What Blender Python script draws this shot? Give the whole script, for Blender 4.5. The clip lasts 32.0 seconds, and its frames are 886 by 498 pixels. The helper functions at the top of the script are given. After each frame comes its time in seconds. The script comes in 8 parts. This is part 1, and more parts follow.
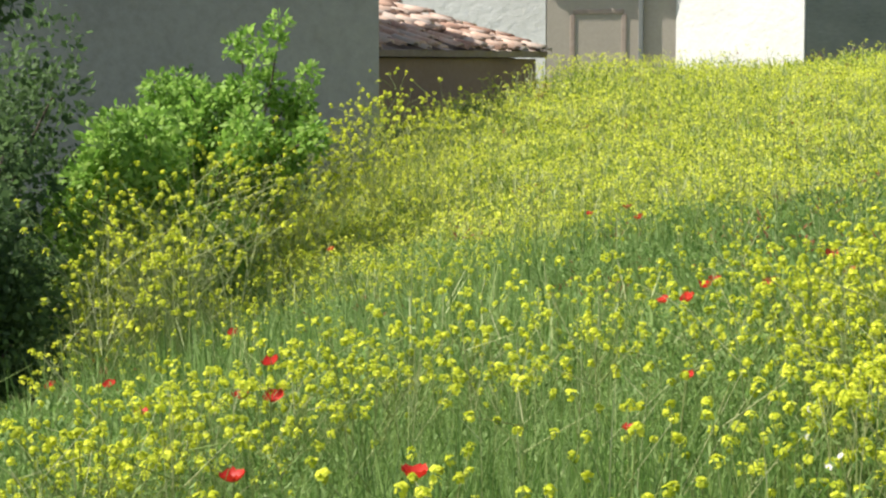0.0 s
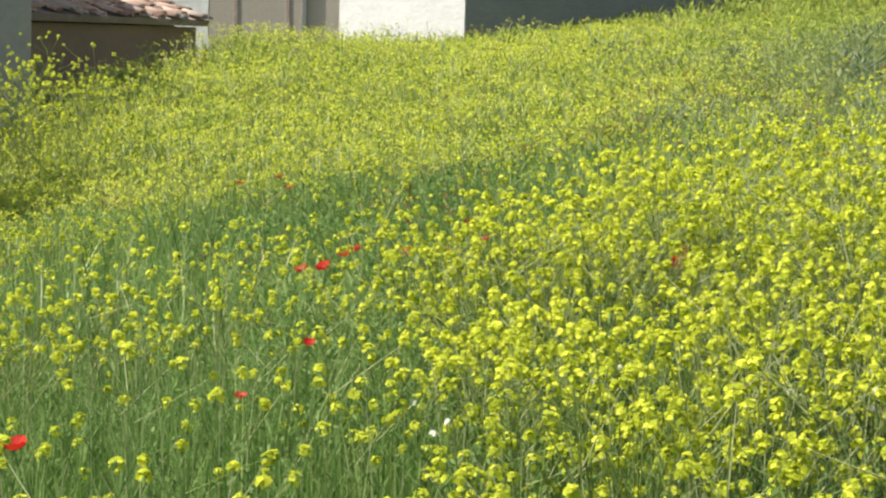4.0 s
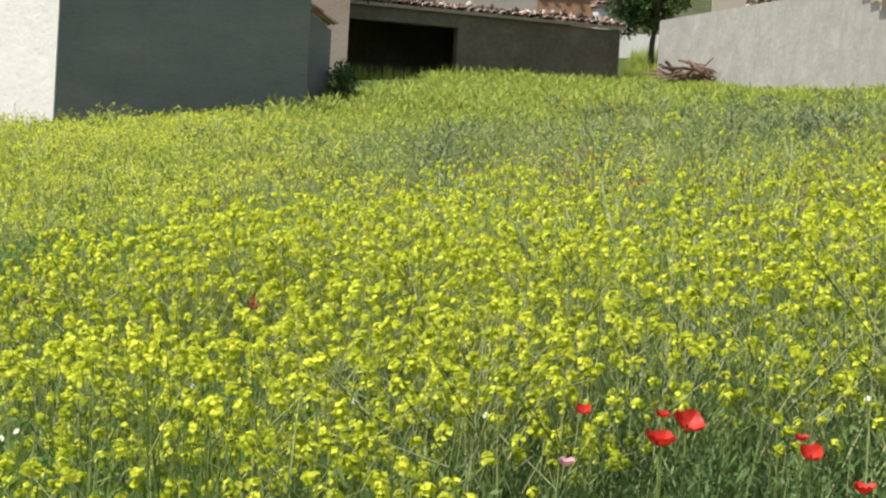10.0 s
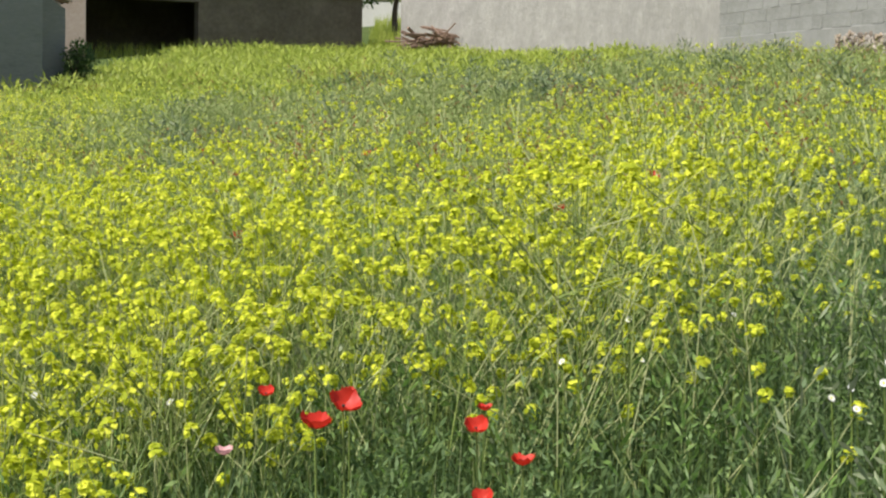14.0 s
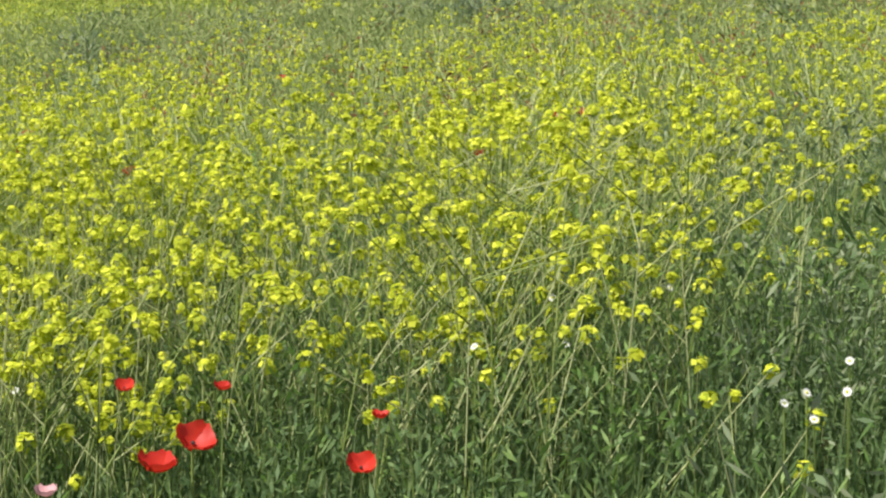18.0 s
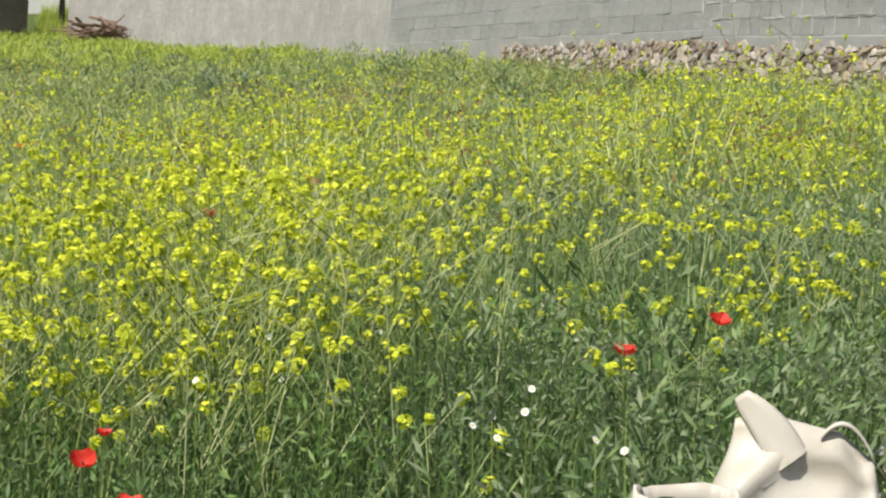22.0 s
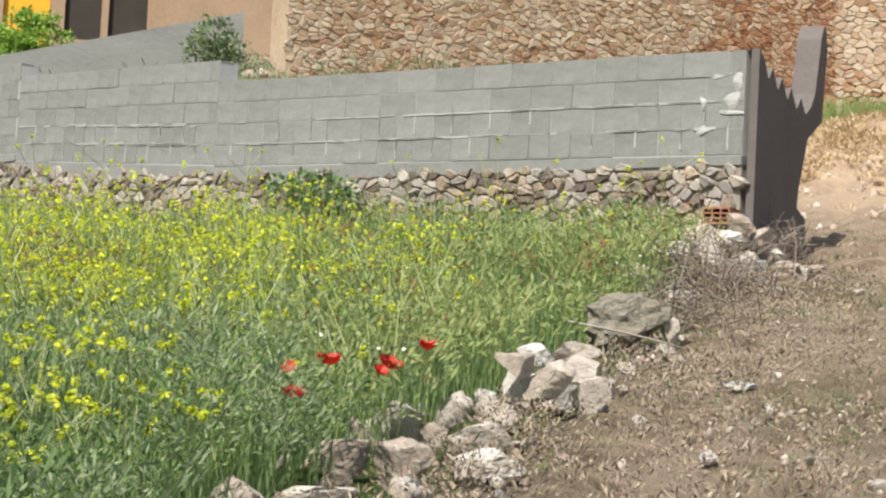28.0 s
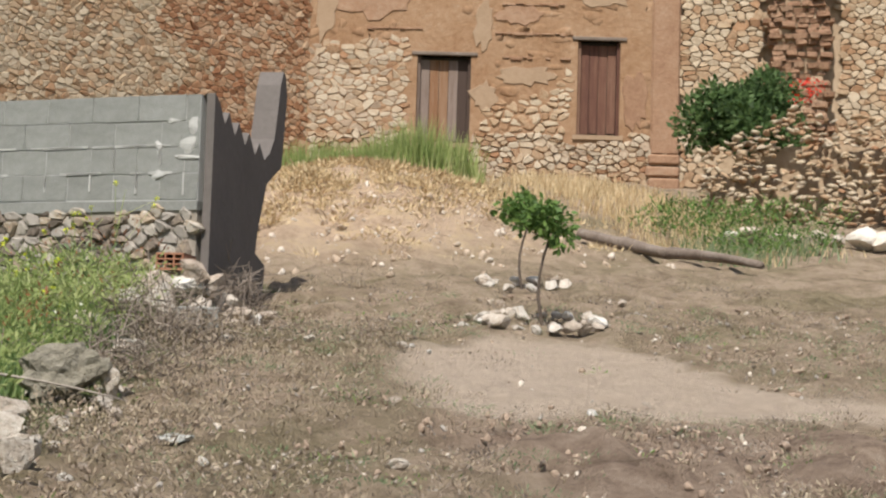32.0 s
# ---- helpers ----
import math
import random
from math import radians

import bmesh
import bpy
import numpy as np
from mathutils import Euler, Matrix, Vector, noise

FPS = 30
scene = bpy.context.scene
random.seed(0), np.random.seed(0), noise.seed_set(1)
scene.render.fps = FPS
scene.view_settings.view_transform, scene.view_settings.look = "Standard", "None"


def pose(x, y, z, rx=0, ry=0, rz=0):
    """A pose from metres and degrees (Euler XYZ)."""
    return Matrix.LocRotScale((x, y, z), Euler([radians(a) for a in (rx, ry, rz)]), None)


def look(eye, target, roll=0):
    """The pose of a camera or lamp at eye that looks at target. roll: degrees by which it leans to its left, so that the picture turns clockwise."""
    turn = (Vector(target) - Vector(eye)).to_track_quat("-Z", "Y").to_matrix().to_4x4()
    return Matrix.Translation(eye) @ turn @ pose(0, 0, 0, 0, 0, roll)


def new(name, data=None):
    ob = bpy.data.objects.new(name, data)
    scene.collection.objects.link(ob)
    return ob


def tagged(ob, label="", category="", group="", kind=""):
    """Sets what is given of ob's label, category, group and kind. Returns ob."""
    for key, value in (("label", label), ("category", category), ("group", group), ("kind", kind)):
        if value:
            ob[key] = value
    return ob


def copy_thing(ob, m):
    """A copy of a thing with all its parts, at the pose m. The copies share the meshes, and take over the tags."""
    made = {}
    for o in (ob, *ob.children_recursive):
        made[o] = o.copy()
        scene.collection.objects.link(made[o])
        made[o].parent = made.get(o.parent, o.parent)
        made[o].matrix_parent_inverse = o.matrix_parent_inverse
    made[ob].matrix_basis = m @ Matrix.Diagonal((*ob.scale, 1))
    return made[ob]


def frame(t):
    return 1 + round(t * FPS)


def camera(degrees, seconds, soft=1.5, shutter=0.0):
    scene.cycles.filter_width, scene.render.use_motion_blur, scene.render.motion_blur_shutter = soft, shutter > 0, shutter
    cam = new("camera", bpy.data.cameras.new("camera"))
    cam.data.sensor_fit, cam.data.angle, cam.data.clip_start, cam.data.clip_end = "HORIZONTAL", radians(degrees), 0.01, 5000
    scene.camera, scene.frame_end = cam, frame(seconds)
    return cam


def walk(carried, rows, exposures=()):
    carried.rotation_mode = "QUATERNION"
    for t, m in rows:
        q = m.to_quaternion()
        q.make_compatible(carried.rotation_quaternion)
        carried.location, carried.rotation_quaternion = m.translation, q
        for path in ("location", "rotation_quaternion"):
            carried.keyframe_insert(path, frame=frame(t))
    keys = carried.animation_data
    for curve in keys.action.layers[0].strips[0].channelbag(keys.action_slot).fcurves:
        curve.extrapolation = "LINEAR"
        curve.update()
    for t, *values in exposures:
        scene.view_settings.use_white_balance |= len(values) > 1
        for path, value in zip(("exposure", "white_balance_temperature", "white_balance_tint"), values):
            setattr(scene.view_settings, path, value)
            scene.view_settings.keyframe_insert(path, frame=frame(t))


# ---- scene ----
# ---- camera and walk: seconds, eye, heading (to the left of +y), pitch and lean in degrees ----
cam = camera(26.59, 32.0, soft=2.3)
PATH = [
    (0.0, 0.005, 2.013, 1.677, 29.29, -4.31, 0.16),
    (0.5, 0.030, 2.007, 1.672, 28.15, -3.27, 0.56),
    (1.0, 0.070, 1.975, 1.671, 26.84, -2.80, 0.32),
    (1.5, 0.064, 2.025, 1.660, 25.58, -3.79, -0.32),
    (2.0, 0.057, 2.055, 1.658, 24.34, -4.91, -0.09),
    (2.5, 0.067, 2.079, 1.658, 23.12, -5.16, -0.31),
    (3.0, 0.065, 2.098, 1.635, 21.74, -5.13, -0.05),
    (3.5, 0.056, 2.131, 1.639, 20.23, -5.18, 0.63),
    (5.5, 0.212, 2.221, 1.683, 17.69, -4.04, 2.09),
    (6.0, 0.140, 2.243, 1.659, 13.28, -3.70, -2.05),
    (6.5, 0.103, 2.257, 1.601, 9.16, -2.17, -2.10),
    (7.0, 0.076, 2.361, 1.558, 6.85, 0.79, -2.77),
    (7.5, 0.052, 2.397, 1.521, 5.48, 2.08, 0.04),
    (8.0, 0.029, 2.329, 1.482, 7.30, 2.92, 1.65),
    (8.5, 0.052, 2.203, 1.455, 8.97, 2.03, 1.69),
    (9.0, 0.080, 2.117, 1.464, 8.30, 1.23, 1.73),
    (9.5, 0.116, 2.103, 1.485, 7.78, -0.27, 1.54),
    (10.0, 0.143, 2.056, 1.479, 6.79, -1.34, 3.40),
    (10.5, 0.156, 2.048, 1.480, 5.84, -2.87, 2.54),
    (11.0, 0.157, 2.048, 1.475, 4.51, -3.57, 1.75),
    (11.5, 0.214, 2.042, 1.460, 4.07, -4.16, 1.50),
    (12.0, 0.238, 2.047, 1.485, 3.00, -4.17, 1.26),
    (12.5, 0.241, 2.054, 1.494, 1.32, -2.03, 1.50),
    (13.0, 0.260, 2.055, 1.492, 0.19, -1.18, 1.14),
    (13.5, 0.272, 2.056, 1.488, -0.62, -1.30, 0.72),
    (15.5, 0.325, 2.858, 1.495, -0.36, -4.83, 0.67),
    (16.0, 0.334, 2.858, 1.511, -1.06, -5.07, 1.10),
    (16.5, 0.344, 2.854, 1.513, -2.33, -4.43, 1.96),
    (17.0, 0.350, 2.847, 1.507, -3.39, -3.83, 2.15),
    (17.5, 0.349, 2.853, 1.503, -3.73, -3.38, 1.84),
    (18.0, 0.332, 2.672, 1.557, -2.98, -4.43, 2.00),
    (18.5, 0.310, 2.459, 1.535, -1.72, -3.12, 1.23),
    (19.0, 0.301, 2.449, 1.536, -0.00, -2.81, 1.38),
    (19.5, 0.317, 2.438, 1.536, -0.32, -2.37, 1.67),
    (20.0, 0.326, 2.387, 1.535, -1.94, -1.62, 2.05),
    (20.5, 0.331, 2.350, 1.528, -4.04, -1.29, 2.34),
    (21.0, 0.324, 2.348, 1.522, -6.27, -1.14, 2.27),
    (21.5, 0.338, 2.358, 1.517, -8.85, -1.35, 2.24),
    (22.0, 0.351, 2.361, 1.511, -10.72, -1.67, 2.74),
    (22.5, 0.363, 2.354, 1.521, -12.31, -1.09, 3.86),
    (23.0, 0.370, 2.343, 1.523, -13.75, 1.03, 4.01),
    (23.5, 0.383, 2.345, 1.525, -15.15, 1.77, 3.35),
    (24.0, 0.410, 2.364, 1.521, -16.59, 2.12, 2.55),
    (24.5, 0.419, 2.327, 1.520, -18.06, 2.13, 1.81),
    (25.0, 0.429, 2.301, 1.518, -19.60, 2.10, 1.53),
    (25.5, 0.439, 2.295, 1.509, -21.66, 1.42, 1.30),
    (27.5, 0.554, 2.473, 1.506, -28.75, 2.02, 3.57),
    (28.0, 0.569, 2.436, 1.475, -30.73, 3.38, 2.97),
    (28.5, 0.577, 2.445, 1.476, -32.70, 2.66, 3.31),
    (29.0, 0.585, 2.412, 1.485, -34.53, 2.45, 2.74),
    (29.5, 0.617, 2.373, 1.489, -36.20, 2.80, 2.74),
    (30.0, 0.636, 2.342, 1.491, -38.55, 3.30, 2.93),
    (30.5, 0.646, 2.313, 1.500, -40.57, 3.84, 2.87),
    (31.0, 0.661, 2.287, 1.500, -42.47, 4.39, 2.40),
    (31.5, 0.683, 2.284, 1.499, -44.32, 5.01, 2.08),
    (32.0, 0.857, 2.438, 1.532, -46.23, 5.27, 1.78),
]


def heading(x, y, z, yaw, pitch, lean):
    a, b = radians(yaw), radians(pitch)
    way = Vector((-math.sin(a) * math.cos(b), math.cos(a) * math.cos(b), math.sin(b)))
    eye = Vector((x, y, z))
    return look(eye, eye + way * 10, lean)


walk(cam, [(row[0], heading(*row[1:])) for row in PATH], [(0.0, 0.9), (2.0, 0.82), (3.5, 0.74), (6.0, 0.66), (8.0, 0.58), (13.0, 0.62), (25.0, 0.62), (28.0, 0.7), (30.0, 0.66), (31.0, 0.48), (32.0, 0.4)])

# ---- world, sun, exposure ----
SUN = Vector((-0.5, -0.3, 0.81)).normalized()
world = bpy.data.worlds.new("world")
scene.world = world
world.use_nodes = True
wn = world.node_tree
sky = wn.nodes.new("ShaderNodeTexSky")
sky.sky_type = "NISHITA"
sky.sun_disc = False
sky.sun_elevation = math.asin(SUN.z)
sky.sun_rotation = math.atan2(SUN.x, SUN.y)
sky.dust_density = 1.5
# broken white clouds
co, puff, cut, over = (wn.nodes.new(k) for k in ("ShaderNodeTexCoord", "ShaderNodeTexNoise", "ShaderNodeMapRange", "ShaderNodeMix"))
puff.inputs["Scale"].default_value, puff.inputs["Detail"].default_value = 6.0, 6.0
cut.inputs[1].default_value, cut.inputs[2].default_value = 0.5, 0.64
over.data_type = "RGBA"
over.inputs[7].default_value = (6.0, 6.1, 6.3, 1)
wn.links.new(co.outputs["Generated"], puff.inputs["Vector"])
wn.links.new(puff.outputs["Fac"], cut.inputs[0])
wn.links.new(cut.outputs[0], over.inputs[0])
wn.links.new(sky.outputs[0], over.inputs[6])
wn.links.new(over.outputs[2], wn.nodes["Background"].inputs[0])
wn.nodes["Background"].inputs[1].default_value = 0.085
lamp = bpy.data.lights.new("sun", "SUN")
lamp.energy, lamp.angle, lamp.color = 4.6, radians(0.55), (1.0, 0.95, 0.87)
sun = new("sun", lamp)
sun.matrix_world = look(SUN * 60, (0, 0, 0))

# ---- materials ----
def node(tree, kind, **values):
    n = tree.nodes.new(kind)
    for key, value in values.items():
        n.inputs[key.replace("_", " ")].default_value = value
    return n


def surface(name, colors, scale=6.0, rough=0.85, bump=0.3, metal=0.0, fine=60.0, per_object=0.0, per_island=0.0, through_light=0.0, stretch=(1, 1, 1), bump_scale=None):
    """Two scales of noise blend the colours; a fine one gives relief. through_light: part of the light that shines through (leaves)."""
    m = bpy.data.materials.new(name)
    m.use_nodes = True
    t = m.node_tree
    out, bsdf = t.nodes["Material Output"], t.nodes["Principled BSDF"]
    geo = t.nodes.new("ShaderNodeTexCoord")
    mapping = t.nodes.new("ShaderNodeMapping")
    mapping.inputs["Scale"].default_value = stretch
    t.links.new(geo.outputs["Object"], mapping.inputs["Vector"])
    big = node(t, "ShaderNodeTexNoise", Scale=scale, Detail=5.0, Roughness=0.62)
    small = node(t, "ShaderNodeTexNoise", Scale=fine, Detail=4.0, Roughness=0.7)
    for n in (big, small):
        t.links.new(mapping.outputs[0], n.inputs["Vector"])
    mix = t.nodes.new("ShaderNodeMath")
    mix.operation = "MULTIPLY_ADD"
    mix.inputs[1].default_value = 0.45
    t.links.new(small.outputs["Fac"], mix.inputs[0])
    shrink = t.nodes.new("ShaderNodeMath")
    shrink.operation = "MULTIPLY"
    shrink.inputs[1].default_value = 0.55
    t.links.new(big.outputs["Fac"], shrink.inputs[0])
    t.links.new(shrink.outputs[0], mix.inputs[2])
    fac = mix.outputs[0]
    if per_object or per_island:
        info = t.nodes.new("ShaderNodeObjectInfo" if per_object else "ShaderNodeNewGeometry")
        add = t.nodes.new("ShaderNodeMath")
        add.operation = "MULTIPLY_ADD"
        add.inputs[1].default_value = per_object or per_island
        t.links.new(info.outputs["Random" if per_object else "Random Per Island"], add.inputs[0])
        sub = t.nodes.new("ShaderNodeMath")
        sub.operation = "SUBTRACT"
        sub.inputs[1].default_value = (per_object or per_island) / 2
        t.links.new(fac, sub.inputs[0])
        t.links.new(sub.outputs[0], add.inputs[2])
        fac = add.outputs[0]
    ramp = t.nodes.new("ShaderNodeValToRGB")
    el = ramp.color_ramp.elements
    for k, c in enumerate(colors):
        pos = 0.28 + 0.44 * k / max(1, len(colors) - 1)
        e = el[k] if k < 2 else el.new(pos)
        e.position, e.color = pos, (*c, 1)
    t.links.new(fac, ramp.inputs[0])
    t.links.new(ramp.outputs[0], bsdf.inputs["Base Color"])
    bsdf.inputs["Roughness"].default_value = rough
    bsdf.inputs["Metallic"].default_value = metal
    bsdf.inputs["Specular IOR Level"].default_value = 0.3
    if bump:
        b = t.nodes.new("ShaderNodeBump")
        b.inputs["Strength"].default_value = bump
        b.inputs["Distance"].default_value = 0.02
        if bump_scale:
            rel = node(t, "ShaderNodeTexNoise", Scale=bump_scale, Detail=6.0, Roughness=0.65)
            t.links.new(mapping.outputs[0], rel.inputs["Vector"])
            t.links.new(rel.outputs["Fac"], b.inputs["Height"])
        else:
            t.links.new(fac, b.inputs["Height"])
        t.links.new(b.outputs[0], bsdf.inputs["Normal"])
    if through_light:
        tr = t.nodes.new("ShaderNodeBsdfTranslucent")
        t.links.new(ramp.outputs[0], tr.inputs[0])
        ms = t.nodes.new("ShaderNodeMixShader")
        ms.inputs[0].default_value = through_light
        t.links.new(bsdf.outputs[0], ms.inputs[1])
        t.links.new(tr.outputs[0], ms.inputs[2])
        t.links.new(ms.outputs[0], out.inputs["Surface"])
    return m


M = {}
M["white_paint"] = surface("white_paint", [(0.56, 0.55, 0.51), (0.72, 0.71, 0.68)], 1.6, 0.9, 0.9, fine=20, bump_scale=7)
M["cement"] = surface("cement", [(0.13, 0.14, 0.13), (0.2, 0.208, 0.196), (0.235, 0.24, 0.226), (0.31, 0.31, 0.292)], 0.9, 0.9, 0.5, fine=14, stretch=(0.6, 0.6, 2.2))
M["old_plaster"] = surface("old_plaster", [(0.25, 0.185, 0.145), (0.36, 0.285, 0.235), (0.45, 0.38, 0.325)], 0.5, 0.9, 0.35, fine=14)
M["beige_plaster"] = surface("beige_plaster", [(0.36, 0.31, 0.25), (0.47, 0.415, 0.345)], 0.7, 0.9, 0.3, fine=18)
M["concrete_block"] = surface("concrete_block", [(0.16, 0.162, 0.15), (0.235, 0.237, 0.222), (0.3, 0.302, 0.287)], 2.4, 0.92, 0.6, fine=40, per_object=0.12)
M["mortar"] = surface("mortar", [(0.3, 0.295, 0.28), (0.5, 0.49, 0.47)], 1.5, 0.95, 0.4, fine=70)
M["roof_tile_joined"] = surface("roof_tile_joined", [(0.24, 0.14, 0.1), (0.45, 0.28, 0.2), (0.58, 0.43, 0.34), (0.42, 0.37, 0.32)], 3.0, 0.9, 0.3, fine=50, per_island=0.35)
M["pale_stone"] = surface("pale_stone", [(0.38, 0.3, 0.235), (0.56, 0.48, 0.4), (0.68, 0.63, 0.56), (0.78, 0.75, 0.7)], 5.0, 0.95, 1.0, fine=26, per_object=0.35, bump_scale=16)
# render for the lower house: the wall's shade is put into its colour
M["shaded_render"] = surface("shaded_render", [(0.2, 0.195, 0.175), (0.29, 0.28, 0.255), (0.36, 0.35, 0.32)], 0.7, 0.9, 0.5, fine=9)
M["dull_plaster"] = surface("dull_plaster", [(0.25, 0.225, 0.19), (0.34, 0.31, 0.27), (0.42, 0.385, 0.335)], 0.6, 0.9, 0.4, fine=9)
M["roof_tile_old"] = surface("roof_tile_old", [(0.16, 0.1, 0.075), (0.29, 0.195, 0.145), (0.38, 0.3, 0.24), (0.26, 0.225, 0.195)], 3.0, 0.9, 0.3, fine=50, per_island=0.4)
M["wall_stone_red"] = surface("wall_stone_red", [(0.24, 0.11, 0.055), (0.33, 0.18, 0.1), (0.39, 0.25, 0.155), (0.42, 0.31, 0.215)], 0.8, 0.92, 0.9, fine=30, per_island=0.5)
M["wall_stone"] = surface("wall_stone", [(0.29, 0.17, 0.095), (0.37, 0.255, 0.16), (0.41, 0.31, 0.21), (0.47, 0.39, 0.29), (0.36, 0.275, 0.19)], 0.8, 0.92, 0.9, fine=30, per_island=0.4)
M["wall_stone_piece"] = surface("wall_stone_piece", [(0.27, 0.145, 0.08), (0.35, 0.245, 0.155), (0.4, 0.31, 0.22), (0.46, 0.39, 0.3), (0.33, 0.25, 0.18)], 0.8, 0.92, 0.9, fine=30, per_object=0.45)
M["adobe"] = surface("adobe", [(0.17, 0.09, 0.048), (0.265, 0.155, 0.086), (0.32, 0.205, 0.125), (0.4, 0.3, 0.215)], 1.1, 0.95, 1.0, fine=11, bump_scale=14)
M["adobe_pale"] = surface("adobe_pale", [(0.26, 0.175, 0.11), (0.37, 0.27, 0.185)], 1.2, 0.95, 0.8, fine=14)
M["brick_red"] = surface("brick_red", [(0.2, 0.085, 0.05), (0.32, 0.15, 0.09), (0.38, 0.22, 0.14)], 5.0, 0.92, 0.5, fine=40, per_object=0.35)
M["old_wood"] = surface("old_wood", [(0.09, 0.05, 0.035), (0.17, 0.1, 0.07), (0.26, 0.19, 0.15)], 2.0, 0.85, 0.4, fine=30, stretch=(8, 8, 1), per_object=0.25)
M["weathered_wood"] = surface("weathered_wood", [(0.14, 0.11, 0.09), (0.3, 0.25, 0.21), (0.42, 0.37, 0.32)], 3.0, 0.9, 0.5, fine=40, stretch=(1, 1, 1), per_object=0.4)
# near-black paints in unlit insides: door gaps, panes, flue; poppy centres too
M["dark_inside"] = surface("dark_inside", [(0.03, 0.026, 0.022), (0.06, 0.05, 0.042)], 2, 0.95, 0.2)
M["soil"] = surface("soil", [(0.19, 0.135, 0.098), (0.3, 0.225, 0.17), (0.4, 0.31, 0.235)], 3, 0.95, 0.6, fine=40)
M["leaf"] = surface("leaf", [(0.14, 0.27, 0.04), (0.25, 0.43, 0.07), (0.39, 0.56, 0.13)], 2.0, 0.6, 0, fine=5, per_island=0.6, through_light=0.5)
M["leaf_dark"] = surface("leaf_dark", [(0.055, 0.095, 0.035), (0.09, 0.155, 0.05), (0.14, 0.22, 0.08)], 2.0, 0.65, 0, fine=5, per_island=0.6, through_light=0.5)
M["bark"] = surface("bark", [(0.06, 0.045, 0.035), (0.13, 0.1, 0.08)], 8, 0.95, 0.8, fine=50)
M["grass"] = surface("grass", [(0.12, 0.19, 0.06), (0.2, 0.295, 0.1), (0.33, 0.42, 0.18)], 0.35, 0.6, 0, fine=3, per_island=0.5, through_light=0.5)
M["blue_grass"] = surface("blue_grass", [(0.1, 0.175, 0.06), (0.16, 0.25, 0.095), (0.24, 0.33, 0.15)], 0.35, 0.6, 0, fine=3, per_island=0.5, through_light=0.45)
M["far_grass"] = surface("far_grass", [(0.27, 0.35, 0.06), (0.37, 0.45, 0.075), (0.47, 0.53, 0.1), (0.37, 0.42, 0.15)], 0.3, 0.7, 0, fine=2, per_island=0.4, through_light=0.45)
M["grey_green"] = surface("grey_green", [(0.12, 0.18, 0.08), (0.19, 0.25, 0.13), (0.3, 0.34, 0.2)], 0.5, 0.6, 0, fine=3, per_island=0.6, through_light=0.35)
M["stem"] = surface("stem", [(0.19, 0.27, 0.055), (0.32, 0.39, 0.12), (0.5, 0.53, 0.26)], 1.0, 0.6, 0, fine=5, per_island=0.7, through_light=0.3)
M["mustard_yellow"] = surface("mustard_yellow", [(0.4, 0.465, 0.028), (0.6, 0.66, 0.042), (0.84, 0.855, 0.085)], 1.0, 0.7, 0, fine=5, per_island=0.8, through_light=0.5)
M["mustard_pale"] = surface("mustard_pale", [(0.5, 0.57, 0.035), (0.68, 0.72, 0.06), (0.87, 0.87, 0.14)], 1.0, 0.7, 0, fine=5, per_island=0.8, through_light=0.5)
M["fresh_grass"] = surface("fresh_grass", [(0.1, 0.19, 0.038), (0.18, 0.3, 0.07), (0.32, 0.44, 0.15)], 0.35, 0.6, 0, fine=3, per_island=0.6, through_light=0.5)
M["deep_grass"] = surface("deep_grass", [(0.075, 0.13, 0.042), (0.125, 0.2, 0.068), (0.22, 0.31, 0.125)], 0.35, 0.6, 0, fine=3, per_island=0.6, through_light=0.4)
M["bright_grass"] = surface("bright_grass", [(0.2, 0.29, 0.04), (0.34, 0.43, 0.065), (0.5, 0.56, 0.12)], 0.3, 0.7, 0, fine=2, per_island=0.6, through_light=0.45)
M["dull_grass"] = surface("dull_grass", [(0.21, 0.28, 0.085), (0.305, 0.37, 0.13), (0.42, 0.46, 0.2)], 0.25, 0.7, 0, fine=2, per_island=0.4, through_light=0.45)
M["poppy_red"] = surface("poppy_red", [(0.5, 0.025, 0.015), (0.7, 0.05, 0.025)], 9, 0.5, 0, fine=40, per_object=0.3, through_light=0.35)
M["petal_white"] = surface("petal_white", [(0.75, 0.74, 0.7), (0.85, 0.84, 0.82)], 9, 0.6, 0, fine=40, through_light=0.3)
M["dry_grass"] = surface("dry_grass", [(0.4, 0.28, 0.15), (0.56, 0.43, 0.25), (0.68, 0.55, 0.35)], 1.0, 0.7, 0, fine=5, per_island=0.6, through_light=0.25)
M["rubble"] = surface("rubble", [(0.13, 0.105, 0.085), (0.24, 0.195, 0.155), (0.33, 0.255, 0.18), (0.41, 0.37, 0.32), (0.29, 0.26, 0.23)], 5.0, 0.92, 0.7, fine=45, per_object=0.6)
M["rubble_joined"] = surface("rubble_joined", [(0.13, 0.105, 0.085), (0.24, 0.195, 0.155), (0.33, 0.255, 0.18), (0.41, 0.37, 0.32), (0.29, 0.26, 0.23)], 5.0, 0.92, 0.7, fine=45, per_island=0.6)
M["rough_cement"] = surface("rough_cement", [(0.21, 0.205, 0.19), (0.28, 0.27, 0.25), (0.38, 0.37, 0.345)], 1.6, 0.95, 1.0, fine=7, bump_scale=6)
M["grey_rock"] = surface("grey_rock", [(0.11, 0.1, 0.075), (0.22, 0.2, 0.155), (0.36, 0.33, 0.28)], 7.0, 0.95, 1.0, fine=30, bump_scale=18)
M["door_wood"] = surface("door_wood", [(0.07, 0.03, 0.022), (0.13, 0.06, 0.04), (0.2, 0.12, 0.08)], 2.0, 0.8, 0.4, fine=30, stretch=(10, 10, 1), per_object=0.35)
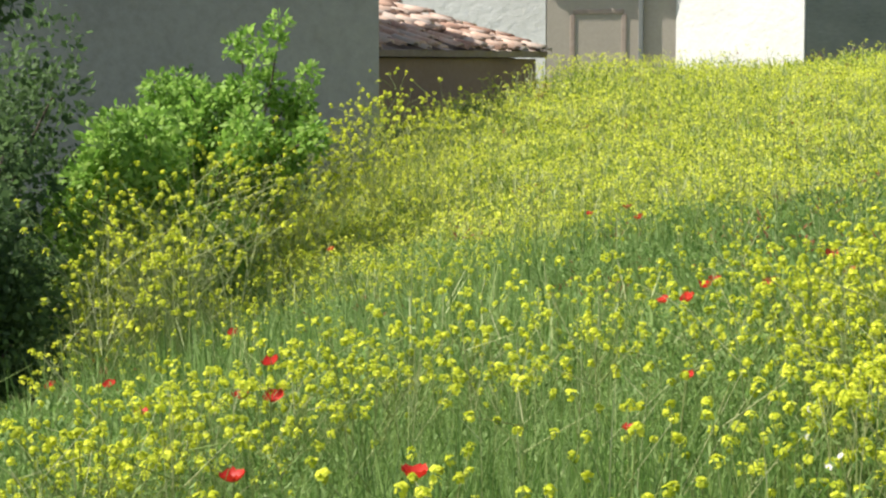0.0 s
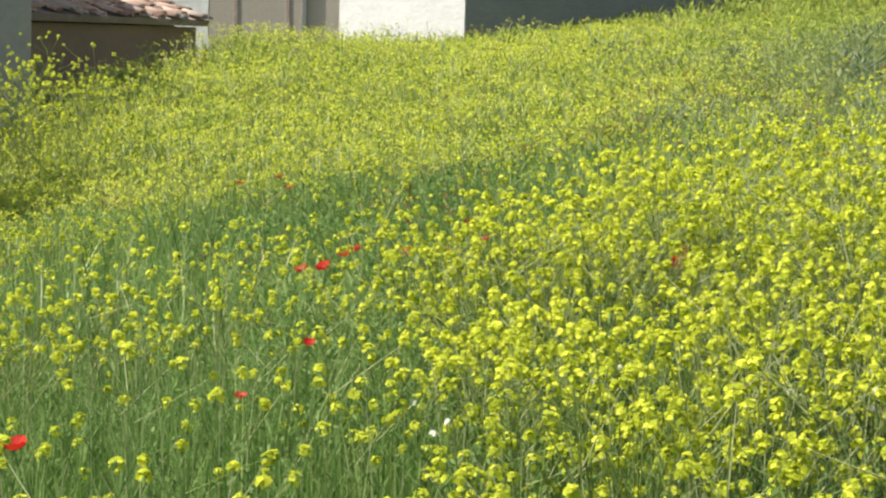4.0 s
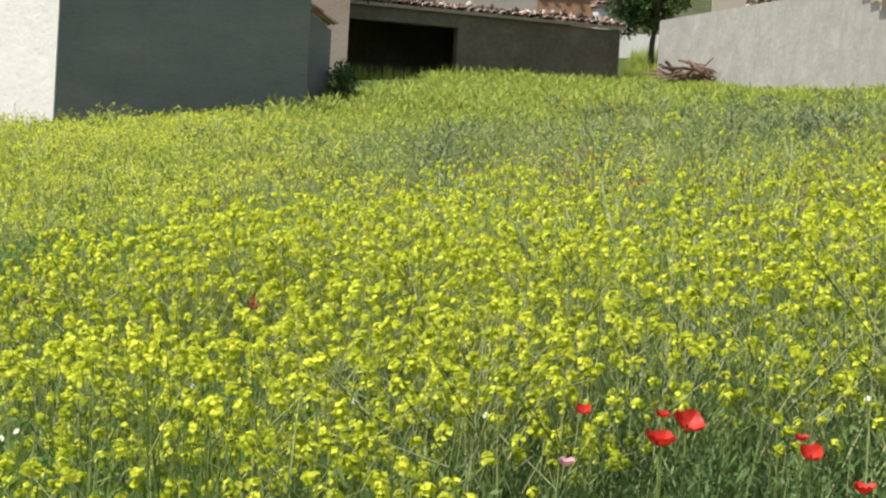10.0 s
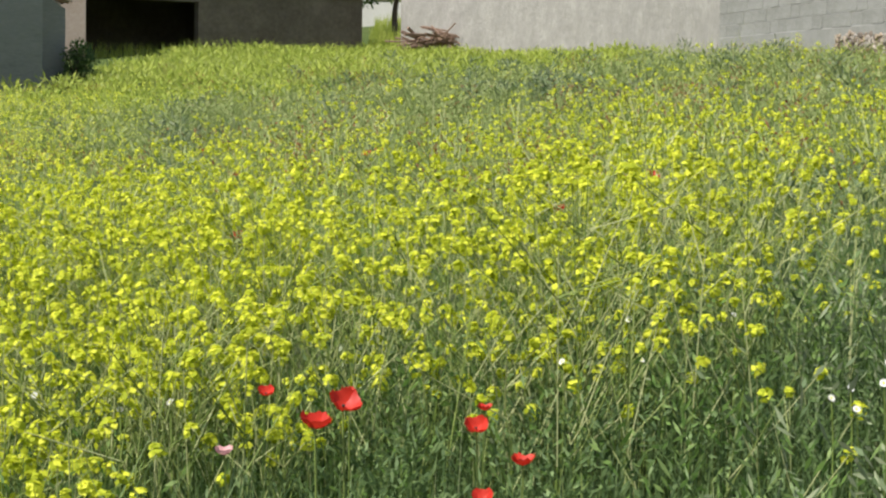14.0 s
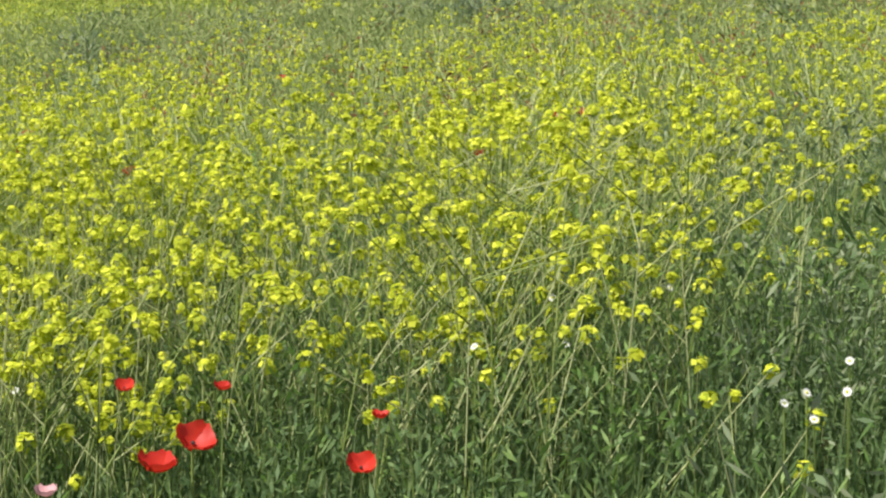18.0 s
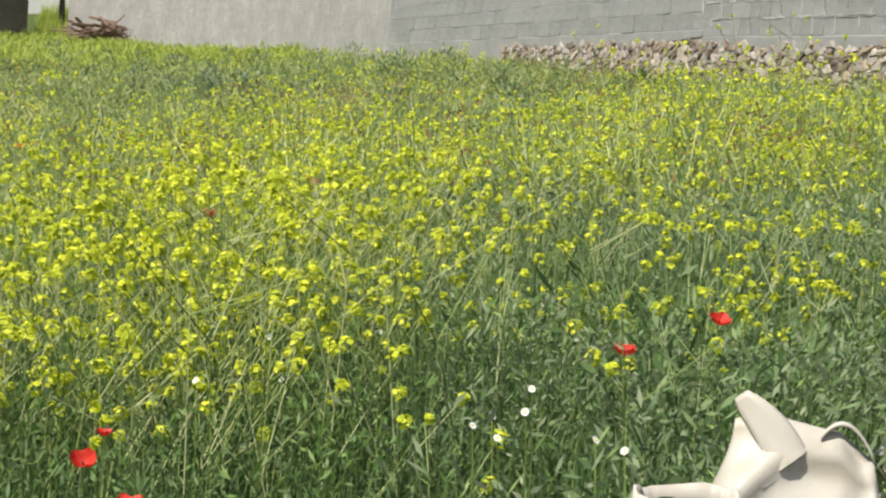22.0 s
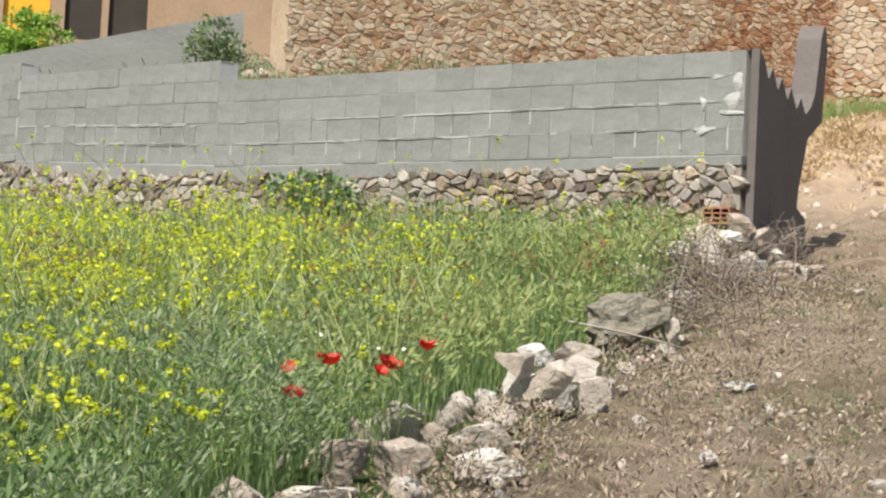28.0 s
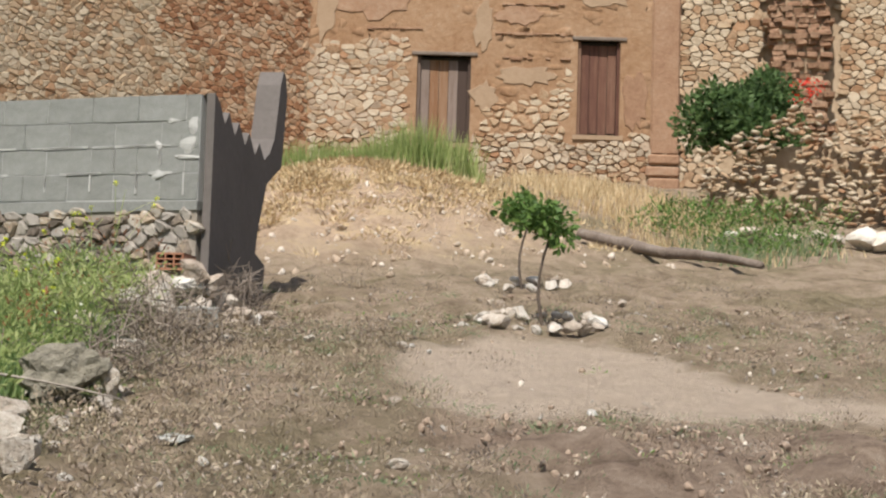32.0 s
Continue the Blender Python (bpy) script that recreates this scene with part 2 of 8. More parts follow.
M["door_wood_pale"] = surface("door_wood_pale", [(0.06, 0.04, 0.032), (0.13, 0.09, 0.07), (0.22, 0.17, 0.145)], 2.0, 0.85, 0.4, fine=30, stretch=(10, 10, 1), per_object=0.6)
M["shed_stone"] = surface("shed_stone", [(0.08, 0.066, 0.048), (0.14, 0.118, 0.088), (0.22, 0.185, 0.138)], 1.0, 0.95, 0.9, fine=9, bump_scale=6)
M["block_core"] = surface("block_core", [(0.3, 0.3, 0.29), (0.45, 0.45, 0.43)], 1.5, 0.95, 0.4, fine=70)
M["plastic_white"] = surface("plastic_white", [(0.34, 0.335, 0.3), (0.43, 0.425, 0.4)], 5, 0.45, 0.25, fine=30)
M["plastic_green"] = surface("plastic_green", [(0.02, 0.16, 0.1), (0.04, 0.22, 0.14)], 5, 0.35, 0.15, fine=30)
M["ink"] = surface("ink", [(0.015, 0.05, 0.035), (0.03, 0.08, 0.05)], 5, 0.5, 0)
M["orange_wrap"] = surface("orange_wrap", [(0.6, 0.25, 0.04), (0.75, 0.5, 0.08)], 12, 0.4, 0.2)
M["yellow_door"] = surface("yellow_door", [(0.62, 0.33, 0.02), (0.72, 0.4, 0.03)], 2, 0.6, 0.1)
M["red_sheet"] = surface("red_sheet", [(0.15, 0.04, 0.04), (0.22, 0.075, 0.07)], 2, 0.6, 0.2)
M["soil_pale"] = surface("soil_pale", [(0.3, 0.22, 0.16), (0.42, 0.33, 0.25), (0.5, 0.42, 0.34)], 0.8, 0.95, 1.0, fine=6)
M["hill_rock"] = surface("hill_rock", [(0.22, 0.17, 0.12), (0.4, 0.32, 0.23)], 1, 0.95, 0.6, fine=8, per_island=0.5)
M["firewood"] = surface("firewood", [(0.05, 0.04, 0.034), (0.11, 0.088, 0.075), (0.2, 0.165, 0.14), (0.4, 0.35, 0.3)], 3, 0.9, 0.4, fine=30, per_object=0.75)
M["pink_petal"] = surface("pink_petal", [(0.6, 0.3, 0.32), (0.7, 0.42, 0.42)], 9, 0.5, 0, through_light=0.3)
M["far_leaf"] = surface("far_leaf", [(0.035, 0.06, 0.02), (0.06, 0.09, 0.03), (0.09, 0.12, 0.045)], 0.5, 0.8, 0, fine=3, per_island=0.6, through_light=0.2)
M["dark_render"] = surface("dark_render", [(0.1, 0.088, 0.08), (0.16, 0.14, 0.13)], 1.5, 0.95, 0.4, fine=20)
M["dry_brush"] = surface("dry_brush", [(0.12, 0.095, 0.075), (0.23, 0.185, 0.15), (0.33, 0.275, 0.225)], 1.0, 0.9, 0, fine=5, per_island=0.6)
M["dock_red"] = surface("dock_red", [(0.2, 0.07, 0.03), (0.32, 0.13, 0.06)], 2.0, 0.8, 0, fine=5, per_island=0.5, through_light=0.3)
M["plastic_cream"] = surface("plastic_cream", [(0.34, 0.29, 0.2), (0.42, 0.39, 0.33), (0.46, 0.435, 0.385)], 5, 0.45, 0.12, fine=14)
M["brick_old"] = surface("brick_old", [(0.21, 0.115, 0.07), (0.29, 0.175, 0.11), (0.35, 0.24, 0.165)], 3.0, 0.95, 0.9, fine=20, per_object=0.2, bump_scale=12)
M["door_rust"] = surface("door_rust", [(0.1, 0.05, 0.028), (0.2, 0.1, 0.05), (0.27, 0.18, 0.12)], 2.0, 0.85, 0.4, fine=30, stretch=(10, 10, 1), per_object=0.3)
M["log_wood"] = surface("log_wood", [(0.08, 0.06, 0.05), (0.17, 0.135, 0.11), (0.27, 0.23, 0.2)], 4, 0.9, 0.6, fine=30)
M["mortar_tan"] = surface("mortar_tan", [(0.29, 0.2, 0.125), (0.4, 0.3, 0.205), (0.48, 0.38, 0.275)], 1.5, 0.95, 0.8, fine=12)
M["mortar_grey"] = surface("mortar_grey", [(0.2, 0.17, 0.14), (0.29, 0.255, 0.215), (0.36, 0.32, 0.275)], 2.5, 0.95, 0.8, fine=18)
M["straw_dull"] = surface("straw_dull", [(0.17, 0.125, 0.085), (0.27, 0.215, 0.15), (0.36, 0.3, 0.215)], 1.0, 0.8, 0, fine=5, per_island=0.6)
M["leaf_mid"] = surface("leaf_mid", [(0.07, 0.13, 0.035), (0.12, 0.21, 0.05), (0.19, 0.3, 0.08)], 2.0, 0.6, 0, fine=5, per_island=0.6, through_light=0.45)
M["red_branch"] = surface("red_branch", [(0.13, 0.085, 0.06), (0.22, 0.145, 0.105), (0.31, 0.23, 0.18)], 3.0, 0.9, 0.3, fine=20, per_island=0.4)

# ---- mesh helpers ----
def part(name, bm, material, parent=None, label="", smooth=False):
    """Links a bmesh as one mesh object, under a thing or a part."""
    me = bpy.data.meshes.new(name)
    bm.to_mesh(me)
    bm.free()
    if material:
        me.materials.append(M[material])
    if smooth:
        me.polygons.foreach_set("use_smooth", [True] * len(me.polygons))
    ob = new(name, me)
    if parent:
        ob.parent = parent
    return tagged(ob, label)


def thing(name, label, category, at=(0, 0, 0), turn=0.0, group="", kind=""):
    """An Empty at the thing's base that holds its parts."""
    ob = new(name)
    ob.empty_display_size = 0.1
    ob.matrix_world = Matrix.Translation(at) @ Matrix.Rotation(turn, 4, "Z")
    return tagged(ob, label, category, group, kind)


def cloud(name, verts, faces, materials, slots=None, parent=None, smooth=False):
    """One mesh of many pieces from arrays; faces as an array of triangles or of quads, or a list of both."""
    me = bpy.data.meshes.new(name)
    groups = faces if isinstance(faces, list) else [faces]
    total = [np.full(len(g), g.shape[1]) for g in groups]
    flat = np.concatenate([g.ravel() for g in groups]).astype(np.int32)
    sizes = np.concatenate(total)
    me.vertices.add(len(verts))
    me.vertices.foreach_set("co", np.asarray(verts, np.float32).ravel())
    me.loops.add(len(flat))
    me.loops.foreach_set("vertex_index", flat)
    me.polygons.add(len(sizes))
    me.polygons.foreach_set("loop_start", np.concatenate([[0], np.cumsum(sizes)[:-1]]).astype(np.int32))
    for key in materials:
        me.materials.append(M[key])
    if slots is not None:
        me.polygons.foreach_set("material_index", np.asarray(slots, np.int32))
    if smooth:
        me.polygons.foreach_set("use_smooth", np.ones(len(sizes), bool))
    me.update(calc_edges=True)
    ob = new(name, me)
    if parent:
        ob.parent = parent
    return ob


def box(bm, x0, y0, z0, x1, y1, z1, bevel=0.0, m=None):
    """A box added to bm."""
    vs = [bm.verts.new((x, y, z)) for z in (z0, z1) for x, y in ((x0, y0), (x1, y0), (x1, y1), (x0, y1))]
    fs = [bm.faces.new([vs[k] for k in q]) for q in ((3, 2, 1, 0), (4, 5, 6, 7), (0, 1, 5, 4), (1, 2, 6, 5), (2, 3, 7, 6), (3, 0, 4, 7))]
    if bevel:
        edges = list({e for f in fs for e in f.edges})
        got = bmesh.ops.bevel(bm, geom=edges, offset=bevel, segments=1, affect="EDGES")
        vs = list({v for f in got["faces"] for v in f.verts} | {v for v in vs if v.is_valid})
    if m:
        bmesh.ops.transform(bm, matrix=m, verts=[v for v in vs if v.is_valid])
    return vs


def rng(seed):
    return np.random.default_rng(seed)


def smoothstep(a, b, v):
    t = np.clip((v - a) / (b - a), 0, 1)
    return t * t * (3 - 2 * t)


# ---- the lie of the land ----
FIELD = np.array([
    (0.3, 2.0, 0.1), (0.3, 4.7, 0.62), (-2.2, 5.3, 0.38), (2.0, 5.2, 0.72), (-0.8, 7.0, 0.72), (-5.2, 13.3, 0.45), (1.7, 22.1, 2.15),
    (5.0, 14.0, 1.85), (7.0, 15.3, 2.1), (5.9, 21.0, 2.45), (4.7, 32.3, 3.3), (2.7, 43.3, 4.15), (-0.6, 51.5, 4.8), (-4.0, 48.5, 4.6),
    (-9.7, 31.0, 2.12), (-12.8, 32.2, 2.14), (-8.2, 24.5, 1.66), (-12.0, 27.0, 1.86), (-11.0, 24.0, 1.88), (-6.5, 35.3, 3.18), (-10.8, 20.0, 1.1), (-8.0, 12.0, -0.3), (-15.0, 17.0, -0.3), (0.0, -8.0, -1.3), (-8.0, 2.0, -1.0)])
YARD = np.array([
    (2.9, 6.8, 1.0), (4.4, 8.2, 1.2), (5.4, 9.1, 1.4), (7.7, 10.9, 1.98), (5.9, 7.3, 1.2), (9.5, 10.0, 1.95), (11.1, 11.3, 2.33), (15.0, 12.0, 2.85),
    (17.2, 15.8, 3.4), (13.2, 15.0, 3.0), (23.0, 20.0, 5.2), (27.0, 24.0, 5.6), (21.0, 14.0, 4.1), (12.0, 2.0, 0.9), (26.0, 8.0, 3.6), (17.2, 18.6, 4.55), (30.0, 40.0, 9.0), (-14.0, 50.0, 4.6)])
TERRACE = np.array([(8.0, 19.0, 3.75), (7.3, 26.0, 4.4), (6.0, 33.0, 4.9), (5.3, 41.0, 6.3), (3.0, 46.0, 6.4), (11.5, 22.5, 4.9), (13.0, 26.0, 5.6), (12.5, 40.0, 7.4), (0.5, 56.0, 6.2), (20.0, 45.0, 8.6), (16.5, 21.5, 5.0)])


def spread(points):
    """A smooth sheet through a few heights."""
    p = points[:, :2]
    k = np.hypot(*(p[:, None] - p[None]).transpose(2, 0, 1))
    n = len(p)
    a = np.zeros((n + 3, n + 3))
    a[:n, :n] = k
    a[:n, n], a[:n, n + 1:] = 1, p
    a[n, :n], a[n + 1:, :n] = 1, p.T
    return p, np.linalg.solve(a, np.concatenate([points[:, 2], [0, 0, 0]]))


FRONT_SHEET, BACK_SHEET = spread(np.concatenate([FIELD, YARD])), spread(TERRACE)


def sheet(which, x, y):
    p, w = which
    z = w[-3] + w[-2] * x + w[-1] * y
    for (a, b), c in zip(p, w):
        z = z + c * np.hypot(x - a, y - b)
    return z


# the block wall's line, and the terrace that it holds
WALL = [(-0.4, 52.0), (4.0, 40.9), (6.4, 21.5), (7.1, 17.35), (8.77, 12.24)]
RETURN_END = (10.71, 13.66)
POLY = np.array(WALL + [RETURN_END, (13.2, 19.6), (17.0, 23.5), (40.0, 44.0), (22.0, 75.0), (0.5, 60.0)])


def terrace_depth(x, y):
    """How far inside the terrace, in metres (below 0: outside)."""
    best, inside = np.full(np.shape(x), 1e9), np.zeros(np.shape(x), bool)
    for (ax, ay), (bx, by) in zip(POLY, np.roll(POLY, -1, 0)):
        dx, dy = bx - ax, by - ay
        t = np.clip(((x - ax) * dx + (y - ay) * dy) / (dx * dx + dy * dy), 0, 1)
        best = np.minimum(best, np.hypot(x - ax - t * dx, y - ay - t * dy))
        if ay != by:
            inside ^= ((ay > y) != (by > y)) & (x < (bx - ax) * (y - ay) / (by - ay) + ax)
    return np.where(inside, best, -best)


# the stone row that parts the field from the bare yard
ROW = np.array([(1.2, 4.6), (2.3, 6.35), (3.0, 7.05), (4.15, 8.2), (4.95, 8.95), (6.2, 10.0), (7.5, 11.1), (8.72, 12.3)])


def row_side(x, y):
    """Above 0 on the yard's side of the stone row, in metres."""
    return (x - np.interp(y, ROW[:, 1], ROW[:, 0], left=0.9)) * 0.75


def trodden_way(x, y):
    """The pale trodden path across the yard: 1 on it, 0 off it."""
    p, q = 0.8 * x - 0.6 * y, 0.6 * x + 0.8 * y
    q = q + 0.1 * np.sin(2.3 * x + 1.1 * y) + 0.06 * np.sin(5.1 * y - 3.0 * x)
    upper = np.interp(p, [0.5, 0.9, 1.5, 2.0, 2.4, 2.65, 2.9, 3.5], [11.9, 13.9, 14.3, 14.35, 14.1, 13.1, 12.5, 12.5])
    return smoothstep(11.42, 11.6, q) * (1 - smoothstep(-0.12, 0.15, q - upper)) * smoothstep(0.45, 0.9, p)


def tilled_soil(x, y):
    """Dark turned soil on the near side of the path."""
    p, q = 0.8 * x - 0.6 * y, 0.6 * x + 0.8 * y
    return (1 - smoothstep(11.25, 11.5, q + 0.1 * np.sin(2.3 * x + 1.1 * y))) * smoothstep(0.2, 1.0, p + 0.25 * np.sin(1.7 * q)) * smoothstep(2, 3, x)


def height(x, y):
    x, y = np.asarray(x, float), np.asarray(y, float)
    z = sheet(FRONT_SHEET, x, y)
    mound = 0.68 * np.exp(-(((x - 14.9) / 2.0) ** 2 + ((y - 17.0) / 1.7) ** 2))
    z = z + mound
    deep = terrace_depth(x, y)
    near = 0.22 + 0.045 * np.clip(y - 14, 0, 40)
    z = z + smoothstep(0, 1, (deep - near) / 0.5) * np.maximum(0, sheet(BACK_SHEET, x, y) - z)
    r = np.hypot(x, y - 10)
    az = np.arctan2(x, np.maximum(y - 10, 1e-3) + 0 * x)
    slope = 0.18 + 0.026 * smoothstep(-0.38, -0.15, az) + 0.07 * smoothstep(-0.06, 0.25, az)
    hill = 4.6 + slope * np.minimum(r - 45, 250) + 0.4 * np.maximum(0, np.minimum(r - 45, 30)) * smoothstep(0.3, 0.6, az) * 0.3
    hill = np.where(y > 0, hill, -2 - 0.01 * r)
    hill = hill * smoothstep(-20, 30, y) + (-2.5) * (1 - smoothstep(-20, 30, y))
    w = smoothstep(48, 75, r) * smoothstep(-30, 30, y) + smoothstep(30, 60, r) * (1 - smoothstep(-30, 30, y))
    return z * (1 - w) + hill * w


def ground_mesh():
    n = 340
    u = np.linspace(-1, 1, n)
    side = 13 * u + 42 * u**3 + 1400 * np.sign(u) * np.abs(u) ** 9
    x, y = np.meshgrid(side + 4.0, side * 1.15 + 13.0)
    z = height(x, y)
    r = np.hypot(x, y - 10)
    g = rng(3)
    path, tilled = trodden_way(x, y), tilled_soil(x, y)
    # clods and ruts in the yard, tussocks elsewhere
    yard = smoothstep(0.0, 0.6, row_side(x, y)) * (terrace_depth(x, y) < 0) * (r < 40)
    fine = np.array([noise.noise((a * 2.1, b * 2.1, 0)) + 0.6 * noise.noise((a * 5.3, b * 5.3, 3)) for a, b in zip(x.ravel(), y.ravel())]).reshape(x.shape)
    far = np.array([noise.noise((a * 0.02, b * 0.02, 7)) + 0.5 * noise.noise((a * 0.06, b * 0.06, 9)) for a, b in zip(x.ravel(), y.ravel())]).reshape(x.shape)
    z = z + np.where(r < 45, 0.03 + (0.06 + 0.05 * tilled) * yard * (1 - 0.95 * path), 0.0) * fine + far * smoothstep(70, 180, r) * 1.2
    z = z + g.normal(0, 0.008, z.shape) * (r < 30)
    k = np.arange(n * n).reshape(n, n)
    faces = np.stack([k[:-1, :-1], k[:-1, 1:], k[1:, 1:], k[1:, :-1]], -1).reshape(-1, 4)
    ob = cloud("ground", np.stack([x, y, z], -1).reshape(-1, 3), faces, ["ground"], smooth=True)
    tagged(ob, "sloping ground of meadow soil, bare yard earth and green hillside", "ground", kind="structure")
    a = ob.data.attributes.new("bare", "FLOAT", "POINT")
    bare = np.maximum(yard, 0.75 * (terrace_depth(x, y) > 0.3) * (r < 46))
    a.data.foreach_set("value", bare.astype(np.float32).ravel())
    c = ob.data.attributes.new("mound", "FLOAT", "POINT")
    heap = np.exp(-(((x - 14.4) / 2.3) ** 2 + ((y - 16.6) / 2.0) ** 2) ** 2) * yard
    c.data.foreach_set("value", heap.astype(np.float32).ravel())
    d = ob.data.attributes.new("tilled", "FLOAT", "POINT")
    d.data.foreach_set("value", (tilled * yard).astype(np.float32).ravel())
    b = ob.data.attributes.new("trodden", "FLOAT", "POINT")
    b.data.foreach_set("value", (path * yard).astype(np.float32).ravel())
    return ob


def ground_material():
    m = bpy.data.materials.new("ground")
    m.use_nodes = True
    t = m.node_tree
    bsdf = t.nodes["Principled BSDF"]
    co = t.nodes.new("ShaderNodeTexCoord")

    def tex(scale, detail=6.0, rough=0.65):
        n = node(t, "ShaderNodeTexNoise", Scale=scale, Detail=detail, Roughness=rough)
        t.links.new(co.outputs["Object"], n.inputs["Vector"])
        return n.outputs["Fac"]

    def ramp(fac, stops):
        r = t.nodes.new("ShaderNodeValToRGB")
        for k, (pos, c) in enumerate(stops):
            e = r.color_ramp.elements[k] if k < 2 else r.color_ramp.elements.new(pos)
            e.position, e.color = pos, (*c, 1)
        t.links.new(fac, r.inputs[0])
        return r.outputs[0]

    def mix(fac, a, b):
        n = t.nodes.new("ShaderNodeMix")
        n.data_type = "RGBA"
        t.links.new(fac, n.inputs[0])
        t.links.new(a, n.inputs[6])
        t.links.new(b, n.inputs[7])
        return n.outputs[2]

    def attr(name):
        n = t.nodes.new("ShaderNodeAttribute")
        n.attribute_name = name
        return n.outputs["Fac"]

    meadow = ramp(tex(3.0), [(0.3, (0.06, 0.095, 0.025)), (0.5, (0.09, 0.135, 0.035)), (0.7, (0.13, 0.14, 0.06))])
    hill = ramp(tex(0.16, 12.0, 0.78), [(0.34, (0.042, 0.057, 0.023)), (0.45, (0.076, 0.088, 0.04)), (0.54, (0.108, 0.11, 0.058)), (0.64, (0.2, 0.175, 0.13))])
    earth = ramp(tex(2.2, 9.0, 0.74), [(0.32, (0.15, 0.11, 0.075)), (0.45, (0.31, 0.235, 0.165)), (0.56, (0.46, 0.355, 0.265)), (0.7, (0.29, 0.235, 0.14))])
    speck = node(t, "ShaderNodeMapRange")
    speck.inputs[1].default_value, speck.inputs[2].default_value = 0.5, 0.68
    t.links.new(tex(19.0, 5.0, 0.7), speck.inputs[0])
    earth = mix(speck.outputs[0], earth, ramp(tex(5.0), [(0.35, (0.19, 0.155, 0.085)), (0.5, (0.4, 0.33, 0.21)), (0.65, (0.25, 0.185, 0.13))]))
    dust = ramp(tex(7.0), [(0.35, (0.52, 0.415, 0.32)), (0.7, (0.62, 0.505, 0.4))])
    sep = t.nodes.new("ShaderNodeSeparateXYZ")
    t.links.new(co.outputs["Object"], sep.inputs[0])
    away = t.nodes.new("ShaderNodeMapRange")
    away.inputs[1].default_value, away.inputs[2].default_value = 55, 75
    t.links.new(sep.outputs["Y"], away.inputs[0])
    color = mix(away.outputs[0], meadow, hill)
    color = mix(attr("bare"), color, earth)
    worn = node(t, "ShaderNodeMapRange")
    worn.inputs[1].default_value, worn.inputs[2].default_value = 0.48, 0.62
    t.links.new(tex(0.9, 6.0, 0.7), worn.inputs[0])
    earth = mix(worn.outputs[0], earth, ramp(tex(6.0, 8.0, 0.75), [(0.35, (0.15, 0.12, 0.07)), (0.5, (0.27, 0.22, 0.14)), (0.65, (0.36, 0.29, 0.19))]))
    color = mix(attr("bare"), color, earth)
    turned = ramp(tex(3.4, 9.0, 0.75), [(0.33, (0.15, 0.105, 0.075)), (0.46, (0.3, 0.22, 0.165)), (0.57, (0.41, 0.31, 0.235)), (0.7, (0.5, 0.4, 0.31))])
    color = mix(attr("tilled"), color, turned)
    color = mix(attr("trodden"), color, dust)
    straw = ramp(tex(3.0, 9.0, 0.75), [(0.35, (0.4, 0.28, 0.19)), (0.5, (0.58, 0.43, 0.31)), (0.65, (0.66, 0.5, 0.31))])
    color = mix(attr("mound"), color, straw)
    t.links.new(color, bsdf.inputs["Base Color"])
    bsdf.inputs["Roughness"].default_value = 0.95
    bsdf.inputs["Specular IOR Level"].default_value = 0.1
    b = t.nodes.new("ShaderNodeBump")
    b.inputs["Strength"].default_value, b.inputs["Distance"].default_value = 1.0, 0.1
    t.links.new(tex(7.0, 10.0, 0.78), b.inputs["Height"])
    t.links.new(b.outputs[0], bsdf.inputs["Normal"])
    return m


M["ground"] = ground_material()
ground_mesh()


# ---- walls with thickness and openings ----
def wall_part(name, a, b, z0, za, zb, thick, material, parent, openings=(), label=""):
    """A wall from a to b (its front face; the thickness lies to the left of a-b), from z0 up to za at a and zb at b.
    openings: (from a along the wall, width, sill, head) in metres, heights as world z."""
    ax, ay = a
    length = math.hypot(b[0] - ax, b[1] - ay)
    ux, uy = (b[0] - ax) / length, (b[1] - ay) / length
    px, py = -uy * thick, ux * thick
    bm = bmesh.new()

    def slab(s0, s1, lo, hi0, hi1):
        vs = []
        for s, hi in ((s0, hi0), (s1, hi1)):
            for z in (lo, hi):
                for k in (0, 1):
                    vs.append(bm.verts.new((ax + ux * s + px * k, ay + uy * s + py * k, z)))
        for q in ((0, 4, 6, 2), (5, 1, 3, 7), (1, 0, 2, 3), (4, 5, 7, 6), (2, 6, 7, 3), (1, 5, 4, 0)):
            bm.faces.new([vs[i] for i in q])

    def top(s):
        return za + (zb - za) * s / length

    cuts = [0.0]
    for s, w, lo, hi in sorted(openings):
        if s > cuts[-1] + 1e-4:
            slab(cuts[-1], s, z0, top(cuts[-1]), top(s))
        if lo > z0 + 0.01:
            slab(s, s + w, z0, lo, lo)
        if hi < top(s) - 0.01:
            slab(s, s + w, hi, top(s), top(s + w))
        cuts.append(s + w)
    if cuts[-1] < length - 1e-4:
        slab(cuts[-1], length, z0, top(cuts[-1]), top(length))
    if openings:
        bmesh.ops.remove_doubles(bm, verts=bm.verts, dist=0.0005)
    return part(name, bm, material, parent, label)


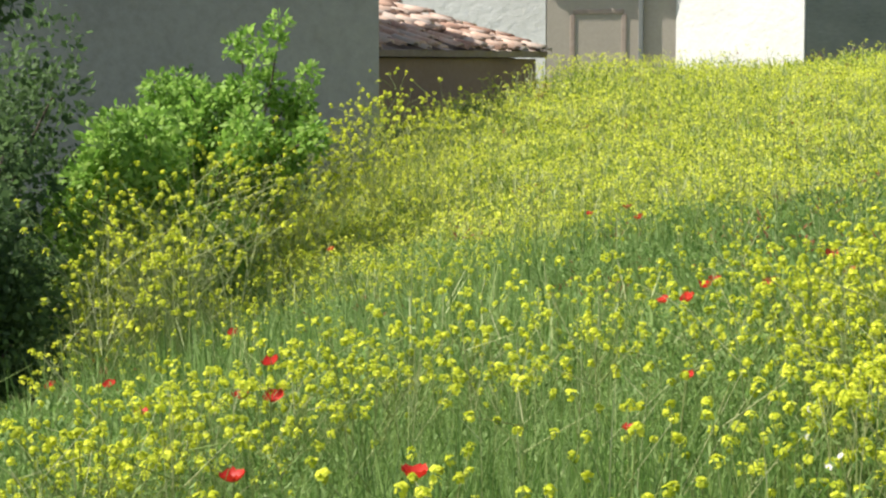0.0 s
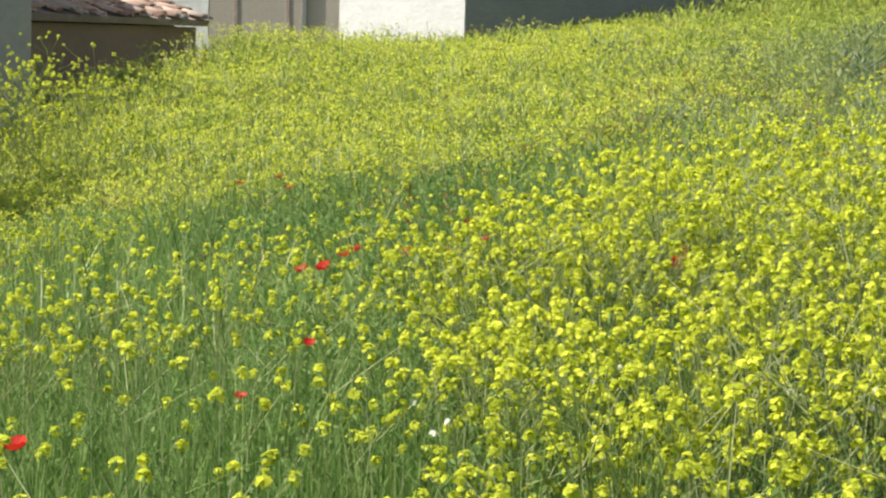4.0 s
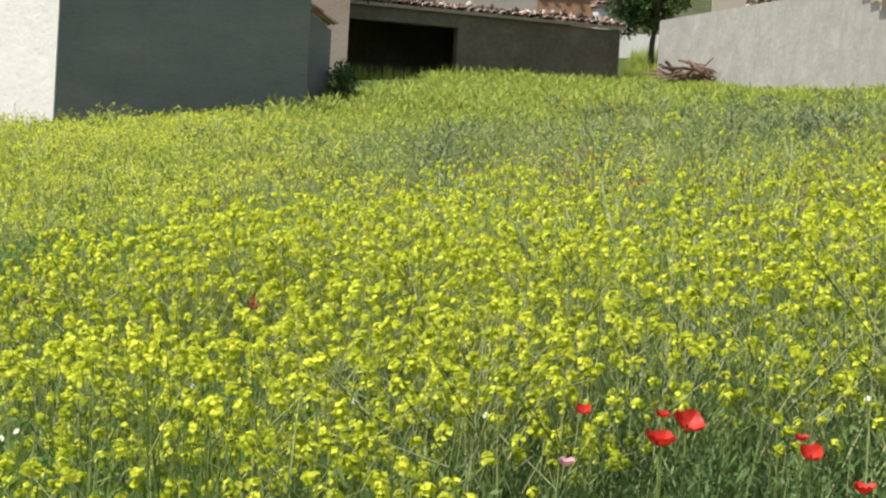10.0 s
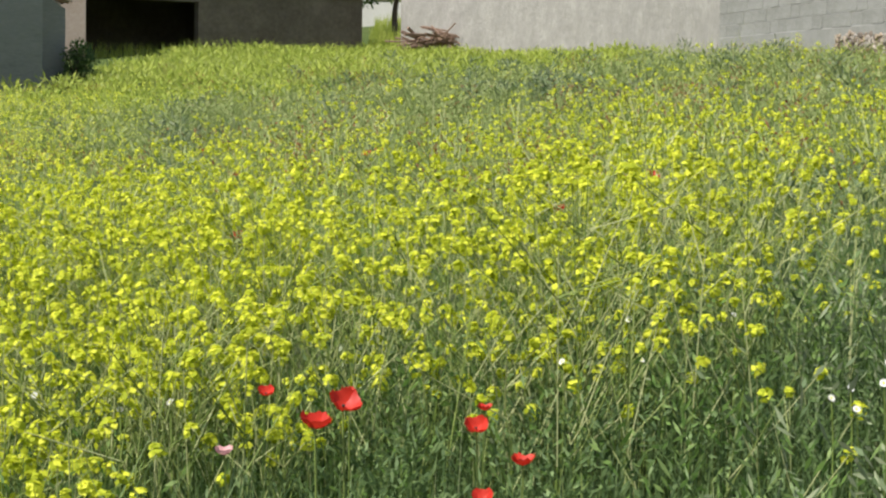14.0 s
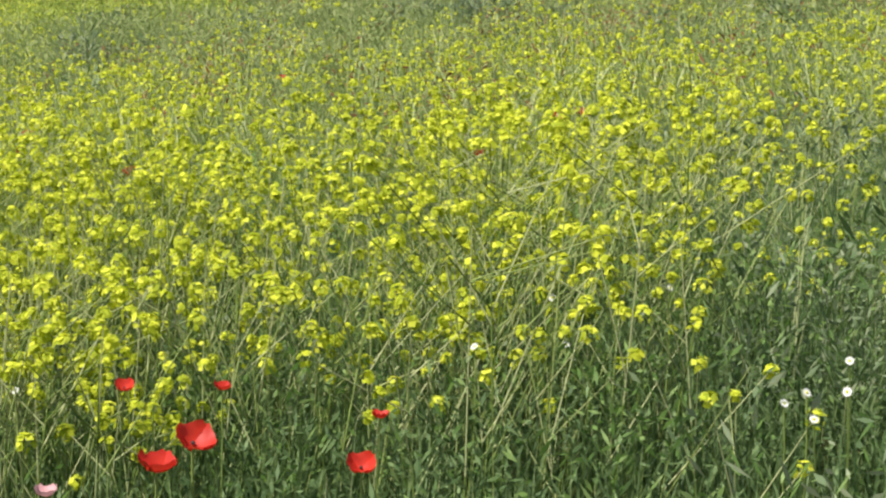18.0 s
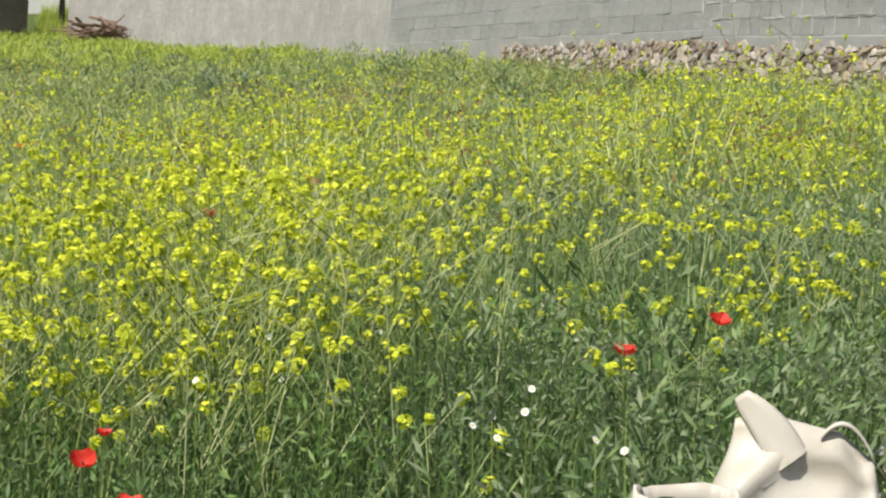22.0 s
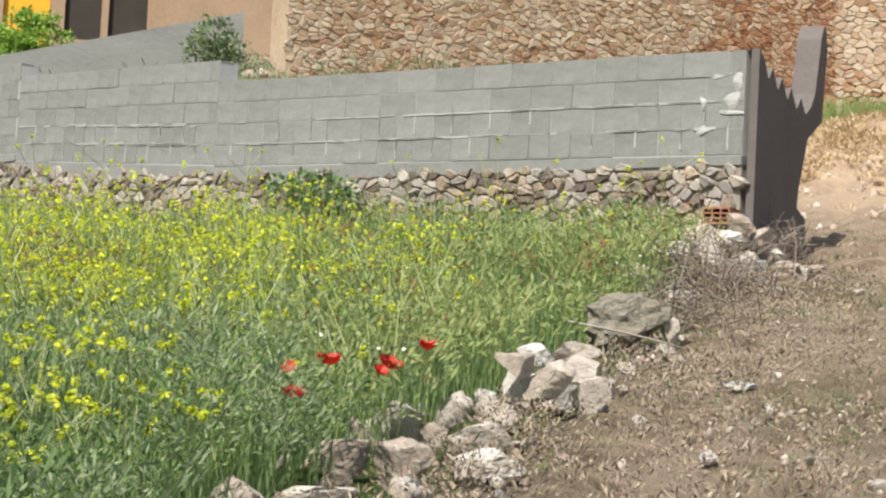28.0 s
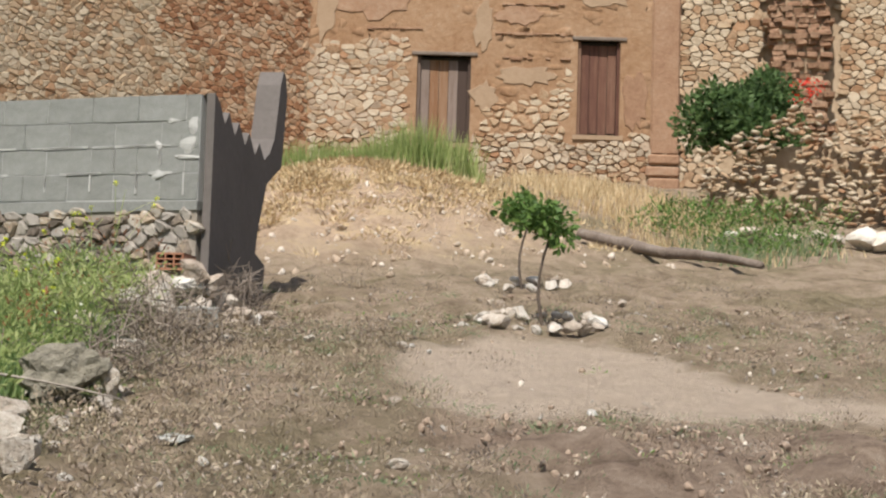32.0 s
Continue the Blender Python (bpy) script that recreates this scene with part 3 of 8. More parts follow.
def tiled_roof(name, parent, a, b, c, d, width=0.2, material="roof_tile_joined", seed=0, jumble=1.0):
    """Barrel tiles over the quad a-b (eave) and d-c (ridge, d above a): a deck with rows of half-round tiles on it."""
    a, b, c, d = (Vector(p) for p in (a, b, c, d))
    r = rng(seed)
    across, up = (b - a), (d - a)
    n = max(1, int(across.length / width))
    rows = max(1, int(max(up.length, (c - b).length) / 0.4))
    normal = across.cross(up).normalized()
    verts, faces = [], []
    arc = [(-1, 0.0), (-0.7, 0.75), (0, 1.0), (0.7, 0.75), (1, 0.0)]
    for i in range(n):
        for j in range(rows):
            s = (i + 0.5) / n
            lo = a.lerp(b, s).lerp(d.lerp(c, s), max(-0.02, (j - 0.06) / rows))
            hi = a.lerp(b, s).lerp(d.lerp(c, s), min(1.0, (j + 1.02) / rows))
            side = across.normalized() * (width * 0.46)
            jit = normal * float(abs(r.normal(0, 0.008 * jumble))) + across.normalized() * float(r.normal(0, 0.012 * jumble)) + up.normalized() * float(r.normal(0, 0.02 * (jumble - 1)))
            k = len(verts)
            for p, lift, slim in ((lo, 0.035, 1.0), (hi, 0.012, 0.82)):
                for u, v in arc:
                    verts.append(p + jit + side * (u * slim) + normal * (v * width * 0.34 + lift))
            for q in range(4):
                faces.append((k + q, k + q + 1, k + q + 6, k + q + 5))
            # the thick lower edge
            for u, v in arc:
                verts.append(lo + jit + side * (u * 0.82) + normal * (v * width * 0.25 + 0.02))
            for q in range(4):
                faces.append((k + q + 1, k + q, k + 10 + q, k + 11 + q))
    ob = cloud(name, np.array([tuple(v) for v in verts]), np.array(faces), [material], parent=parent)
    bm = bmesh.new()
    t = normal * 0.09
    vs = [bm.verts.new(p) for p in (a, b, c, d)] + [bm.verts.new(p - t) for p in (a, b, c, d)]
    for q in ((0, 1, 2, 3), (7, 6, 5, 4), (0, 4, 5, 1), (1, 5, 6, 2), (2, 6, 7, 3), (3, 7, 4, 0)):
        bm.faces.new([vs[k] for k in q])
    part("roof_deck", bm, "old_plaster", parent)
    return ob


# ---- houses of the village ----
def house(name, label, a, b, depth, z0, za, zb, back_za, back_zb, material, openings=(), thick=0.35, roof="tiled", seed=1, category="house", over=0.12, jumble=1.0, tile="roof_tile_old", tile_width=0.2):
    """Four walls round the front a-b (its thickness and depth lie to the left of a-b) and a roof that falls from front to back or back to front."""
    ob = thing(name, label, category, (*a, z0))
    inv = ob.matrix_world.inverted()
    ux, uy = np.subtract(b, a) / np.hypot(*np.subtract(b, a))
    px, py = -uy, ux
    c, d = (b[0] + px * depth, b[1] + py * depth), (a[0] + px * depth, a[1] + py * depth)
    made = [wall_part("wall_front", a, b, z0, za, zb, thick, material, ob, openings),
            wall_part("wall_side", (b[0] + px * thick, b[1] + py * thick), c, z0, zb, back_zb, thick, material, ob),
            wall_part("wall_back", c, d, z0, back_zb, back_za, thick, material, ob),
            wall_part("wall_side", d, (a[0] + px * thick, a[1] + py * thick), z0, back_za, za, thick, material, ob)]
    e = over
    fa, fb = (a[0] - ux * e - px * e, a[1] - uy * e - py * e, za + 0.1), (b[0] + ux * e - px * e, b[1] + uy * e - py * e, zb + 0.1)
    fc, fd = (c[0] + ux * e + px * e, c[1] + uy * e + py * e, back_zb + 0.1), (d[0] - ux * e + px * e, d[1] - uy * e + py * e, back_za + 0.1)
    if roof == "tiled":
        if za + zb <= back_za + back_zb:
            made.append(tiled_roof("roof_tiles", ob, fa, fb, fc, fd, tile_width, tile, seed=seed, jumble=jumble))
        else:
            made.append(tiled_roof("roof_tiles", ob, fc, fd, fa, fb, tile_width, tile, seed=seed, jumble=jumble))
    else:
        bm = bmesh.new()
        vs = [bm.verts.new(p) for p in (fa, fb, fc, fd)] + [bm.verts.new((p[0], p[1], p[2] - 0.06)) for p in (fa, fb, fc, fd)]
        for q in ((0, 1, 2, 3), (7, 6, 5, 4), (0, 4, 5, 1), (1, 5, 6, 2), (2, 6, 7, 3), (3, 7, 4, 0)):
            bm.faces.new([vs[k] for k in q])
        made.append(part("roof", bm, roof, ob))
    for child in ob.children:
        child.matrix_parent_inverse = inv
    return ob


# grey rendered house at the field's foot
house("rendered_house", "grey cement-rendered house with a tiled roof edge", (-17.5, 15.0), (-10.85, 19.9), 4.5, -0.6, 2.95, 3.42, 4.4, 4.7, "shaded_render", seed=2)
# low shed with a falling tiled roof
house("tiled_shed", "low shed with a weathered barrel-tile roof against a house", (-12.6, 22.0), (-11.55, 25.2), 4.0, 0.8, 2.3, 2.35, 3.7, 3.3, "adobe_pale", seed=3, category="shed", jumble=3.5, tile="roof_tile_joined", tile_width=0.15)
house("pale_house", "pale whitewashed house with a tiled roof", (-19.0, 30.75), (-14.55, 31.6), 5.0, 1.5, 5.5, 3.95, 5.5, 3.95, "white_paint", seed=4)
house("beige_house", "beige plastered house with a walled-up arch and a tiled roof", (-14.53, 31.6), (-12.2, 32.25), 4.0, 1.6, 3.9, 3.9, 5.2, 5.2, "beige_plaster", seed=5, tile="roof_tile_joined")
# barn: whitewashed side and grey side, roof falling to the back
barn = thing("barn", "barn with one whitewashed wall and one grey cement wall", "barn", (-9.75, 31.22, 2.2))
for made in (wall_part("white_wall", (-12.79, 32.37), (-9.75, 31.22), 1.7, 4.25, 5.31, 0.3, "white_paint", barn, label="rough whitewashed wall"),
             wall_part("grey_wall", (-9.72, 31.24), (-6.19, 33.95), 1.7, 5.31, 5.31, 0.3, "cement", barn, label="plain grey cement wall"),
             wall_part("back_wall", (-6.4, 34.1), (-9.3, 35.1), 1.9, 5.29, 4.3, 0.3, "cement", barn),
             wall_part("back_wall", (-9.3, 35.1), (-12.7, 32.5), 1.9, 4.2, 4.2, 0.3, "cement", barn),
             tiled_roof("roof_tiles", barn, (-9.3, 35.2, 4.5), (-13.0, 32.4, 4.4), (-9.72, 31.1, 5.38), (-6.0, 33.95, 5.38), 0.15, "roof_tile_old", seed=6)):
    pass
for child in barn.children:
    child.matrix_parent_inverse = barn.matrix_world.inverted()
house("tall_house", "tall grey plastered house with a tiled roof edge", (-11.85, 46.73), (-7.94, 47.63), 6.0, 3.8, 7.9, 8.5, 7.3, 7.85, "old_plaster", roof="bark", seed=7)
house("open_shed", "dark open-fronted stone shed with a broken tile roof", (-8.5, 48.6), (-1.42, 51.9), 4.0, 4.4, 6.4, 6.35, 6.9, 6.8, "shed_stone", openings=[(0.4, 2.9, 4.4, 6.05)], seed=8, category="shed", jumble=3.0)
house("long_house", "long pale plastered house behind the shed", (-10.3, 61.4), (-4.45, 62.1), 6.0, 4.6, 8.9, 9.15, 8.0, 8.2, "dull_plaster", seed=9)
house("stone_cottage", "stone cottage with a tiled roof", (-4.9, 68.1), (-2.2, 68.3), 4.0, 6.0, 9.1, 9.1, 10.3, 10.2, "adobe", seed=10, jumble=3.0)
# blind arch, drainpipe and gutter of the beige house
trim_house = bpy.data.objects["beige_house"]
bturn = math.atan2(0.65, 2.33)
for name, s0, s1, z0, z1, out, mat, label in (("arch_jamb", 0.42, 0.5, 2.3, 3.3, 0.02, "old_plaster", "raised edge of a walled-up arch"), ("arch_jamb", 1.32, 1.4, 2.3, 3.3, 0.02, "old_plaster", "raised edge of a walled-up arch"), ("arch_head", 0.46, 1.36, 3.3, 3.38, 0.02, "old_plaster", "raised head of a walled-up arch"), ("drainpipe", 1.62, 1.7, 1.9, 3.85, 0.09, "cement", "grey drainpipe")):
    bm = bmesh.new()
    box(bm, s0, -out, z0, s1, 0.01, z1, 0.008)
    ob = part(name, bm, mat, trim_house, label)
    ob.matrix_parent_inverse = trim_house.matrix_world.inverted()
    ob.matrix_basis = Matrix.Translation((-14.53, 31.6, 0)) @ Matrix.Rotation(bturn, 4, "Z")
# small curtained window of the tall house
tall = bpy.data.objects["tall_house"]
wturn = Matrix.Translation((-12.0, 46.7, 0)) @ Matrix.Rotation(math.atan2(0.93, 4.06), 4, "Z")
window = new("window")
tagged(window, "small window with a pale curtain")
window.parent = tall
window.matrix_parent_inverse = tall.matrix_world.inverted()
window.matrix_basis = wturn
for name, boxes, mat in (("frame", ((2.04, -0.03, 7.0, 2.09, 0.02, 7.6), (2.4, -0.03, 7.0, 2.45, 0.02, 7.6), (2.04, -0.03, 7.55, 2.45, 0.02, 7.6), (2.04, -0.03, 7.0, 2.45, 0.02, 7.05), (2.22, -0.025, 7.0, 2.26, 0.02, 7.6)), "cement"), ("curtain", ((2.06, -0.012, 7.02, 2.43, 0.0, 7.57),), "white_paint"), ("sill", ((1.98, -0.08, 6.94, 2.51, 0.0, 7.0),), "cement")):
    bm = bmesh.new()
    for q in boxes:
        box(bm, *q)
    part(name, bm, mat, window)


# ---- stones and blocks ----
def rock_mesh(name, seed, material, flat=0.8, rough=0.28, level=2):
    """A broken stone about 1 m across: a ball cut by random planes, with a rough skin."""
    r = rng(seed)
    bm = bmesh.new()
    bmesh.ops.create_icosphere(bm, subdivisions=level, radius=0.5)
    planes = [(Vector(r.normal(0, 1, 3)).normalized(), r.uniform(0.22, 0.42)) for _ in range(13)]
    off = Vector(r.uniform(0, 50, 3))
    for v in bm.verts:
        for n, d in planes:
            over = v.co.dot(n) - d
            if over > 0:
                v.co -= n * over * 0.97
        v.co *= 1 + rough * noise.noise(v.co * 2.3 + off) + 0.35 * rough * noise.noise(v.co * 7 + off)
        v.co.z *= flat
    me = bpy.data.meshes.new(name)
    bm.to_mesh(me)
    bm.free()
    me.materials.append(M[material])
    return me


def placed(name, me, m, parent=None):
    ob = new(name, me)
    if parent:
        ob.parent = parent
        ob.matrix_parent_inverse = parent.matrix_world.inverted()
    ob.matrix_basis = m
    return ob


def pillow_mesh(name, seed, material, sides=8):
    """A rubble stone seen from its front (-y): an uneven outline and a proud, rounded face, 1 m by 1 m."""
    r = rng(seed)
    bm = bmesh.new()
    a = np.sort(np.linspace(0, 2 * np.pi, sides, endpoint=False) + r.normal(0, 0.27, sides))
    sx = np.sign(np.cos(a)) * np.abs(np.cos(a)) ** 0.72 * r.uniform(0.36, 0.56, sides)
    sz = np.sign(np.sin(a)) * np.abs(np.sin(a)) ** 0.72 * r.uniform(0.34, 0.56, sides)
    outer = [bm.verts.new((x, 0.25, z)) for x, z in zip(sx, sz)]
    mid = [bm.verts.new((x * 0.96, -0.1, z * 0.96)) for x, z in zip(sx, sz)]
    inner = [bm.verts.new((x * f, -0.28 + r.normal(0, 0.12), z * f)) for x, z, f in zip(sx, sz, r.uniform(0.78, 0.96, sides))]
    centre = bm.verts.new((r.normal(0, 0.16), -0.29 + r.normal(0, 0.1), r.normal(0, 0.16)))
    for k in range(sides):
        j = (k + 1) % sides
        bm.faces.new((outer[k], outer[j], mid[j], mid[k]))
        bm.faces.new((mid[k], mid[j], inner[j], inner[k]))
        bm.faces.new((inner[k], inner[j], centre))
    bmesh.ops.recalc_face_normals(bm, faces=bm.faces)
    me = bpy.data.meshes.new(name)
    bm.to_mesh(me)
    bm.free()
    me.materials.append(M[material])
    return me


def along(a, b):
    """The turn that lays +x along a-b, so that -y is the wall's front."""
    return math.atan2(b[1] - a[1], b[0] - a[0])


def rubble_face(r, a, b, z0, top0, top1, size=(0.24, 0.13), skip=(), proud=0.048, roll=0.16):
    """Uneven courses of stones over the front of a wall from a to b: rows of (matrix, random number). skip: (s0, s1, z0, z1) left bare."""
    length = math.hypot(b[0] - a[0], b[1] - a[1])
    turn = Matrix.Rotation(along(a, b), 4, "Z")
    out, z = [], z0
    while z < max(top0, top1):
        h = size[1] * r.uniform(0.75, 1.35)
        s = -r.uniform(0, size[0])
        while s < length:
            w = size[0] * r.choice((0.45, 0.7, 1.0, 1.3, 1.9))
            c, zz = s + w / 2, z + h / 2 + r.normal(0, 0.16) * h
            top = top0 + (top1 - top0) * c / length
            if 0 < c < length and zz < top - h * 0.3 and not any(p < c < q and lo < zz < hi for p, q, lo, hi in skip):
                at = Vector((a[0] + (b[0] - a[0]) * c / length, a[1] + (b[1] - a[1]) * c / length, zz))
                tilt = Matrix.Rotation(r.normal(0, roll), 4, "Y")
                out.append(Matrix.Translation(at) @ turn @ tilt @ Matrix.Diagonal((w * 1.2, proud * r.uniform(0.4, 1.5), h * r.uniform(0.75, 1.5), 1)))
            s += w
        z += h
    return out


def fitted_stones(r, a, b, z0, top0, top1, size, skip=(), gap=0.005, proud=0.034):
    """Rubble masonry over the front of a wall from a to b: uneven stones, each fitted between its neighbours. Returns (corners, faces) for each stone."""
    length = math.hypot(b[0] - a[0], b[1] - a[1])
    ux, uy = (b[0] - a[0]) / length, (b[1] - a[1]) / length
    cols, rows = int(length / size[0]) + 3, int((max(top0, top1) - z0) / size[1]) + 3
    seeds = np.zeros((rows, cols, 2))
    for j in range(rows):
        shift = r.uniform(0, 1)
        for k in range(cols):
            seeds[j, k] = ((k - 1 + shift + r.normal(0, 0.3)) * size[0], z0 + (j - 0.5 + r.normal(0, 0.25)) * size[1])
    # a stone left out lets its neighbours grow
    gone = r.uniform(0, 1, (rows, cols)) < 0.1
    seeds[gone] = 1e4
    out = []
    for j in range(1, rows - 1):
        for k in range(1, cols - 1):
            p = seeds[j, k]
            if gone[j, k]:
                continue
            top = top0 + (top1 - top0) * min(1, max(0, p[0] / length))
            if not 0 < p[0] < length or p[1] > top - 0.02 or any(s0 < p[0] < s1 and lo < p[1] < hi for s0, s1, lo, hi in skip):
                continue
            poly = [(-1.3 * size[0], -1.3 * size[1]), (1.3 * size[0], -1.3 * size[1]), (1.3 * size[0], 1.3 * size[1]), (-1.3 * size[0], 1.3 * size[1])]
            for q in seeds[j - 1:j + 2, max(0, k - 2):k + 3].reshape(-1, 2):
                dx, dz = q - p
                if math.hypot(dx, dz) < 1e-6:
                    continue
                # flat-lying stones: heights count more than widths
                nx, nz = dx, dz * 2.2
                d = math.hypot(nx, nz)
                nx, nz = nx / d, nz / d
                lim = (dx * nx + dz * nz) / 2 - gap * r.uniform(0.2, 1.0)
                new_poly = []
                for m in range(len(poly)):
                    (x0, y0), (x1, y1) = poly[m], poly[(m + 1) % len(poly)]
                    e0, e1 = x0 * nx + y0 * nz - lim, x1 * nx + y1 * nz - lim
                    if e0 <= 0:
                        new_poly.append((x0, y0))
                    if e0 * e1 < 0:
                        f = e0 / (e0 - e1)
                        new_poly.append((x0 + (x1 - x0) * f, y0 + (y1 - y0) * f))
                poly = new_poly
                if len(poly) < 3:
                    break
            if len(poly) < 3:
                continue
            # rounded corners
            poly = [(p0[0] + (p1[0] - p0[0]) * f, p0[1] + (p1[1] - p0[1]) * f) for p0, p1 in zip(poly, poly[1:] + poly[:1]) for f in (0.2, 0.5, 0.8)]
            poly = [(x * w, z * w) for (x, z), w in zip(poly, r.normal(0.985, 0.06, len(poly)))]
            n = len(poly)
            tx, tz, deep = r.normal(0, 0.06), r.normal(0, 0.08), proud * r.uniform(0.35, 1.4)
            flat = [(x, z, -0.01) for x, z in poly] + [(x * 0.97, z * 0.97, deep * 0.55 + tx * x + tz * z) for x, z in poly]
            flat += [(x * f, z * f, deep * r.uniform(0.85, 1.2) + tx * x + tz * z) for (x, z), f in zip(poly, r.uniform(0.66, 0.86, n))]
            v = [(a[0] + ux * (p[0] + x) + uy * o, a[1] + uy * (p[0] + x) - ux * o, p[1] + z) for x, z, o in flat]
            f = [(m, (m + 1) % n, n + (m + 1) % n, n + m) for m in range(n)] + [(n + m, n + (m + 1) % n, 2 * n + (m + 1) % n, 2 * n + m) for m in range(n)] + [tuple(range(2 * n, 3 * n))]
            out.append((v, f))
    return out


def stone_parts(name, stones, material, parent):
    """Each fitted stone as a part of its own."""
    for v, f in stones:
        me = bpy.data.meshes.new(name)
        me.from_pydata(v, [], f)
        me.materials.append(M[material])
        ob = new(name, me)
        ob.parent = parent
        ob.matrix_parent_inverse = parent.matrix_world.inverted()


def stone_stuff(name, stones, material, parent, label):
    """Many fitted stones as one mesh."""
    verts, faces = [], []
    for v, f in stones:
        faces += [tuple(i + len(verts) for i in q) for q in f]
        verts += v
    me = bpy.data.meshes.new(name)
    me.from_pydata(verts, [], faces)
    me.materials.append(M[material])
    ob = new(name, me)
    ob.parent = parent
    ob.matrix_parent_inverse = parent.matrix_world.inverted()
    return tagged(ob, label, kind="stuff")


def joined(name, meshes, mats, material, parent, label=""):
    """Many small pieces as one mesh."""
    verts, faces, base = [], [[], []], 0
    cache = []
    for me in meshes:
        co = np.array([v.co[:] for v in me.vertices])
        cache.append((co, [tuple(p.vertices) for p in me.polygons]))
    for k, m in enumerate(mats):
        co, fs = cache[k % len(cache)]
        mm = np.array(m)
        verts.append(co @ mm[:3, :3].T + mm[:3, 3])
        for f in fs:
            faces[len(f) - 3].append([i + base for i in f])
        base += len(co)
    groups = [np.array(f) for f in faces if f]
    ob = cloud(name, np.concatenate(verts), groups, [material])
    if parent:
        ob.parent = parent
        ob.matrix_parent_inverse = parent.matrix_world.inverted()
    return tagged(ob, label, kind="stuff")


# ---- the concrete block wall along the field's upper edge ----
block_wall = thing("block_wall", "unrendered concrete block wall stepping along the field's upper edge", "wall", (7.1, 17.35, 2.8), kind="structure")


def bricked(a, b, lo, hi, courses, r, piece=0.385, gap=0.006, proud=0.7):
    """Matrices of blocks in running bond from a to b between the sloping lines lo (z at a, at b) and hi."""
    length = math.hypot(b[0] - a[0], b[1] - a[1])
    turn = Matrix.Rotation(along(a, b), 4, "Z")
    out = []
    for k in range(courses):
        s = -piece / 2 if k % 2 else 0.0
        while s < length - 0.03:
            s0, s1 = max(0.0, s), min(length, s + piece)
            if s1 - s0 > 0.05:
                c = (s0 + s1) / 2
                f = c / length
                z0, z1 = lo[0] + (lo[1] - lo[0]) * f, hi[0] + (hi[1] - hi[0]) * f
                h = (z1 - z0) / courses
                at = Vector((a[0] + (b[0] - a[0]) * f, a[1] + (b[1] - a[1]) * f, z0 + (k + 0.5) * h))
                pitch = Matrix.Rotation(-math.atan2((lo[1] - lo[0] + hi[1] - hi[0]) / 2, length), 4, "Y")
                out.append(Matrix.Translation(at) @ turn @ pitch @ Matrix.Translation((0, min(0.002, r.normal(0, 0.0025)), 0)) @ Matrix.Diagonal((s1 - s0 - gap, proud, h - gap, 1)))
            s += piece
    return out


bm = bmesh.new()
box(bm, -0.5, -0.005, -0.5, 0.5, 0.19, 0.5)
block_me = bpy.data.meshes.new("block")
bm.to_mesh(block_me)
bm.free()
block_me.materials.append(M["concrete_block"])
STEP5, STEP6, STEP7, STEP4, STEP3 = (5.03, 32.6), (6.47, 20.9), (7.1, 17.35), (4.17, 39.6), (3.45, 42.3)
WALL_END = (8.752, 12.3)
RUNS = [(STEP7, WALL_END, (3.04, 2.97), (3.78, 3.69), 4), (STEP6, STEP7, (3.26, 3.05), (4.12, 3.97), 5), (STEP5, STEP6, (3.92, 3.33), (4.87, 4.26), 5)]
FAR_RUNS = [(STEP4, STEP5, (4.3, 3.92), (5.45, 5.05), 6), ((-0.4, 52.0), STEP3, (4.9, 4.3), (6.68, 6.5), 10)]
r = rng(41)
for a, b, lo, hi, n in RUNS:
    core = wall_part("mortar_core", a, b, lo[1] - 0.02, hi[0] - 0.012, hi[1] - 0.012, 0.18, "block_core", block_wall)
    foot_core = wall_part("footing_core", a, b, lo[1] - 1.2, lo[0] - 0.06, lo[1] - 0.06, 0.2, "mortar_grey", block_wall)
    bed = wall_part("cement_bed", (a[0] - 0.012, a[1] - 0.01), (b[0] - 0.012, b[1] - 0.01), lo[1] - 0.07, lo[0] - 0.01, lo[1] - 0.01, 0.16, "concrete_block", block_wall, label="rough cement bed under the blocks")
    for ob in (core, foot_core, bed):
        ob.matrix_parent_inverse = block_wall.matrix_world.inverted()
for a, b, lo, hi, n in FAR_RUNS:
    slab = wall_part("rendered_run", a, b, lo[1] - 0.9, hi[0], hi[1], 0.19, "rough_cement", block_wall, label="rough pale cement face of the far run")
    slab.matrix_parent_inverse = block_wall.matrix_world.inverted()
for a, b, lo, hi, n in RUNS:
    for m in bricked(a, b, lo, hi, n, r):
        placed("block", block_me, m, block_wall)
# the stair of half blocks between the high and the low run
stair = wall_part("rendered_run", STEP3, STEP4, 3.3, 5.45, 5.45, 0.19, "rough_cement", block_wall)
stair.matrix_parent_inverse = block_wall.matrix_world.inverted()
for k in range(5):
    b2 = tuple(np.add(STEP3, np.subtract(STEP4, STEP3) * (1 - k / 5.5)))
    z = 5.45 + k * 0.2
    ob = wall_part("stair_course", STEP3, b2, z, z + 0.2, z + 0.2, 0.19, "rough_cement", block_wall)
    ob.matrix_parent_inverse = block_wall.matrix_world.inverted()

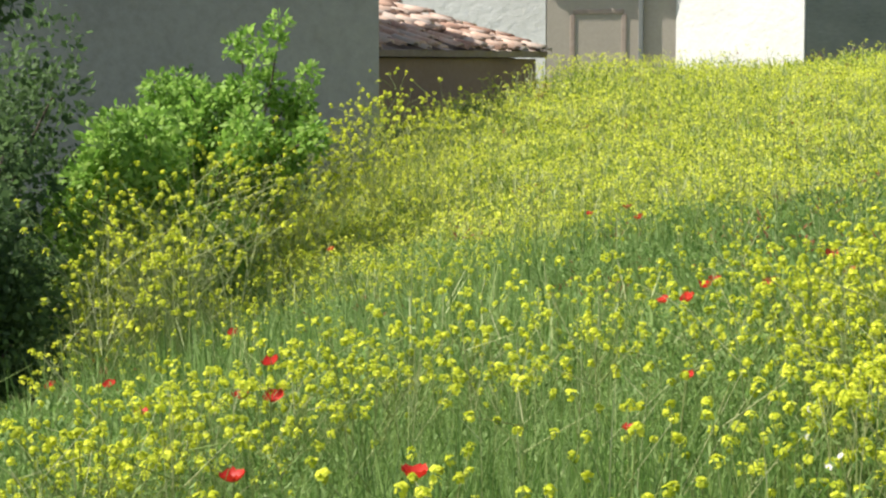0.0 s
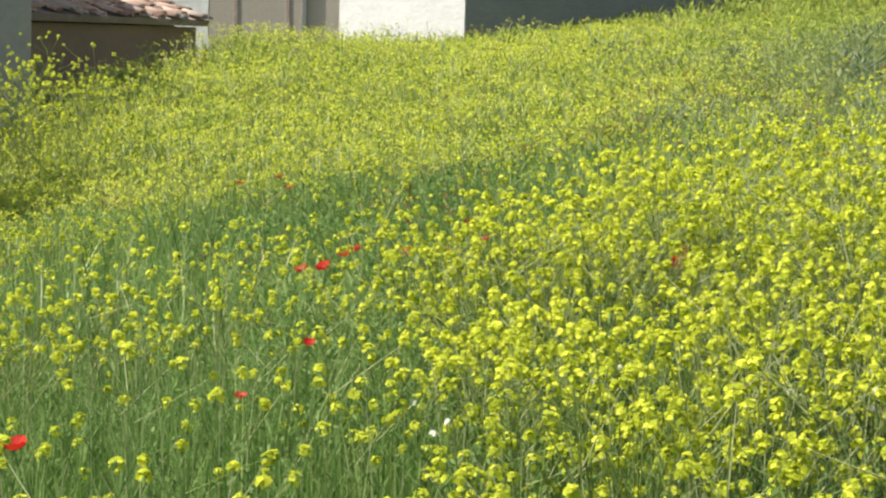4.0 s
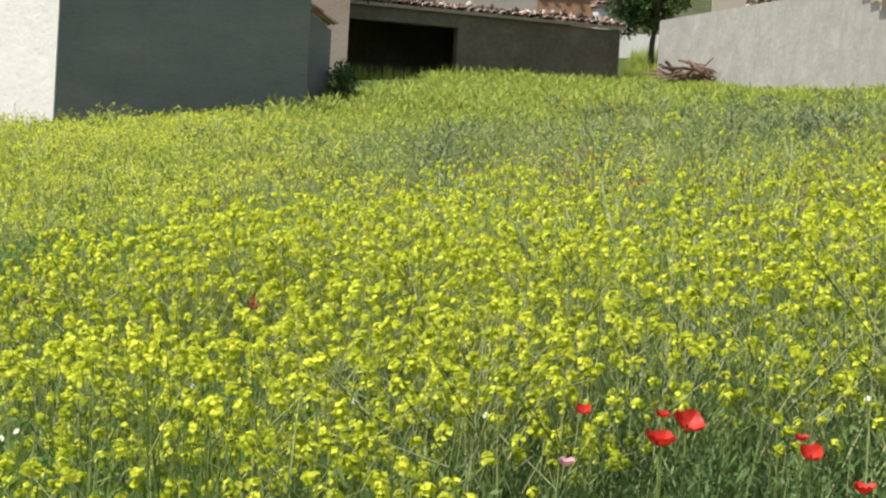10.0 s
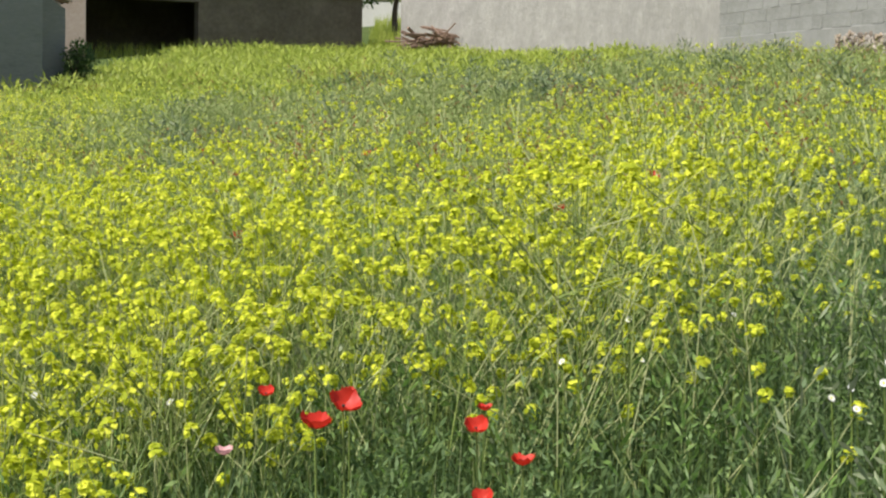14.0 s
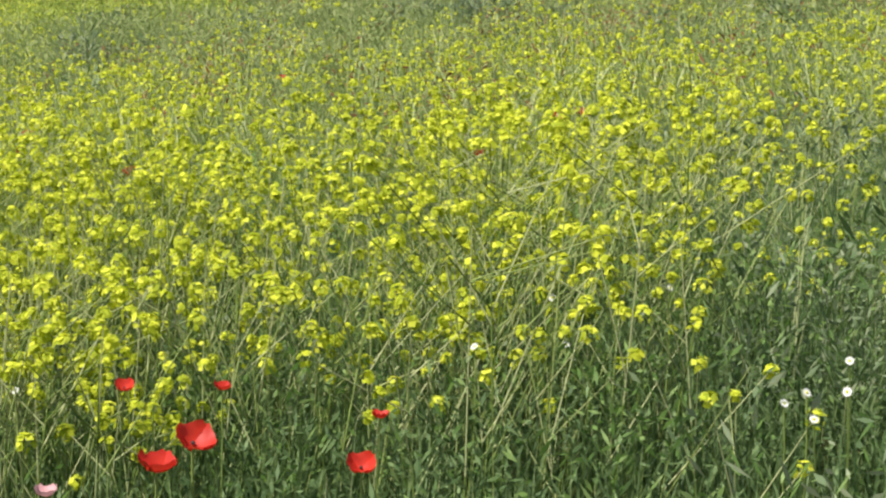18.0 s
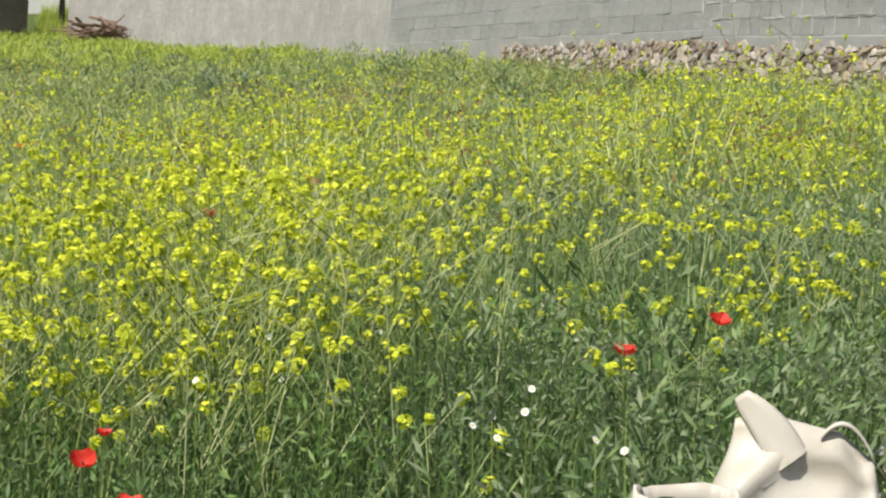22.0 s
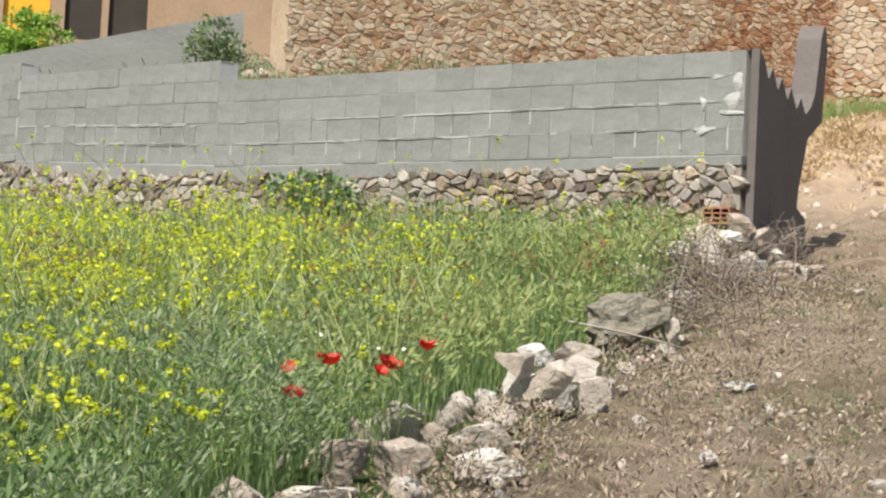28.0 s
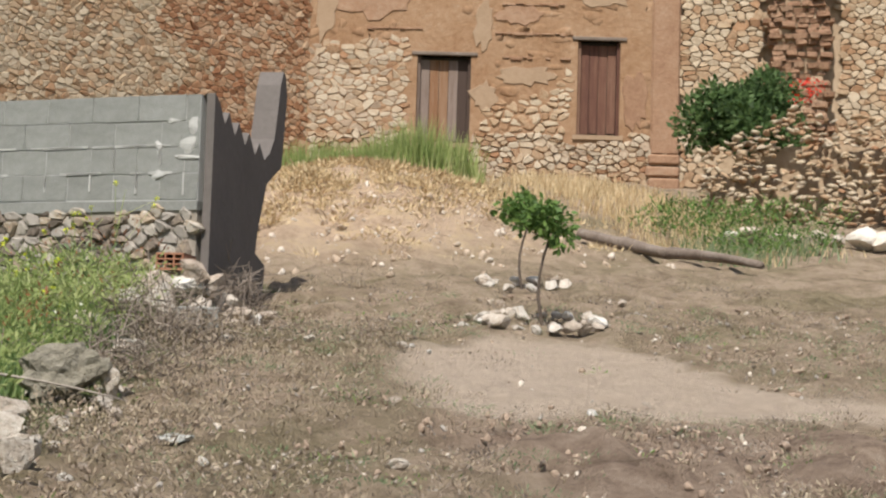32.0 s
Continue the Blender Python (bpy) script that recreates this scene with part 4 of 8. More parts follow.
# return wall of blocks at the corner: shade painted in with dark render, stepped top rising to the far end
ra, rb = (8.787, 12.2), RETURN_END
rlen = math.hypot(rb[0] - ra[0], rb[1] - ra[1])
profile = [(0, 3.69), (0.06, 3.65), (0.13, 3.53), (0.18, 3.63), (0.26, 3.5), (0.31, 3.61), (0.4, 3.48), (0.45, 3.59), (0.54, 3.46), (0.6, 3.57), (0.68, 3.47), (0.76, 3.55),
           (0.82, 3.68), (0.86, 3.92), (0.89, 4.14), (0.93, 4.26), (0.97, 4.24), (1.0, 4.08), (0.95, 3.5), (0.73, 3.3), (0.62, 2.9), (0.6, 2.74), (0.74, 2.68), (0.74, 2.1), (0.0, 2.0)]
bm = bmesh.new()
front, back = [], []
for f, z in profile:
    x, y = ra[0] + (rb[0] - ra[0]) * f, ra[1] + (rb[1] - ra[1]) * f
    front.append(bm.verts.new((x, y, z)))
    back.append(bm.verts.new((x - (rb[1] - ra[1]) / rlen * 0.19, y + (rb[0] - ra[0]) / rlen * 0.19, z) if f else (x - 0.02, y + 0.06, z)))
bm.faces.new(front)
bm.faces.new(back[::-1])
for k in range(len(front)):
    bm.faces.new((front[k], back[k], back[(k + 1) % len(back)], front[(k + 1) % len(front)]))
bmesh.ops.recalc_face_normals(bm, faces=bm.faces)
ob = part("return_wall", bm, "dark_render", block_wall, "brown-grey return wall, darkened for its shade, with a jagged broken top")
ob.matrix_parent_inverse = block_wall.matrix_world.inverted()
# mortar squeezed from the lower joints, and patches where the corner was broken and mended
g = rng(47)
bm = bmesh.new()
for a, b, lo, hi, n in RUNS[:2]:
    length = math.hypot(b[0] - a[0], b[1] - a[1])
    m = Matrix.Translation((*a, 0)) @ Matrix.Rotation(along(a, b), 4, "Z")
    for k in range(110):
        c = g.integers(1, 3) if k % 4 else 1
        s0 = g.uniform(0, length - 0.4)
        z = lo[0] + (lo[1] - lo[0]) * s0 / length + (hi[0] - lo[0]) * c / n
        if k % 3:
            w = g.uniform(0.08, 0.36)
            box(bm, s0, -0.009, z - g.uniform(0.003, 0.011), s0 + w, -0.002, z + g.uniform(0.002, 0.009), 0.0, m)
        else:
            s0 = (round(s0 / 0.385) + 0.5 * (c % 2)) * 0.385
            if s0 < length - 0.05:
                box(bm, s0 - 0.007, -0.009, z - 0.17 * g.uniform(0.5, 1), s0 + 0.006, -0.002, z, 0.0, m)
ob = part("mortar_smears", bm, "mortar", block_wall, "pale mortar squeezed from the joints")
ob.matrix_parent_inverse = block_wall.matrix_world.inverted()
tagged(ob, "pale mortar squeezed from the joints", kind="stuff")
for k, (s0, z, w, h) in enumerate([(0.2, 3.52, 0.24, 0.05), (0.1, 3.36, 0.2, 0.2), (0.32, 3.34, 0.1, 0.13), (0.32, 3.15, 0.15, 0.09), (0.12, 3.26, 0.3, 0.05), (0.05, 3.46, 0.1, 0.14)]):
    at = (WALL_END[0] - 0.311 * s0, WALL_END[1] + 0.95 * s0, z)
    m = Matrix.Translation(at) @ Matrix.Rotation(along(STEP7, WALL_END), 4, "Z") @ Matrix.Diagonal((w, 0.035, h, 1))
    placed("mortar_patch", rock_mesh("mortar_patch", 310 + k, "mortar", 1.0, 0.6, 2), m, block_wall)

# rubble footing under the blocks
foot = []
for a, b, lo, hi, n in RUNS[:2]:
    foot += fitted_stones(r, a, b, lo[1] - 0.85, lo[0] - 0.05, lo[1] - 0.05, (0.125, 0.062), (), 0.004, 0.03)
a, b, lo, hi, n = RUNS[2]
foot += fitted_stones(r, (5.7, 27.0), b, 2.7, 3.55, lo[1] - 0.08, (0.11, 0.06), (), 0.004, 0.022)
order = r.permutation(len(foot))
stone_parts("footing_stone", [foot[k] for k in order[:290]], "rubble", block_wall)
stone_stuff("footing_rest", [foot[k] for k in order[290:]], "rubble_joined", block_wall, "rough brown rubble stones of the footing")
# fallen stones along the footing
spill = [rock_mesh("fallen_stone", 540 + k, "rubble", 0.7, 0.3, 1) for k in range(6)]
heap = []
for k in range(260):
    f = r.uniform(0, 1)
    seg = RUNS[k % 2] if k % 4 else RUNS[2]
    a, b = seg[0], seg[1]
    if seg is RUNS[2]:
        f = 0.45 + 0.55 * f
    out = abs(r.normal(0, 0.22)) + 0.05
    ux, uy = np.subtract(b, a) / np.hypot(*np.subtract(b, a))
    x, y = a[0] + (b[0] - a[0]) * f + uy * out, a[1] + (b[1] - a[1]) * f - ux * out
    s = r.uniform(0.035, 0.09)
    z = float(height(x, y)) + max(0.0, 0.34 - out * 0.9) * r.uniform(0.3, 1) + 0.03
    heap.append(Matrix.Translation((x, y, z)) @ Euler(r.uniform(0, 6, 3)).to_matrix().to_4x4() @ Matrix.Scale(s, 4))
fallen = joined("fallen_stones", spill, heap, "rubble_joined", None, "loose rubble stones heaped along the wall's foot")
tagged(fallen, category="stones")

# ---- the old farmhouse over the yard ----
RUIN_A, RUIN_B, STONE_A, STONE_C = (20.2, 24.0), (24.1, 19.78), (10.95, 24.1), (29.5, 13.5)
ruin = thing("old_farmhouse", "old adobe and stone farmhouse with two weathered doors", "house", (*RUIN_B, 4.6))
DOORS = [(1.7, 0.84, 5.85, 7.22), (4.2, 0.66, 6.03, 7.52)]
made = [wall_part("adobe_front", RUIN_A, RUIN_B, 4.2, 9.6, 9.6, 0.5, "adobe", ruin, DOORS, "ochre adobe wall with crumbling render"),
        wall_part("stone_wing", STONE_A, (RUIN_A[0] - 0.002, RUIN_A[1] + 0.003), 4.0, 7.4, 9.6, 0.5, "mortar_tan", ruin),
        wall_part("stone_wing", (RUIN_B[0] + 0.06, RUIN_B[1] + 0.1), STONE_C, 3.8, 9.6, 9.4, 0.5, "mortar_tan", ruin),
        wall_part("back_wall", (28.5, 23.5), (24.3, 28.2), 4.2, 9.6, 9.6, 0.4, "adobe", ruin)]
for child in made:
    child.matrix_parent_inverse = ruin.matrix_world.inverted()
front_len = math.hypot(RUIN_B[0] - RUIN_A[0], RUIN_B[1] - RUIN_A[1])
stones = fitted_stones(r, STONE_A, RUIN_A, 4.3, 7.38, 9.58, (0.13, 0.07), (), 0.004, 0.015)
stones_front = fitted_stones(r, RUIN_A, RUIN_B, 4.6, 6.0, 6.1, (0.15, 0.08), [(1.6, 2.6, 5.8, 9), (4.05, 5.0, 5.92, 9)]) + fitted_stones(r, RUIN_A, tuple(np.add(RUIN_A, np.subtract(RUIN_B, RUIN_A) * 0.27)), 6.0, 7.4, 7.5, (0.15, 0.08), (), 0.004, 0.016)
stones_right = fitted_stones(r, RUIN_B, STONE_C, 4.6, 9.5, 9.4, (0.16, 0.08), [(1.35, 2.5, 6.3, 9.6)], 0.005, 0.016)
order = r.permutation(len(stones))
cut = max(0, 290 - len(stones_front))
stone_parts("stone", stones_front + [stones[k] for k in order[:cut]], "wall_stone_piece", ruin)
rest = [stones[k] for k in order[cut:]]
reddish = [st[0][0][0] > 17.6 + 0.5 * math.sin(st[0][0][2] * 3.1) + 0.25 * math.sin(st[0][0][2] * 7.7) for st in rest]
stone_stuff("stonework", [st for st, red in zip(rest, reddish) if not red] + stones_right, "wall_stone", ruin, "rough ochre and grey rubble stonework")
stone_stuff("red_stonework", [st for st, red in zip(rest, reddish) if red], "wall_stone_red", ruin, "rust-red rubble stonework beside the adobe")


def on_front(s, z, out=0.0):
    f = s / front_len
    ux, uy = np.subtract(RUIN_B, RUIN_A) / front_len
    return Vector((RUIN_A[0] + ux * s + uy * out, RUIN_A[1] + uy * s - ux * out, z))


fturn = Matrix.Rotation(along(RUIN_A, RUIN_B), 4, "Z")


def front_box(name, s0, s1, z0, z1, out0, out1, material, parent, label="", bevel=0.0):
    bm = bmesh.new()
    box(bm, s0, -out1, z0, s1, -out0, z1, bevel)
    ob = part(name, bm, material, parent, label)
    ob.matrix_parent_inverse = ruin.matrix_world.inverted()
    ob.matrix_basis = Matrix.Translation((*RUIN_A, 0)) @ fturn
    return ob


def on_a(s):
    return tuple(np.add(RUIN_A, np.subtract(RUIN_B, RUIN_A) * s / front_len))


for (s, w, lo, hi), wood, label in zip(DOORS, ("door_wood_pale", "door_wood"), ("bleached plank door", "dark red-brown plank door")):
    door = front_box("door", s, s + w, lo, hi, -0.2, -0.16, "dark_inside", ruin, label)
    n = 5 if w > 0.7 else 4
    for k in range(n):
        plank = front_box("plank", s + 0.05 + (w - 0.1) * k / n, s + 0.05 + (w - 0.1) * (k + 1) / n - 0.008, lo + 0.03 + 0.02 * (k % 2), hi - 0.05, -0.16, -0.125 - 0.006 * (k % 3), "door_rust" if wood == "door_wood_pale" and k in (1, 2) else wood, None)
        m = plank.matrix_basis.copy()
        plank.parent = door
        plank.matrix_parent_inverse = Matrix.Identity(4)
        plank.matrix_basis = Matrix.Identity(4)
    for k in (0, 1):
        x0 = s if k == 0 else s + w - 0.05
        front_box("door_post", x0, x0 + 0.05, lo, hi, -0.18, -0.06, wood, ruin)
    front_box("lintel", s - 0.09, s + w + 0.1, hi, hi + 0.06, -0.25, 0.03, "log_wood", ruin, "grey weathered timber lintel", 0.012)
    front_box("threshold", s - 0.06, s + w + 0.06, lo - 0.07, lo, -0.3, 0.04, "adobe_pale", ruin)
# lumps of old render and stones that show through it, timber lacing, and the corner pier
skip = [(1.5, 2.75, 5.7, 7.5), (4.0, 5.1, 5.9, 7.8)]
lumps = rubble_face(r, RUIN_A, RUIN_B, 6.0, 9.5, 9.5, (0.26, 0.14), skip, 0.022)
keep = r.uniform(0, 1, len(lumps)) < 0.3
joined("crumbled_render", [pillow_mesh("lump", 660 + k, "adobe", 7) for k in range(6)], [m for m, k in zip(lumps, keep) if k], "adobe", ruin, "crumbling lumps of ochre render")
shown = fitted_stones(r, on_a(2.7), on_a(4.0), 6.05, 6.5, 6.75, (0.17, 0.1), (), 0.02, 0.025) + fitted_stones(r, on_a(3.85), on_a(4.12), 6.3, 6.9, 7.1, (0.13, 0.08), (), 0.02, 0.012)
stone_stuff("shown_stonework", shown, "wall_stone", ruin, "stones showing through the render")
# courses of brick, patches of old plaster and a pale band let into the adobe
def plaster_patch(name, s0, z0, w, h, seed, material, label):
    g = rng(seed)
    bm = bmesh.new()
    n = 22
    ring = [(s0 + w * 0.5 * math.cos(t) * q, z0 + h * 0.5 * math.sin(t) * q) for t, q in ((2 * math.pi * k / n, g.uniform(0.65, 1.1)) for k in range(n))]
    rim = [bm.verts.new((x, 0.004, z)) for x, z in ring]
    face = [bm.verts.new((s0 + (x - s0) * 0.95, -0.014 - 0.006 * g.uniform(), z0 + (z - z0) * 0.95)) for x, z in ring]
    bm.faces.new(face)
    for k in range(n):
        bm.faces.new((rim[k], rim[(k + 1) % n], face[(k + 1) % n], face[k]))
    bmesh.ops.recalc_face_normals(bm, faces=bm.faces)
    ob = part(name, bm, material, ruin, label)
    ob.matrix_parent_inverse = ruin.matrix_world.inverted()
    ob.matrix_basis = Matrix.Translation((*RUIN_A, 0)) @ fturn


for k, (s0, z0, w, h, mat) in enumerate([(2.72, 7.75, 0.34, 1.0, "adobe_pale"), (3.4, 6.95, 1.0, 0.34, "adobe_pale"), (1.0, 8.1, 1.3, 0.7, "brick_old"), (3.3, 7.9, 0.9, 0.35, "brick_old"), (2.75, 6.6, 0.5, 0.5, "adobe_pale"), (5.1, 6.6, 0.4, 1.0, "brick_old"), (0.25, 8.0, 0.4, 1.4, "adobe_pale"), (4.6, 8.3, 1.1, 0.6, "adobe_pale")]):
    plaster_patch("plaster_patch", s0, z0, w, h, 810 + k, mat, "worn patch of old plaster")
g = rng(820)
for s0, s1, z in ((2.9, 4.05, 7.58), (2.85, 4.0, 7.2), (0.9, 1.65, 7.62), (3.0, 3.9, 8.05)):
    x = s0
    while x < s1:
        w = g.uniform(0.08, 0.22)
        if g.uniform() < 0.8:
            front_box("course_brick", x, x + w - 0.012, z + g.normal(0, 0.008), z + 0.035 + g.normal(0, 0.006), -0.02, 0.02 + g.uniform(0, 0.02), "brick_old", ruin, bevel=0.006)
        x += w
front_box("corner_pier", front_len - 0.4, front_len + 0.04, 5.75, 9.5, -0.1, 0.06, "brick_old", ruin, "reddish adobe pier at the corner", 0.03)
for k, (z, h) in enumerate(((4.8, 0.3), (5.12, 0.26), (5.4, 0.17), (5.59, 0.16))):
    front_box("pier_stone", front_len - 0.46 + 0.03 * (k % 2), front_len + 0.06, z, z + h, -0.1, 0.09 + 0.02 * (k % 2), "brick_old", ruin, bevel=0.03)
# second brick pier on the stone wing
pier = thing("brick_pier", "broken red brick pier against the stone wall", "pier", (25.2, 18.2, 6.0))
pturn = Matrix.Rotation(along(RUIN_B, STONE_C), 4, "Z")
old_bricks = []
for k in range(5):
    bm = bmesh.new()
    g = rng(670 + k)
    for v in box(bm, -0.5, -0.5, -0.5, 0.5, 0.5, 0.5, 0.09):
        if v.is_valid:
            v.co += Vector(g.normal(0, 0.05, 3))
    me = bpy.data.meshes.new("brick")
    bm.to_mesh(me)
    bm.free()
    me.materials.append(M["brick_old"])
    old_bricks.append(me)
g = rng(669)
bm = bmesh.new()
box(bm, -0.37, -0.09, 6.0, 0.37, 0.16, 9.3, 0.02)
core = part("pier_core", bm, "mortar_tan", pier)
core.matrix_parent_inverse = pier.matrix_world.inverted()
core.matrix_basis = Matrix.Translation((25.15, 18.25, 0)) @ pturn
for k in range(38):
    z = 6.0 + 0.088 * k
    wide = 0.4 + 0.05 * math.sin(k * 0.7) + g.normal(0, 0.03)
    x = -wide - g.uniform(0, 0.1)
    while x < wide:
        w = g.uniform(0.12, 0.24)
        m = Matrix.Translation((25.15, 18.25, z)) @ pturn @ Matrix.Translation((x + w / 2, g.normal(0, 0.035), 0)) @ Euler((g.normal(0, 0.05), g.normal(0, 0.05), g.normal(0, 0.08))).to_matrix().to_4x4()
        if g.uniform() < 0.93:
            placed("brick", old_bricks[k % 5], m @ Matrix.Diagonal((w, 0.3, 0.082 * g.uniform(0.85, 1.2), 1)), pier)
        x += w + 0.012


# ---- the meadow ----
def blades(r, base, height_, width, lean, n_seg=1):
    """Grass blades: a triangle each, or a bent strip of two pieces."""
    n = len(base)
    a = r.uniform(0, 2 * np.pi, n)
    side = np.stack([np.cos(a), np.sin(a), 0 * a], -1) * (width / 2)[:, None]
    b = r.uniform(0, 2 * np.pi, n)
    drift = np.stack([np.cos(b), np.sin(b), 0 * b], -1) * (lean * height_)[:, None]
    up = np.stack([0 * a, 0 * a, height_], -1)
    k = np.arange(n)[:, None]
    if n_seg == 1:
        v = np.stack([base - side, base + side, base + up + drift], 1).reshape(-1, 3)
        return v, k * 3 + np.array([0, 1, 2])
    mid = base + up * 0.55 + drift * 0.3
    v = np.stack([base - side, base + side, mid - side * 0.8, mid + side * 0.8, base + up + drift], 1).reshape(-1, 3)
    f = np.concatenate([k * 5 + np.array(q) for q in ((0, 1, 3), (0, 3, 2), (2, 3, 4))])
    return v, f


def petals(r, at, size, upright=0.5, way=None):
    """A small quad petal at each place, turned at random."""
    n = len(at)
    nrm = r.normal(0, 1, (n, 3))
    nrm[:, 2] = np.abs(nrm[:, 2]) * (1 + upright) + 0.5
    if way is not None:
        nrm = way + 0.35 * nrm
    nrm /= np.linalg.norm(nrm, axis=1, keepdims=True)
    u = np.cross(nrm, r.normal(0, 1, (n, 3)))
    u /= np.linalg.norm(u, axis=1, keepdims=True)
    w = np.cross(nrm, u)
    s = size[:, None]
    v = np.stack([at + u * s, at + w * s * 0.8, at - u * s, at - w * s * 0.8], 1).reshape(-1, 3)
    return v, np.arange(n)[:, None] * 4 + np.arange(4)


def tubes(r, p, q, w0, w1):
    """Thin three-sided stems from p to q."""
    n = len(p)
    d = q - p
    d /= np.linalg.norm(d, axis=1, keepdims=True) + 1e-9
    u = np.cross(d, np.array([0.3, 0.9, 0.2]))
    u /= np.linalg.norm(u, axis=1, keepdims=True) + 1e-9
    w = np.cross(d, u)
    v = []
    for c, rad in ((p, w0), (q, w1)):
        for k in range(3):
            a = 2 * np.pi * k / 3
            v.append(c + (u * np.cos(a) + w * np.sin(a)) * rad[:, None])
    v = np.stack(v, 1).reshape(-1, 3)
    k = np.arange(n)[:, None] * 6
    return v, np.concatenate([k + np.array(f) for f in ((0, 1, 4, 3), (1, 2, 5, 4), (2, 0, 3, 5))])


def scatter(r, per_m2, r0, r1, az0, az1, keep=None):
    """Places on the ground in a ring sector round the field's foot (0.3, 2.3), thinned by keep(x, y)."""
    n = int(per_m2 * 0.5 * (r1**2 - r0**2) * math.radians(az1 - az0))
    rr = np.sqrt(r.uniform(r0**2, r1**2, n))
    a = np.radians(r.uniform(az0, az1, n))
    x, y = 0.3 + rr * np.sin(a), 2.3 + rr * np.cos(a)
    ok = np.ones(n, bool) if keep is None else r.uniform(0, 1, n) < keep(x, y)
    x, y = x[ok], y[ok]
    return np.stack([x, y, height(x, y)], -1)


def wave(x, y, size, seed):
    """Soft patches between 0 and 1."""
    g = rng(seed)
    z = 0 * x
    for k in range(7):
        a, ph, s = g.uniform(0, 2 * np.pi), g.uniform(0, 6.3), size * g.uniform(0.6, 1.7)
        z = z + np.sin((x * np.cos(a) + y * np.sin(a)) * 2 * np.pi / s + ph)
    return 0.5 + 0.5 * np.tanh(z / 2.4)


# the lower edge of the field
EDGE_Y = [2, 7.6, 8.6, 11.3, 12.2, 13, 18.5, 20, 29]
EDGE_X = [-5.5, -6.6, -5.85, -7.9, -8.8, -9.1, -9.9, -10.6, -13.6]


def in_field(x, y):
    inside = (row_side(x, y) < np.where(y > 5.5, -0.17, 0.05)) & (terrace_depth(x, y) < -0.25)
    barn_side = (x - -9.75) * 0.61 - (y - 31.22) * 0.79
    inside &= ~((barn_side < 0.1) & (x < -5.8) & (y > 29.5))
    inside &= ~((y > 47.9 + (x + 8.5) * 0.466) & (x > -14)) & ~((x < -13.5) & (y > 29))
    inside &= ~((y - 19.9) > (x + 10.85) * 0.74) | (x > -10.7)
    inside &= x > np.interp(y, EDGE_Y, EDGE_X)
    return inside.astype(float)


def polar(x, y):
    """Distance from the field's foot, and the bearing to the right of +y in degrees."""
    return np.hypot(x - 0.3, y - 2.3), np.degrees(np.arctan2(x - 0.3, y - 2.3))


def green_gap(x, y):
    """The belt of grass with few flowers across the lower left of the field."""
    d, az = polar(x, y)
    d = d + 1.2 * (wave(x, y, 2.2, 64) - 0.5)
    return smoothstep(5.9, 7.4, d) * (1 - smoothstep(11.4, 12.6, d)) * (1 - smoothstep(-19, -10, az + 5 * (wave(x, y, 3.0, 65) - 0.5)))


def bloom(x, y):
    """How thickly the mustard stands."""
    d, az = polar(x, y)
    k = 0.1 + 1.1 * smoothstep(0.15, 0.95, wave(x, y, 3.0, 5)) * (0.45 + 0.55 * wave(x, y, 1.1, 6))
    k = k + 0.45 * np.exp(-(((d - 5.5) / 2.6) ** 2)) * smoothstep(-26, -16, az) * (1 - smoothstep(4, 14, az))
    k = k * (1 - 0.8 * smoothstep(18, 32, az)) * (1 - 0.4 * smoothstep(6, 14, az))
    # thin beyond the near belt, except towards the houses on the lower side
    k = k * (1 - 0.93 * smoothstep(10.0, 14.0, d + 2.0 * (wave(x, y, 2.5, 66) - 0.5)) * smoothstep(-16, -7, az))
    k = k + 0.4 * smoothstep(12, 14, d) * (1 - smoothstep(-20, -13, az)) * (1 - smoothstep(22, 30, d))
    k = k + 0.4 * smoothstep(9, 17, az) * (1 - smoothstep(27, 34, az)) * np.exp(-(((d - 9.5) / 3.0) ** 2)) * (0.4 + 0.6 * wave(x, y, 1.4, 69))
    k = k * (1 - 0.45 * smoothstep(24, 34, d))
    k = k + 1.0 * np.exp(-(((d - 4.6) / 2.0) ** 2)) * smoothstep(-24, -19, az) * (1 - smoothstep(-9, -2, az))
    k = k * (1 - (1 - smoothstep(3.0, 3.7, d)) * smoothstep(-13, -9, az))
    k = k * smoothstep(2.35, 2.85, d)
    k = k * (1 - 0.45 * smoothstep(9, 14, az) * (1 - smoothstep(5.8, 7.2, d))) * (1 - 0.9 * smoothstep(6, 10, az) * (1 - smoothstep(4.0, 5.2, d)))
    k = k * (1 - 0.88 * green_gap(x, y))
    k = k * (1 - 0.5 * (1 - smoothstep(6.0, 7.5, d)) * (1 - smoothstep(-28, -20, az)))
    return np.clip(k, 0, 1.3) * in_field(x, y)


